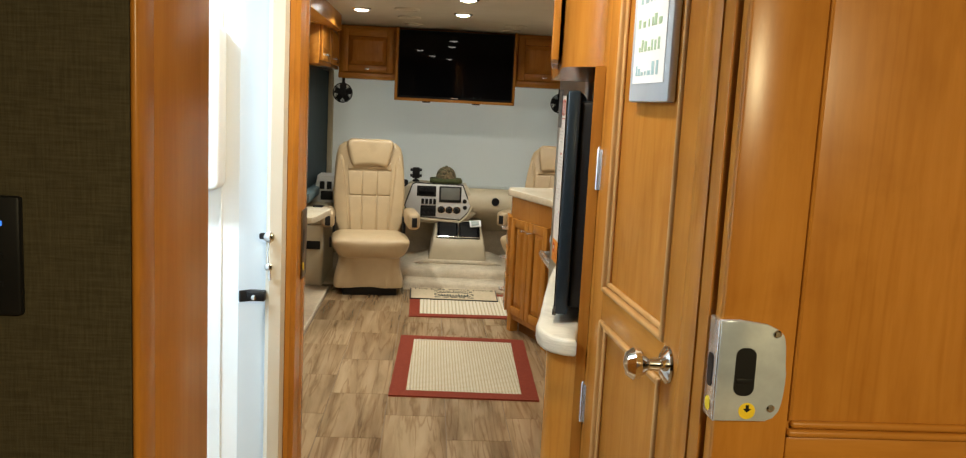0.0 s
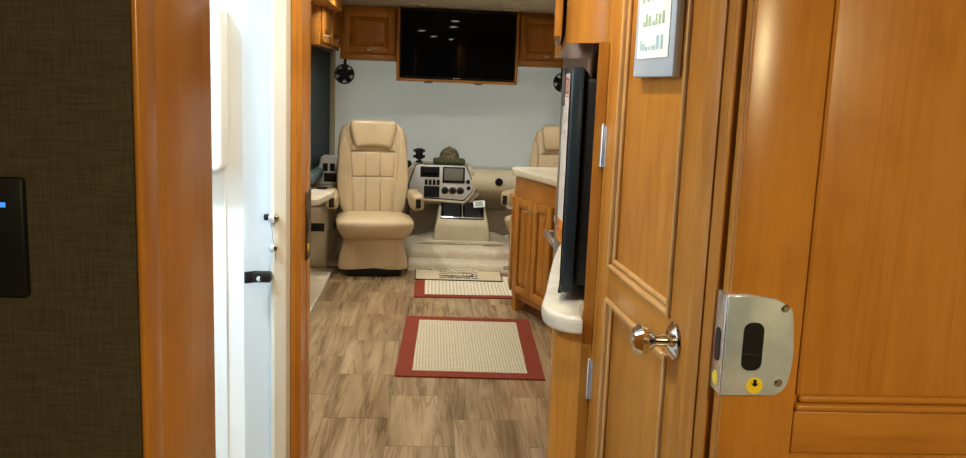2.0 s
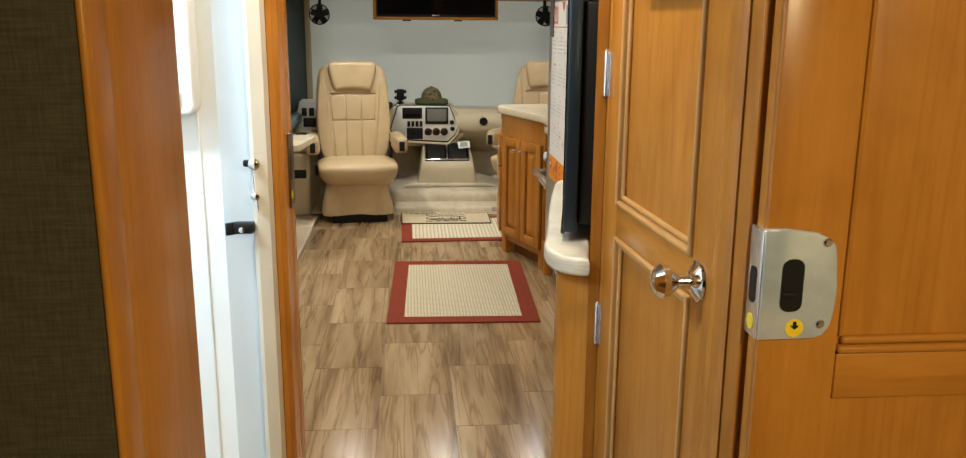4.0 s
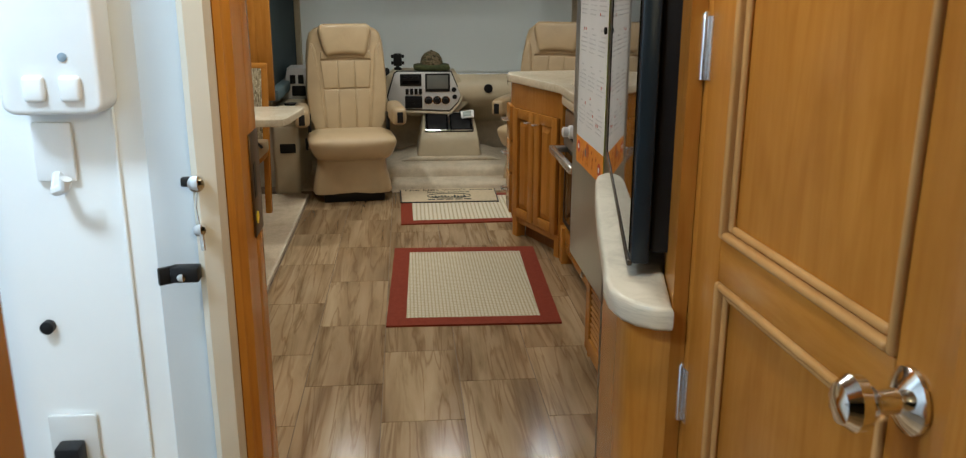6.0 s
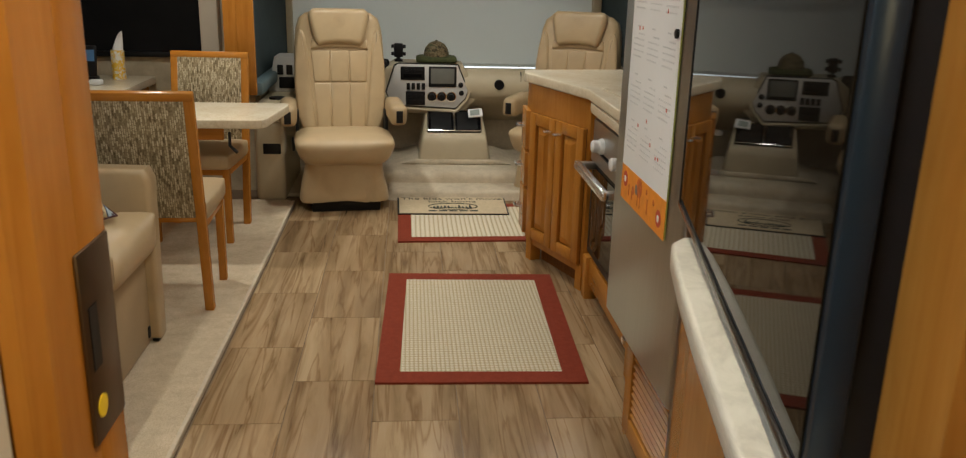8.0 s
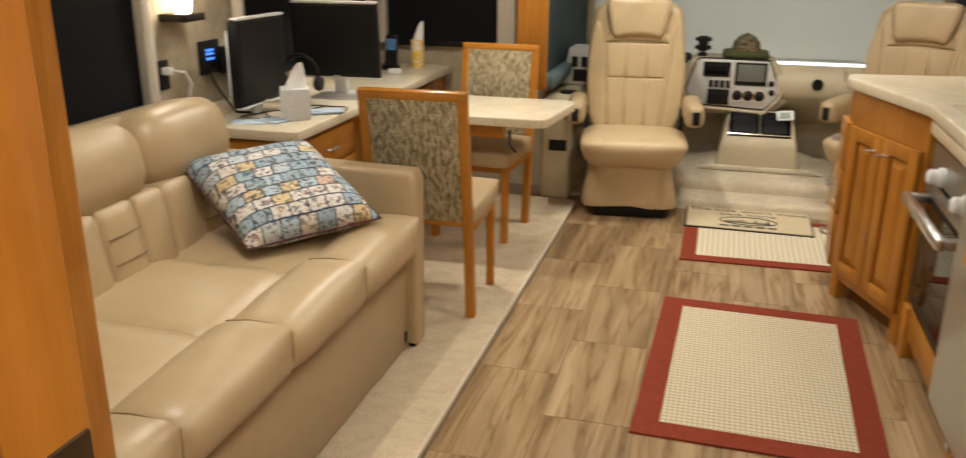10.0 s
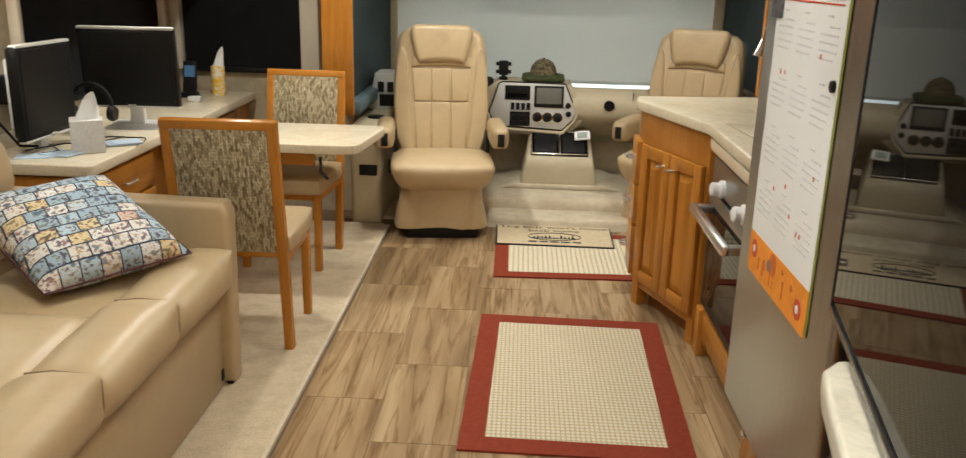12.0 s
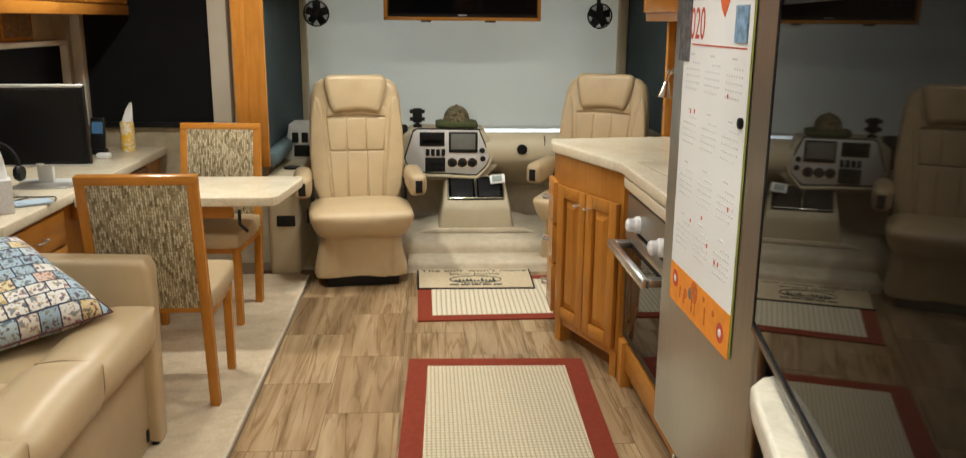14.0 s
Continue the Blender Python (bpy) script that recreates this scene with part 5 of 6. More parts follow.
def wall_control():
    t = thing("wall_control_panel", (SLIDE_X, 4.97, 0.93), "black wall control panel with blue lit readout", "control panel")
    part("plate", rbox(SLIDE_X, 4.90, 0.925, SLIDE_X + 0.018, 5.04, 1.065, 0.004), BLACK, t)
    for z in (0.985, 1.005, 1.02):
        part("readout", rbox(SLIDE_X + 0.018, 4.935, z, SLIDE_X + 0.0195, 4.99, z + 0.010), BLUE_GLOW, t, "blue lit digits")
    part("adapter", rbox(SLIDE_X, 5.045, 0.915, SLIDE_X + 0.055, 5.14, 1.03, 0.008), BLACK, t, "black plug-in adapter")


wall_control()


def outlet_plug():
    t = thing("wall_outlet", (SLIDE_X, 4.64, 0.90), "black wall outlet with white plug and cord", "outlet")
    part("plate", rbox(SLIDE_X, 4.60, 0.905, SLIDE_X + 0.012, 4.68, 1.02, 0.004), BLACK, t)
    part("plug", rbox(SLIDE_X + 0.012, 4.625, 0.965, SLIDE_X + 0.05, 4.66, 0.995, 0.006), WHITE_PLASTIC, t)
    part("cord", tube(bmesh.new(), [(SLIDE_X + 0.05, 4.65, 0.98), (SLIDE_X + 0.09, 4.67, 0.975), (SLIDE_X + 0.10, 4.69, 0.93), (SLIDE_X + 0.08, 4.69, 0.86), (SLIDE_X + 0.05, 4.69, 0.78)], 0.006), WHITE_PLASTIC, t, "white cord")


outlet_plug()


def slide_overhead():
    t = thing("slide_overhead_cabinet", (-2.0, 6.0, 1.55), "honey maple overhead cabinet above the desk", "cabinet")
    part("body", rbox(SLIDE_X + 0.002, 4.9, 1.51, -1.90, 6.86, 2.0, 0.004), WOOD_Y, t)
    part("bottom_rail", rbox(-1.905, 4.9, 1.50, -1.88, 6.86, 1.555, 0.004), WOOD_Y, t)
    for a, b in ((4.93, 5.55), (5.58, 6.20), (6.23, 6.84)):
        panel_door(t, "door", a, 1.56, b, 1.98, 0.022, face_x(-1.90, 1), 0.06, "", False, WOOD_V, WOOD_Y)


slide_overhead()


def wall_clock_box():
    t = thing("wall_picture", (SLIDE_X, 6.15, 1.37), "small square wooden framed picture on wall", "picture")
    part("frame", rbox(SLIDE_X, 5.98, 1.368, SLIDE_X + 0.024, 6.32, 1.508, 0.004), WOOD_Y, t)
    part("picture", rbox(SLIDE_X + 0.024, 6.00, 1.385, SLIDE_X + 0.027, 6.30, 1.505), plain("brown_print", (0.16, 0.09, 0.04), 0.6, 0, 0.5, 60), t)


wall_clock_box()

# ---- kitchen ----
A, B = Vector((0.435, 5.52, 0)), Vector((0.625, 5.03, 0))


def kitchen_counter():
    top = bmesh.new()
    prism(top, [(0.40, 5.60), (0.41, 5.56), (0.60, 5.00), (0.60, 3.77), (1.36, 3.77), (1.36, 5.86), (0.42, 5.72)], 0.895, 0.94, "z", 0.008, 3)
    t = thing("kitchen_worktop", (0.9, 4.8, 0.895), "cream stone kitchen worktop with an angled end", "worktop")
    part("slab", top, STONE, t)
    part("lower_lip", prism(bmesh.new(), [(0.612, 4.99), (0.632, 4.93), (0.632, 3.78), (0.60, 3.78), (0.604, 4.93)], 0.848, 0.889, "z", 0.006), STONE, t, "second stone edge below the worktop")


def reading_lamp():
    t = thing("reading_lamp", (0.97, 5.79, 1.12), "small chrome reading lamp fixed to the maple post", "lamp")
    part("mount", lathe(bmesh.new(), [(0.018, 0.0), (0.018, -0.012), (0.008, -0.016)], (1.0, 5.80, 1.26), "y", 14), CHROME, t)
    part("arm", tube(bmesh.new(), [(1.0, 5.785, 1.26), (0.985, 5.76, 1.25), (0.972, 5.75, 1.21)], 0.006), CHROME, t)
    part("shade", turned(lathe(bmesh.new(), [(0.012, 0.075), (0.016, 0.06), (0.024, 0.03), (0.034, 0.0)], (0, 0, 0), "z", 18), pose(0.962, 5.75, 1.135, 0, 8, 0)), CHROME, t)


reading_lamp()


kitchen_counter()
single("sink_cover", prism(bmesh.new(), [(0.66, 5.0), (0.70, 4.62), (1.1, 4.62), (1.1, 5.0)], 0.941, 0.946, "z", 0.002), STONE, "cream flush cover set in the worktop", "cover")


def corner_cabinet():
    t = thing("corner_cabinet", ((A.x + B.x) / 2, (A.y + B.y) / 2, 0), "honey maple base cabinet with two raised-panel doors", "cabinet")
    body = bmesh.new()
    prism(body, [(A.x, A.y), (B.x, B.y), (1.30, 5.03), (1.30, 5.78), (0.442, 5.74)], 0.09, 0.895)
    part("body", body, WOOD_V, t)
    d = (B - A).normalized()
    nrm = Vector((d.y, -d.x, 0))
    length = (B - A).length

    def place(u, v, w):
        return A + d * u + nrm * w + Vector((0, 0, v))
    if nrm.y > 0:
        nrm = -nrm
    for s0, s1, k in ((0.02, length / 2 - 0.004, 1), (length / 2 + 0.004, length - 0.02, -1)):
        dr = panel_door(t, "door", s0, 0.13, s1, 0.76, 0.022, place, 0.055, "raised-panel maple door")
        u = s1 - 0.028 if k > 0 else s0 + 0.028
        bar_pull(dr, place(u - 0.02 * k, 0.70, 0.022), place(u, 0.70, 0.022), nrm * 0.03, 0.005)
    for u in (0.0, length - 0.05):
        f = bmesh.new()
        p = [place(u, 0, -0.05), place(u + 0.05, 0, -0.05), place(u + 0.05, 0, 0.004), place(u, 0, 0.004)]
        prism(f, [(q.x, q.y) for q in p], 0.0, 0.12)
        part("foot", f, WOOD_V, t)
    kick = [place(0.05, 0, -0.06), place(length - 0.05, 0, -0.06), place(length - 0.05, 0, -0.09), place(0.05, 0, -0.09)]
    part("toe_kick", prism(bmesh.new(), [(q.x, q.y) for q in kick], 0.0, 0.1), WOOD_DARK, t)
    # drawers on the aisle end
    e0, e1 = Vector((0.434, 5.54, 0)), Vector((0.440, 5.73, 0))
    for z0, z1 in ((0.13, 0.36), (0.375, 0.55), (0.565, 0.76)):
        pts = [e0, e1, e1 + Vector((-0.024, 0.004, 0)), e0 + Vector((-0.024, 0.004, 0))]
        dr = part("drawer", prism(bmesh.new(), [(q.x, q.y) for q in pts], z0, z1, "z", 0.004), WOOD_V, t)
        zc = (z0 + z1) / 2 + 0.012
        bar_pull(dr, (0.412, 5.60, zc), (0.414, 5.67, zc), (-0.034, 0, 0), 0.0075)


corner_cabinet()


def oven():
    t = thing("oven", (0.9, 4.5, 0.10), "stainless built-in oven with bar handle and white knobs", "oven")
    y0, y1, x = 4.18, 4.98, 0.66
    part("body", rbox(x, y0, 0.20, 1.28, y1, 0.86, 0.004), STEEL, t)
    part("control_strip", turned(rbox(x - 0.03, y0, 0.70, x, y1, 0.82, 0.006), Matrix.Identity(4)), STEEL, t)
    dr = part("door", rbox(x - 0.03, y0 + 0.005, 0.22, x, y1 - 0.005, 0.69, 0.008), BLACK, t, "black glass oven door")
    part("glass", rbox(x - 0.034, y0 + 0.05, 0.26, x - 0.029, y1 - 0.05, 0.62), SCREEN, dr)
    part("door_rail", rbox(x - 0.036, y0 + 0.005, 0.64, x - 0.028, y1 - 0.005, 0.69, 0.003), STEEL, dr)
    h = part("handle", rbox(x - 0.122, 4.36, 0.612, x - 0.092, 4.92, 0.648, 0.008), NICKEL, dr, "wide stainless handle")
    for y in (4.38, 4.90):
        part("handle_post", rbox(x - 0.095, y - 0.02, 0.615, x - 0.03, y + 0.02, 0.645, 0.006), STEEL, h)
    for y in (4.44, 4.78):
        part("knob", lathe(bmesh.new(), [(0.033, 0.0), (0.033, -0.016), (0.025, -0.022), (0.026, -0.044), (0.019, -0.050)], (x - 0.03, y, 0.735), "x", 20), WHITE_PLASTIC, t, "white covered knob")


oven()


def oven_drawer():
    t = thing("drawer_cabinet", (0.9, 4.5, 0), "honey maple drawer base beneath the oven", "cabinet")
    part("body", rbox(0.66, 3.72, 0.06, 1.28, 5.02, 0.20, 0.004), WOOD_Y, t)
    part("top_rail", rbox(0.64, 4.16, 0.84, 0.68, 5.02, 0.895, 0.003), WOOD_Y, t)
    part("front", rbox(0.636, 3.76, 0.075, 0.66, 4.96, 0.195, 0.006), WOOD_Y, t)
    for y in (3.74, 4.93):
        part("foot", rbox(0.62, y, 0.0, 0.68, y + 0.07, 0.20, 0.004), WOOD_V, t)
    part("toe_kick", rbox(0.74, 3.8, 0.0, 0.76, 4.93, 0.06), WOOD_DARK, t)
    part("filler", rbox(0.62, 3.77, 0.0, 1.28, 4.17, 0.895, 0.004), WOOD_V, t)


oven_drawer()


def refrigerator():
    t = thing("refrigerator", (0.8, 3.36, 0.44), "brushed stainless refrigerator set above a louvred maple door", "refrigerator")
    part("body", rbox(0.47, 3.095, 0.44, 1.30, 3.735, 1.78, 0.004), STEEL, t)
    part("door", rbox(0.43, 3.09, 0.445, 0.468, 3.74, 1.775, 0.012, 3), STEEL, t)
    part("door_gasket", rbox(0.462, 3.085, 0.44, 0.474, 3.742, 1.78), BLACK, t)
    return t


refrigerator()


def louvre_door():
    t = thing("louvred_cabinet", (0.8, 3.40, 0.0), "honey maple cabinet with louvred vent door under refrigerator", "cabinet")
    part("body", rbox(0.52, 3.08, 0.07, 1.30, 3.65, 0.435), WOOD_V, t)
    part("toe_kick", rbox(0.56, 3.08, 0.0, 1.30, 3.65, 0.07), WOOD_DARK, t)
    d = part("door", rbox(0.505, 3.10, 0.10, 0.522, 3.63, 0.425), WOOD_DARK, t)
    for a, b in ((3.10, 3.165), (3.565, 3.63)):
        part("stile", rbox(0.478, a, 0.10, 0.508, b, 0.425, 0.004), WOOD_V, d)
    for a, b in ((0.10, 0.16), (0.37, 0.425)):
        part("rail", rbox(0.478, 3.165, a, 0.508, 3.565, b, 0.004), WOOD_Y, d)
    for k in range(9):
        z = 0.172 + k * 0.0225
        sl = prism(bmesh.new(), [(-0.012, 0.0), (0.012, 0.014), (0.012, 0.018), (-0.012, 0.004)], 3.165, 3.565, "y")
        part("slat", turned(sl, Matrix.Translation((0.494, 0, z))), WOOD_Y, d)
    part("knob", lathe(bmesh.new(), [(0.006, 0), (0.006, -0.012), (0.013, -0.016), (0.012, -0.026), (0.006, -0.028)], (0.478, 3.60, 0.40), "x", 14), NICKEL, d, "small nickel knob")


louvre_door()


def letters(text, size, m, material, name, extrude=0.0004, parent=None, align="LEFT"):
    cu = bpy.data.curves.new(name, "FONT")
    cu.body, cu.size, cu.extrude, cu.align_x = text, size, extrude, align
    tmp = bpy.data.objects.new(name, cu)
    scene.collection.objects.link(tmp)
    data = bpy.data.meshes.new_from_object(tmp.evaluated_get(bpy.context.evaluated_depsgraph_get()))
    bpy.data.objects.remove(tmp)
    data.transform(m)
    data.materials.clear()
    data.materials.append(material)
    whole = bmesh.new()
    whole.from_mesh(data)
    todo = set(whole.verts)
    while todo:
        island, stack = set(), [todo.pop()]
        while stack:
            v = stack.pop()
            island.add(v)
            near = {e.other_vert(v) for e in v.link_edges} & todo
            todo -= near
            stack += near
        piece, copies = bmesh.new(), {}
        for v in island:
            copies[v] = piece.verts.new(v.co)
        for f in {f for v in island for f in v.link_faces}:
            piece.faces.new([copies[v] for v in f.verts])
        part("letter", piece, material, parent, "", 0)
    whole.free()


def wall_calendar():
    x, y0, y1 = 0.4285, 3.215, 3.64
    t = thing("wall_calendar", (x, 3.31, 0.93), "white year calendar with orange foot on refrigerator door", "calendar")
    part("sheet", rbox(x - 0.002, y0, 0.92, x - 0.0005, y1, 1.535), PAPER, t)
    part("foot_band", rbox(x - 0.0025, y0, 0.825, x - 0.0006, y1, 0.92), ORANGE, t, "orange printed band")
    part("side_band", rbox(x - 0.001, y0 - 0.010, 0.83, x - 0.0003, y0, 1.53), plain("lime_paper", (0.20, 0.21, 0.03), 0.7), t, "yellow-green edge")
    grey, red = plain("grey_print", (0.60, 0.60, 0.61), 0.8, 0, 0, 5, 5, 0), plain("red_print", (0.55, 0.08, 0.04), 0.8, 0, 0, 5, 5, 0)
    face = Matrix(((0, 0, -1, x - 0.0028), (-1, 0, 0, 0), (0, 1, 0, 0), (0, 0, 0, 1)))
    letters("2020", 0.098, Matrix.Translation((0, y1 - 0.004, 1.452)) @ face @ Matrix.Diagonal((0.72, 1, 1, 1)), red, "year_print", 0.0002, t)
    for r in range(4):
        for c in range(3):
            bm = bmesh.new()
            yc, zc = y1 - 0.03 - c * 0.135, 1.42 - r * 0.122
            box(bm, x - 0.0032, yc - 0.055, zc - 0.004, x - 0.0022, yc - 0.030, zc)
            for i in range(6):
                for j in range(7):
                    if 2 < i * 7 + j < 34:
                        box(bm, x - 0.0032, yc - 0.0065 - j * 0.0145, zc - 0.0225 - i * 0.0145, x - 0.0022, yc - 0.002 - j * 0.0145, zc - 0.0185 - i * 0.0145)
            part("month_block", bm, grey, t, "", 0)
    rust_red = plain("red_mark_print", (0.62, 0.12, 0.03), 0.7, 0, 0, 5, 5, 0)
    rng = random.Random(4)
    for k in range(9):
        yy, zz = y0 + 0.03 + rng.random() * 0.34, 0.95 + rng.random() * 0.42
        part("date_mark", rbox(x - 0.0036, yy, zz, x - 0.003, yy + 0.007, zz + 0.009), red, t)
    for yy, zz in ((y1 - 0.045, 0.885), (y0 + 0.05, 0.865)):
        f = part("flower_print", lathe(bmesh.new(), [(0.022, 0), (0.022, -0.0008), (0.01, -0.001)], (x - 0.0025, yy, zz), "x", 12), red, t)
        part("flower_heart", lathe(bmesh.new(), [(0.009, 0), (0.009, -0.0012), (0.004, -0.0014)], (x - 0.003, yy, zz), "x", 10), PAPER, f)
    rust, slate = plain("rust_print", (0.55, 0.13, 0.02), 0.7, 0, 0.3, 60), plain("slate_print", (0.20, 0.17, 0.16), 0.7)
    for dy, dz, r, mat in ((0.235, 0.893, 0.026, rust), (0.262, 0.882, 0.014, slate), (0.295, 0.872, 0.012, rust), (0.10, 0.89, 0.008, rust), (0.165, 0.90, 0.007, rust)):
        part("figure_print", lathe(bmesh.new(), [(r, 0), (r, -0.0006), (r * 0.4, -0.0008)], (x - 0.0025, y0 + dy, dz), "x", 14), mat, t)
    for dy, dz, w, hh in ((0.150, 0.845, 0.008, 0.040), (0.222, 0.842, 0.003, 0.034), (0.245, 0.842, 0.003, 0.034), (0.300, 0.845, 0.010, 0.022), (0.335, 0.848, 0.006, 0.03)):
        part("figure_print", rbox(x - 0.0034, y0 + dy, dz, x - 0.0024, y0 + dy + w, dz + hh, 0), rust, t)
    part("magnet", lathe(bmesh.new(), [(0.011, 0), (0.011, -0.006), (0.006, -0.008)], (x - 0.002, y0 + 0.02, 1.30), "x", 14), BLACK, t)
    part("photo_magnet", rbox(x - 0.006, y0 + 0.02, 1.45, x - 0.002, y0 + 0.085, 1.52, 0), plain("blue_photo", (0.20, 0.34, 0.50), 0.4, 0, 0.5, 50), t)
    part("header_mark", prism(bmesh.new(), [(3.345, 1.533), (3.405, 1.533), (3.39, 1.512), (3.372, 1.498)], x - 0.0032, x - 0.0022, "x"), rust_red, t, "red printed mark")
    part("header_rule", rbox(x - 0.0032, y0 + 0.02, 1.438, x - 0.0022, y1 - 0.06, 1.441), red, t)
    part("photo_magnet", rbox(x - 0.006, y1 - 0.045, 1.40, x - 0.002, y1 + 0.03, 1.56, 0), plain("dark_photo", (0.10, 0.10, 0.11), 0.4, 0, 0.7, 60), t)


wall_calendar()


# ---- television wall opposite the sofa ----
def swing_tv():
    t = thing("swing_television", (0.30, 2.5, 0.97), "large black flat television swung out over the ledge, off", "television")
    p, q = Vector((0.198, 1.995, 0)), Vector((0.392, 3.005, 0))
    d = (q - p).normalized()
    out = Vector((-d.y, d.x, 0))
    length = (q - p).length
    m = Matrix(((d.x, -out.x, 0, p.x), (d.y, -out.y, 0, p.y), (0, 0, 1, 0), (0, 0, 0, 1)))
    part("bezel", turned(rbox(0, 0, 0.972, length, 0.032, 1.525, 0.006), m), BLUE_BLACK, t, "blue-black bezel")
    part("screen", turned(rbox(0.012, -0.003, 0.99, length - 0.012, 0.001, 1.515), m), SWING_SCREEN, t, "dark glossy screen")
    part("bottom_edge", turned(rbox(0.002, -0.006, 0.968, length - 0.002, 0.004, 0.980, 0.003), m), plain("dark_bronze_trim", (0.09, 0.08, 0.07), 0.22, 0.8, 0.1, 9, 60, 0), t, "dark bronze bottom edge")
    part("chrome_edge", turned(rbox(length - 0.01, -0.005, 0.972, length, 0.003, 1.525, 0.003), m), BLACK, t)
    part("rear_housing", turned(rbox(0.02, 0.03, 0.985, length - 0.02, 0.085, 1.50, 0.012), m), BLACK, t)
    part("mount_arm", turned(rbox(0.45, 0.08, 1.18, 0.60, 0.20, 1.30, 0.01), m), BLACK, t)


swing_tv()
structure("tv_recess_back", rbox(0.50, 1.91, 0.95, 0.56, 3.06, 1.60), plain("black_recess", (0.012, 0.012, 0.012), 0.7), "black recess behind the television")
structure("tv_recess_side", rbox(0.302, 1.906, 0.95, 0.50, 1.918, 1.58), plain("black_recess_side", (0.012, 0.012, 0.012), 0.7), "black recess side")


def ledge():
    t = thing("television_ledge", (0.32, 2.4, 0.0), "curved maple half-wall with streaked white stone ledge", "ledge")
    edge = [(0.155, 2.0), (0.152, 1.95), (0.160, 1.905), (0.178, 1.875), (0.206, 1.853), (0.2325, 1.847), (0.2355, 1.868), (0.2765, 2.062), (0.52, 2.062), (0.52, 2.86), (0.385, 2.862), (0.350, 2.855), (0.322, 2.825), (0.305, 2.77), (0.268, 2.60), (0.222, 2.36), (0.180, 2.12)]
    part("stone_top", prism(bmesh.new(), edge, 0.905, 0.948, "z", 0.010, 3), LEDGE, t, "streaked white stone top", 50)
    wall = [(0.185, 2.0), (0.182, 1.955), (0.188, 1.93), (0.205, 1.905), (0.2364, 1.8685), (0.2755, 2.062), (0.50, 2.062), (0.50, 2.84), (0.38, 2.84), (0.345, 2.80), (0.30, 2.60), (0.25, 2.36), (0.207, 2.12)]
    part("curved_panel", prism(bmesh.new(), wall, 0.0, 0.905), WOOD_V, t, "", 50)
    part("steel_trim", prism(bmesh.new(), [(0.34, 2.80), (0.345, 2.795), (0.352, 2.81), (0.347, 2.815)], 0.0, 0.905), STEEL, t)


ledge()


def upper_tv_cabinet():
    t = thing("upper_cabinet", (0.4, 2.5, 1.58), "honey maple upper cabinet with curved end above television", "cabinet")
    shape = [(0.19, 2.06), (0.195, 2.01), (0.215, 1.965), (0.25, 1.93), (0.285, 1.915), (0.56, 1.91), (0.56, 3.06), (0.30, 3.06), (0.255, 2.6)]
    part("body", prism(bmesh.new(), shape, 1.58, 2.115), WOOD_V, t, "", 60)
    part("door", turned(rbox(0, -0.02, 1.60, 0.50, 0.0, 2.09, 0.004), Matrix.Translation((0.185, 2.10, 0)) @ Matrix.Rotation(radians(82), 4, "Z") @ Matrix.Scale(-1, 4, (0, 1, 0))), WOOD_V, t)


upper_tv_cabinet()


def kitchen_upper():
    t = thing("kitchen_wall_cabinet", (1.0, 4.7, 1.5), "honey maple kitchen wall cabinet above the worktop", "cabinet")
    part("body", rbox(0.88, 3.77, 1.49, 1.355, 5.85, 2.115, 0.004), WOOD_Y, t)
    for a, b in ((3.80, 4.44), (4.47, 5.13), (5.16, 5.82)):
        panel_door(t, "door", a, 1.53, b, 2.08, 0.022, face_x(0.88, -1), 0.06, "", False, WOOD_V, WOOD_Y)


kitchen_upper()
structure("fridge_surround", rbox(0.45, 3.06, 1.78, 1.36, 3.76, CEIL), WOOD_Y, "maple panel above the refrigerator")
structure("fridge_side_panel", rbox(0.52, 3.745, 0.0, 1.36, 3.765, 1.78), WOOD_V, "maple panel beside the refrigerator")


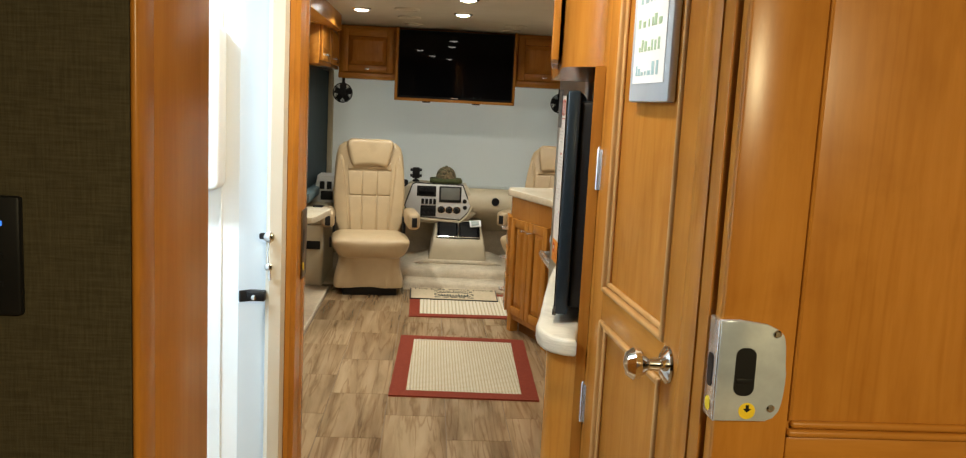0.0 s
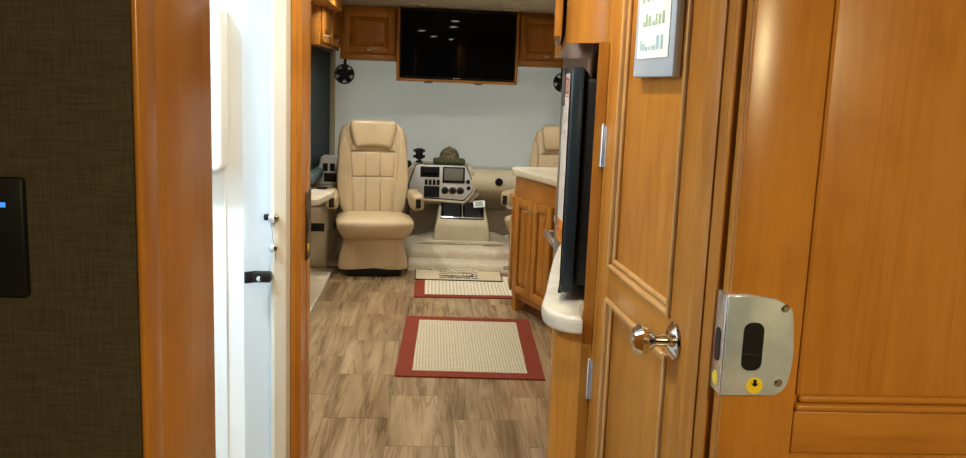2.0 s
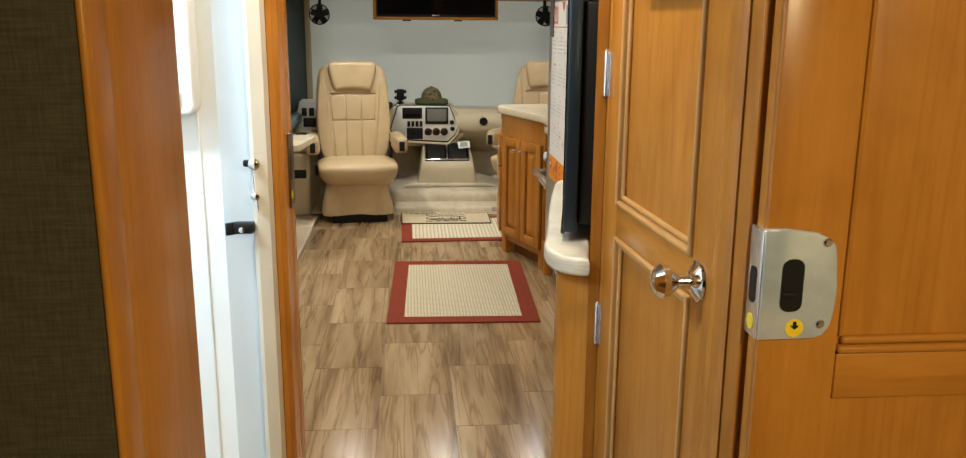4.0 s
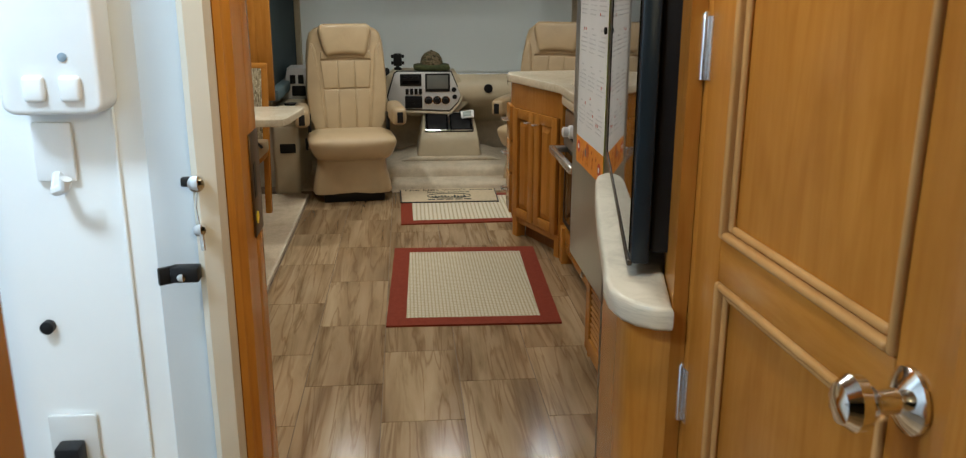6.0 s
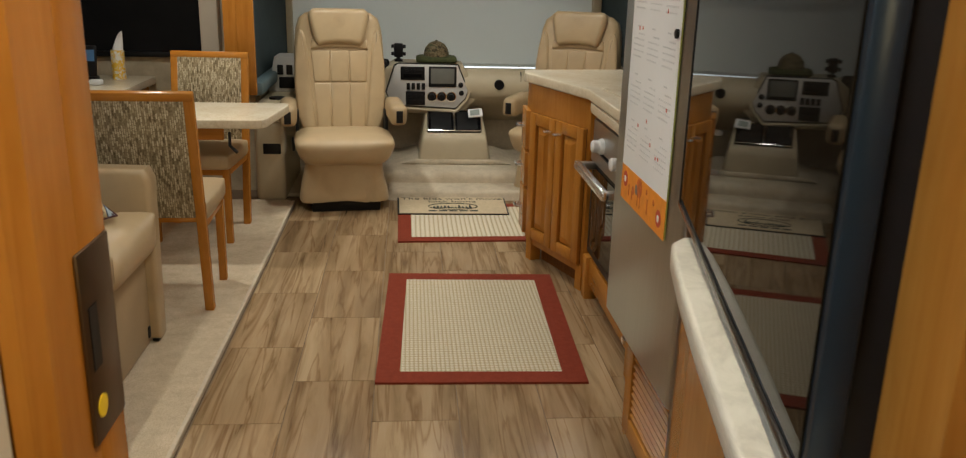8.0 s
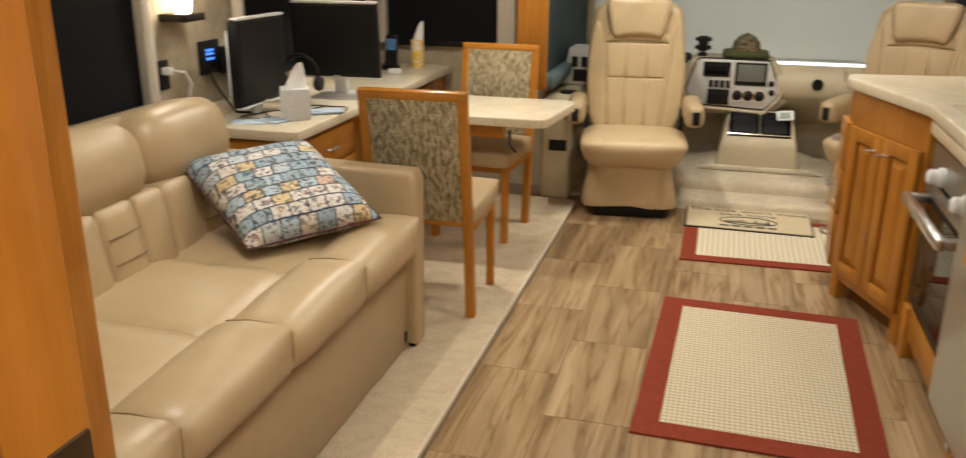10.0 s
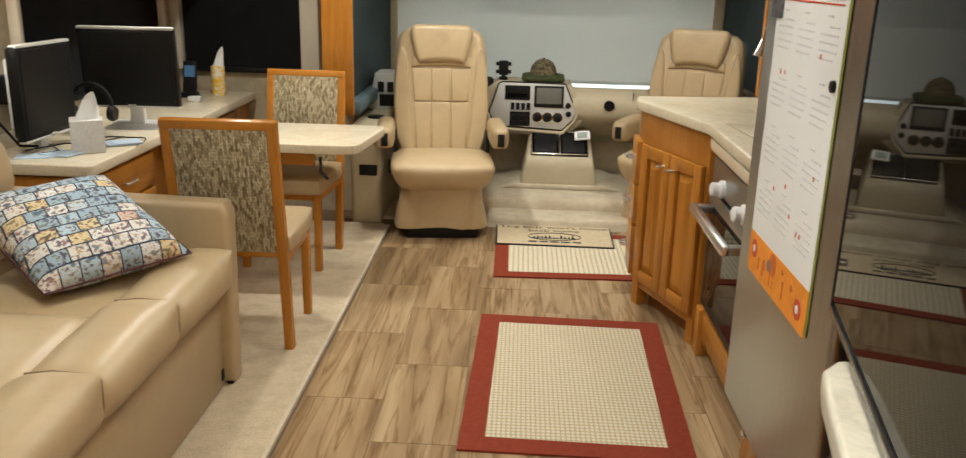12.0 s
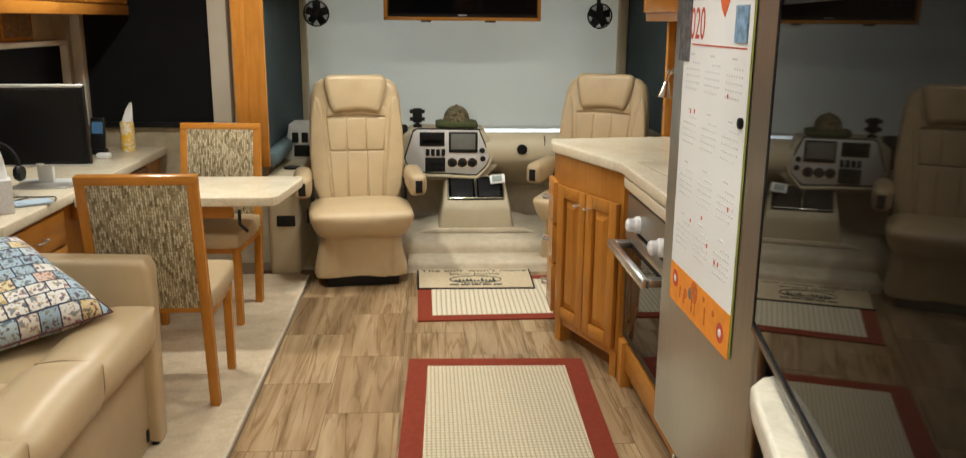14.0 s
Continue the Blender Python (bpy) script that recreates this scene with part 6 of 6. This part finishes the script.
# ---- passage doors ----
def passage_door():
    """The hinged door stands open along the passage."""
    hinge, far = Vector((0.262, 1.862, 0)), Vector((0.296, 1.262, 0))
    d = (far - hinge).normalized()
    out = Vector((-1, 0, 0)) - d * Vector((-1, 0, 0)).dot(d)
    out.normalize()
    width = (far - hinge).length

    def place(u, v, w):
        return hinge + d * u + out * (w - 0.03) + Vector((0, 0, v))

    def at(bm):
        for v in bm.verts:
            v.co = place(*v.co)
        bmesh.ops.recalc_face_normals(bm, faces=bm.faces)
        return bm
    t = tagged(new("door_1"), "open honey maple passage door with two raised panels", "", "", "structure")
    t.location = hinge
    part("slab", at(rbox(0, 0.02, 0, width, 2.05, 0.018, 0.002)), WOOD_V, t)
    for a, b in ((0, 0.095), (width - 0.085, width)):
        part("stile", at(rbox(a, 0.02, 0.016, b, 2.05, 0.030, 0.003)), WOOD_V, t)
    for a, b in ((0.02, 0.18), (1.02, 1.085), (1.95, 2.05)):
        part("rail", at(rbox(0.095, a, 0.016, width - 0.085, b, 0.030, 0.003)), WOOD_Y, t)
    for v0, v1 in ((0.18, 1.02), (1.085, 1.95)):
        e0, e1 = 0.095, width - 0.085
        for k, hgt in ((0.0, 0.036), (0.012, 0.027)):
            a0, a1, b0, b1 = e0 + k, e1 - k, v0 + k, v1 - k
            for p, q, hz in (((a0, b0), (a0 + 0.012, b1), 0), ((a1 - 0.012, b0), (a1, b1), 0), ((a0 + 0.012, b0), (a1 - 0.012, b0 + 0.012), 1), ((a0 + 0.012, b1 - 0.012), (a1 - 0.012, b1), 1)):
                part("bead", at(rbox(p[0], p[1], 0.017, q[0], q[1], hgt, 0.005, 3)), WOOD_BEAD_LIT_Y if hz else WOOD_BEAD_LIT, t, "moulded maple bead, highlight put into its colour")
    c = place(width - 0.055, 1.055, 0.03)
    kn = part("door_knob", lathe(bmesh.new(), [(0.034, 0.0), (0.033, -0.004), (0.024, -0.010), (0.013, -0.015), (0.011, -0.033), (0.018, -0.039), (0.027, -0.049), (0.028, -0.060), (0.020, -0.071), (0.006, -0.075)], c, "x", 28), CHROME, t, "polished chrome door knob", )
    part("strike", at(rbox(width - 0.004, 0.99, 0.002, width + 0.002, 1.09, 0.028, 0.001)), NICKEL, t)
    for z0, z1 in ((1.30, 1.392), (0.745, 0.838), (1.85, 1.94)):
        h = part("hinge", lathe(bmesh.new(), [(0.006, 0), (0.006, z1 - z0), (0.003, z1 - z0 + 0.006)], place(-0.004, z0, 0.034), "z", 12), NICKEL, t, "nickel butt hinge")
        part("leaf", at(rbox(0.0, z0, 0.0295, 0.018, z1, 0.032)), NICKEL, h)
    pic = thing("door_picture", place(0.32, 1.50, 0.02), "pale framed print with green lettering hung on door", "picture")
    part("frame", at(rbox(0.21, 1.50, 0.02, 0.45, 2.0, 0.036, 0.004)), plain("pale_blue_frame", (0.45, 0.50, 0.56), 0.5), pic)
    part("print", at(rbox(0.235, 1.535, 0.036, 0.425, 1.97, 0.0375)), PAPER, pic)
    green = plain("green_print", (0.34, 0.46, 0.30), 0.7)
    rng = random.Random(7)
    teal = plain("teal_print", (0.34, 0.50, 0.54), 0.7)
    for k in range(9):
        u = 0.248 + rng.random() * 0.02
        while u < 0.395:
            wd = 0.006 + rng.random() * 0.014
            part("print_mark", at(rbox(u, 1.55 + k * 0.045, 0.0375, u + wd, 1.556 + k * 0.045 + rng.random() * 0.020, 0.0383)), green if k % 3 else teal, pic)
            u += wd + 0.005 + rng.random() * 0.012
    return t


passage_door()


def latch_outline(x, z0, z1):
    """A latch plate: square at the door's edge, bowed and round-cornered on the other side."""
    bow = [(x + 0.094 + 0.010 * math.cos(radians(a)) * (1 - 0.2 * (a > 0)), (z0 + z1) / 2 - 0.002 + (z1 - z0 - 0.030) / 2 * math.sin(radians(a))) for a in range(-80, 81, 16)]
    return [(x, z0)] + [(x + 0.078, z0 + 0.001), (x + 0.089, z0 + 0.006)] + bow + [(x + 0.086, z1 - 0.010), (x + 0.070, z1 - 0.003), (x + 0.03, z1 + 0.002), (x, z1 + 0.001)]


def pocket_door():
    t = tagged(new("door_2"), "half-open sliding maple bedroom door with steel privacy latch", "", "", "structure")
    t.location = (0.8, 1.12, 0)
    x0, x1, y = 0.308, 1.20, 1.118
    part("slab", rbox(x0, y, 0.02, x1, y + 0.024, 2.05, 0.002), WOOD_V, t)
    part("stile", rbox(x0, y - 0.010, 0.02, x0 + 0.112, y + 0.002, 2.05, 0.004), WOOD_V, t)
    for a, b in ((0.945, 1.012), (0.02, 0.16), (1.93, 2.05)):
        part("rail", rbox(x0 + 0.112, y - 0.010, a, x1, y + 0.002, b, 0.004), WOOD_X, t)
    part("bead", rbox(x0 + 0.112, y - 0.015, 1.012, x1, y + 0.002, 1.024, 0.005, 3), WOOD_X, t)
    part("bead", rbox(x0 + 0.118, y - 0.010, 1.024, x1, y + 0.002, 1.036, 0.005, 3), WOOD_X, t)
    part("bead", rbox(x0 + 0.1125, y - 0.010, 1.036, x0 + 0.120, y + 0.002, 1.93, 0.004, 2), WOOD_V, t)
    la = part("privacy_latch", prism(bmesh.new(), latch_outline(x0 - 0.006, 1.038, 1.188), y - 0.022, y - 0.010, "y", 0.003), LATCH_STEEL, t, "stainless privacy latch")
    part("latch_edge", rbox(x0 - 0.008, y - 0.020, 1.038, x0 + 0.001, y + 0.022, 1.188, 0.002), NICKEL, la)
    part("latch_hole", prism(bmesh.new(), rounded(x0 + 0.020, 1.078, x0 + 0.050, 1.150, 0.012), y - 0.0235, y - 0.0215, "y"), BLACK, la, "dark finger hole")
    part("edge_hole", prism(bmesh.new(), rounded(y - 0.008, 1.085, y + 0.012, 1.135, 0.008), x0 - 0.0092, x0 - 0.0078, "x"), BLACK, la)
    st = part("sticker", lathe(bmesh.new(), [(0.0125, 0), (0.0125, -0.0008), (0.011, -0.001)], (x0 + 0.043, y - 0.022, 1.055), "y", 20), YELLOW, la, "yellow round arrow sticker")
    part("arrow", turned(prism(bmesh.new(), [(-0.003, 0.009), (-0.003, 0.002), (-0.008, 0.002), (0.0, -0.005), (0.008, 0.002), (0.003, 0.002), (0.003, 0.009)], -0.0004, 0.0004, "y"), Matrix.Translation((x0 + 0.043, y - 0.0232, 1.057)) @ Matrix.Scale(0.8, 4)), BLACK, la)
    part("finger_lever", rbox(x0 + 0.023, y - 0.0245, 1.096, x0 + 0.047, y - 0.0225, 1.104, 0.0008), MATT_SCREEN, la)
    part("edge_sticker", lathe(bmesh.new(), [(0.011, 0), (0.011, -0.0008), (0.009, -0.001)], (x0 - 0.008, y + 0.002, 1.058), "x", 16), YELLOW, la)
    for x, z in ((x0 + 0.078, 1.172), (x0 + 0.078, 1.060)):
        part("screw", lathe(bmesh.new(), [(0.006, 0), (0.006, -0.002), (0.004, -0.004)], (x, y - 0.022, z), "y", 12), CHROME, la)


pocket_door()


# ---- bathroom side ----
def door_catch():
    t = thing("door_catch", (-0.47, 1.84, 1.08), "chrome bathroom door catch with small chain", "door catch")
    part("button", lathe(bmesh.new(), [(0.008, 0.0), (0.008, -0.010), (0.012, -0.014), (0.012, -0.020), (0.006, -0.023)], (-0.474, 1.838, 1.166), "y", 16), CHROME, t)
    part("bolt", rbox(-0.498, 1.828, 1.159, -0.484, 1.84, 1.173, 0.003), BLACK, t)
    part("turn", lathe(bmesh.new(), [(0.007, 0.0), (0.009, -0.010), (0.009, -0.018), (0.004, -0.020)], (-0.475, 1.838, 1.098), "y", 14), CHROME, t)
    part("chain", tube(bmesh.new(), [(-0.474, 1.826, 1.166), (-0.478, 1.824, 1.13), (-0.475, 1.824, 1.098)], 0.0014, 5), NICKEL, t)
    part("pendant", tube(bmesh.new(), [(-0.473, 1.822, 1.092), (-0.472, 1.822, 1.068)], 0.0035, 6), NICKEL, t)


door_catch()


def door_stop():
    t = thing("door_stop", (-0.51, 1.84, 1.02), "black plastic door stop bracket", "door stop")
    part("arm", rbox(-0.522, 1.818, 1.020, -0.482, 1.842, 1.043, 0.003), BLACK, t)
    part("tongue", turned(rbox(-0.014, -0.004, 0, 0.014, 0.004, 0.026, 0.002), pose(-0.526, 1.824, 1.018, 0, 0, 35)), BLACK, t)
    part("bolt_head", lathe(bmesh.new(), [(0.006, 0), (0.006, -0.003), (0.003, -0.004)], (-0.505, 1.815, 1.03), "y", 12), CHROME, t)


door_stop()


def jamb_latch():
    t = thing("jamb_strike", (-0.430, 1.95, 1.03), "bronze strike plate set in the maple jamb", "strike plate")
    part("plate", rbox(-0.4275, 1.975, 1.04, -0.4235, 2.048, 1.208, 0.002), plain("bronze_plate", (0.12, 0.075, 0.04), 0.35, 0.8), t)
    part("slot", rbox(-0.4240, 1.985, 1.105, -0.4226, 2.003, 1.16, 0), BLACK, t)
    part("sticker", lathe(bmesh.new(), [(0.010, 0), (0.010, 0.0012), (0.008, 0.0014)], (-0.4235, 1.994, 1.07), "x", 14), YELLOW, t)


jamb_latch()


def water_panel():
    t = thing("bath_control_box", (-0.66, 1.84, 1.25), "white plastic bathroom control box with two rocker buttons", "control box")
    part("case", prism(bmesh.new(), rounded(-0.71, 1.267, -0.578, 1.62, 0.018), 1.795, 1.86, "y", 0.008, 3), WHITE_PLASTIC, t)
    for x in (-0.663, -0.617):
        part("rocker", rbox(x - 0.014, 1.786, 1.285, x + 0.014, 1.798, 1.32, 0.006, 3), WHITE_PLASTIC, t)
    part("lamp", lathe(bmesh.new(), [(0.006, 0), (0.006, -0.002), (0.003, -0.003)], (-0.623, 1.795, 1.343), "y", 12), plain("grey_lens", (0.2, 0.26, 0.32), 0.3), t)


water_panel()


def hook():
    t = thing("wall_hook", (-0.67, 1.845, 1.16), "white adhesive hook beneath the control box", "hook")
    part("plate", rbox(-0.70, 1.85, 1.165, -0.645, 1.86, 1.25, 0.004), WHITE_PLASTIC, t)
    part("prong", tube(bmesh.new(), [(-0.67, 1.852, 1.175), (-0.665, 1.825, 1.158), (-0.65, 1.815, 1.165), (-0.645, 1.812, 1.178)], 0.008), WHITE_PLASTIC, t)


hook()


def bath_outlet():
    t = thing("bath_outlet", (-0.67, 1.85, 0.70), "grey wall outlet with black plug", "outlet")
    part("plate", rbox(-0.735, 1.852, 0.685, -0.663, 1.86, 0.80, 0.003), SILVER, t)
    part("plug", rbox(-0.72, 1.82, 0.72, -0.682, 1.853, 0.76, 0.005), BLACK, t)
    part("button", lathe(bmesh.new(), [(0.010, 0), (0.010, -0.012), (0.005, -0.014)], (-0.715, 1.86, 0.945), "y", 14), BLACK, t)


bath_outlet()


def bedroom_panel():
    t = thing("bedroom_control_panel", (-0.62, 0.84, 1.20), "black bedroom control panel with blue status lamps", "control panel")
    part("plate", rbox(-0.72, 0.828, 1.232, -0.553, 0.840, 1.36, 0.004), BLACK, t)
    for k, z in enumerate((1.335, 1.300, 1.27)):
        part("status_lamp", rbox(-0.577, 0.8265, z - 0.006, -0.571, 0.829, z - 0.001), BLUE_GLOW if k == 0 else MATT_SCREEN, t)


bedroom_panel()


# ---- mats ----
def grid_cloth(along):
    """Cream loops in a grid over a darker ground."""
    m, n, l, b = shader("cream_grid_weave" if along else "cream_rib_weave", 0.95, 0, 0.2)
    tc = n.new("ShaderNodeTexCoord")
    sep = n.new("ShaderNodeSeparateXYZ")
    l.new(tc.outputs["Object"], sep.inputs[0])
    outs = []
    for k, pitch in ((0, 0.0165 if along else 0.026), (1, 0.021)):
        mul = n.new("ShaderNodeMath")
        mul.operation = "MULTIPLY"
        mul.inputs[1].default_value = math.pi / pitch
        l.new(sep.outputs[k], mul.inputs[0])
        s = n.new("ShaderNodeMath")
        s.operation = "SINE"
        l.new(mul.outputs[0], s.inputs[0])
        ab = n.new("ShaderNodeMath")
        ab.operation = "ABSOLUTE"
        l.new(s.outputs[0], ab.inputs[0])
        outs.append(ab.outputs[0])
    mn = n.new("ShaderNodeMath")
    mn.operation = "MULTIPLY"
    l.new(outs[0], mn.inputs[0])
    if along:
        l.new(outs[1], mn.inputs[1])
    else:
        mn.inputs[1].default_value = 0.9
    v = coords(n, l, (1, 1, 1))
    f = noise_tex(n, l, v, 180, 3, 0.7)
    c = ramp(n, l, mn.outputs[0], [(0.05, (0.44, 0.36, 0.22)), (0.4, (0.60, 0.535, 0.40)), (1.0, (0.69, 0.635, 0.51))])
    l.new(mix(n, l, 0.6, c, ramp(n, l, f, [(0.3, (0.75, 0.7, 0.62)), (0.6, (1, 1, 1))])), b.inputs["Base Color"])
    bump(n, l, b, mn.outputs[0], 0.8, 0.004)
    return m


GRID, RIB = grid_cloth(True), grid_cloth(False)


def floor_mat(corners, border, cloth, label):
    """corners: near left, near right, far right, far left."""
    c = [Vector((x, y, 0)) for x, y in corners]
    mid = sum(c, Vector()) / 4
    t = thing("floor_mat", (mid.x, mid.y, 0.004), label, "mat", "red-bordered mats")
    k = []
    for i in range(4):
        e1, e2 = (c[(i + 1) % 4] - c[i]).normalized(), (c[i - 1] - c[i]).normalized()
        k.append(c[i] + (e1 + e2) * border)
    part("field", prism(bmesh.new(), [(p.x, p.y) for p in k], 0.004, 0.013, "z"), cloth, t, "cream woven field")
    for i in range(4):
        j = (i + 1) % 4
        bm = prism(bmesh.new(), [(p.x, p.y) for p in (c[i], c[j], k[j], k[i])], 0.004, 0.0125, "z")
        part("binding", bm, RED_BIND, t, "rust red cloth binding")


floor_mat([(-0.288, 4.118), (0.477, 4.098), (0.513, 5.236), (-0.262, 5.262)], 0.085, GRID, "cream grid-weave floor mat with rust red border")
floor_mat([(-0.228, 5.765), (0.62, 5.79), (0.66, 6.55), (-0.235, 6.52)], 0.075, RIB, "cream ribbed floor mat with rust red border under doormat")


def doormat():
    t = thing("doormat", (0.1, 6.5, 0.014), "beige printed doormat lying over the ribbed mat", "doormat")
    c = [(-0.234, 6.285), (0.430, 6.275), (0.440, 6.725), (-0.243, 6.730)]
    part("edge", prism(bmesh.new(), c, 0.0135, 0.019, "z"), BLACK, t, "black rubber edge")
    k = [(-0.224, 6.295), (0.421, 6.285), (0.431, 6.716), (-0.233, 6.721)]
    part("face", prism(bmesh.new(), k, 0.019, 0.0215, "z"), DOORMAT, t)
    base = Matrix.Translation((0.10, 6.515, 0.0217)) @ Matrix.Rotation(radians(0), 4, "Z")
    letters("The kids won't move", 0.075, base @ Matrix.Translation((0, 0.085, 0)), INK, "print_line", 0.0003, t, "CENTER")
    letters("back home", 0.068, base @ Matrix.Translation((0, 0.02, 0)), INK, "print_line", 0.0003, t, "CENTER")
    rng = random.Random(3)
    for k2 in range(5):
        part("print_bar", turned(rbox(-0.15 + k2 * 0.062, -0.185, 0, -0.10 + k2 * 0.062, -0.16, 0.0006), base), INK, t)
    oval = [(0.15 * math.cos(a * math.pi / 16), -0.075 + 0.07 * math.sin(a * math.pi / 16), 0.0005) for a in range(33)]
    part("print_oval", turned(tube(bmesh.new(), oval, 0.003, 5), base), INK, t)
    for k2 in range(11):
        u = -0.115 + k2 * 0.022
        hgt = 0.03 + 0.05 * rng.random()
        part("print_tree", turned(prism(bmesh.new(), [(u - 0.012, -0.115), (u + 0.012, -0.115), (u + 0.002, -0.115 + hgt), (u - 0.002, -0.115 + hgt)], 0, 0.0006), base), INK, t)


doormat()


# ---- floor tiles ----
def floor_tiles():
    floor = bpy.data.objects["floor"]
    w, length, gap = 0.2865, 0.584, 0.0014
    bm = rbox(gap, gap, 0.0005, w - gap, length - gap, 0.0042)
    data = mesh_of("floor_tile", bm, FLOOR_TILE, 0)
    x0, y0 = -0.862, -2.61
    for i in range(8):
        for j in range(1, 19):
            x = x0 + i * w
            y = y0 + j * length + (-0.247 if i % 2 else 0.042)
            if x + w > 1.4 or y + length > 8.0:
                continue
            ob = new("floor_tile", data)
            ob.parent = floor
            ob.location = (x, y, 0)


floor_tiles()
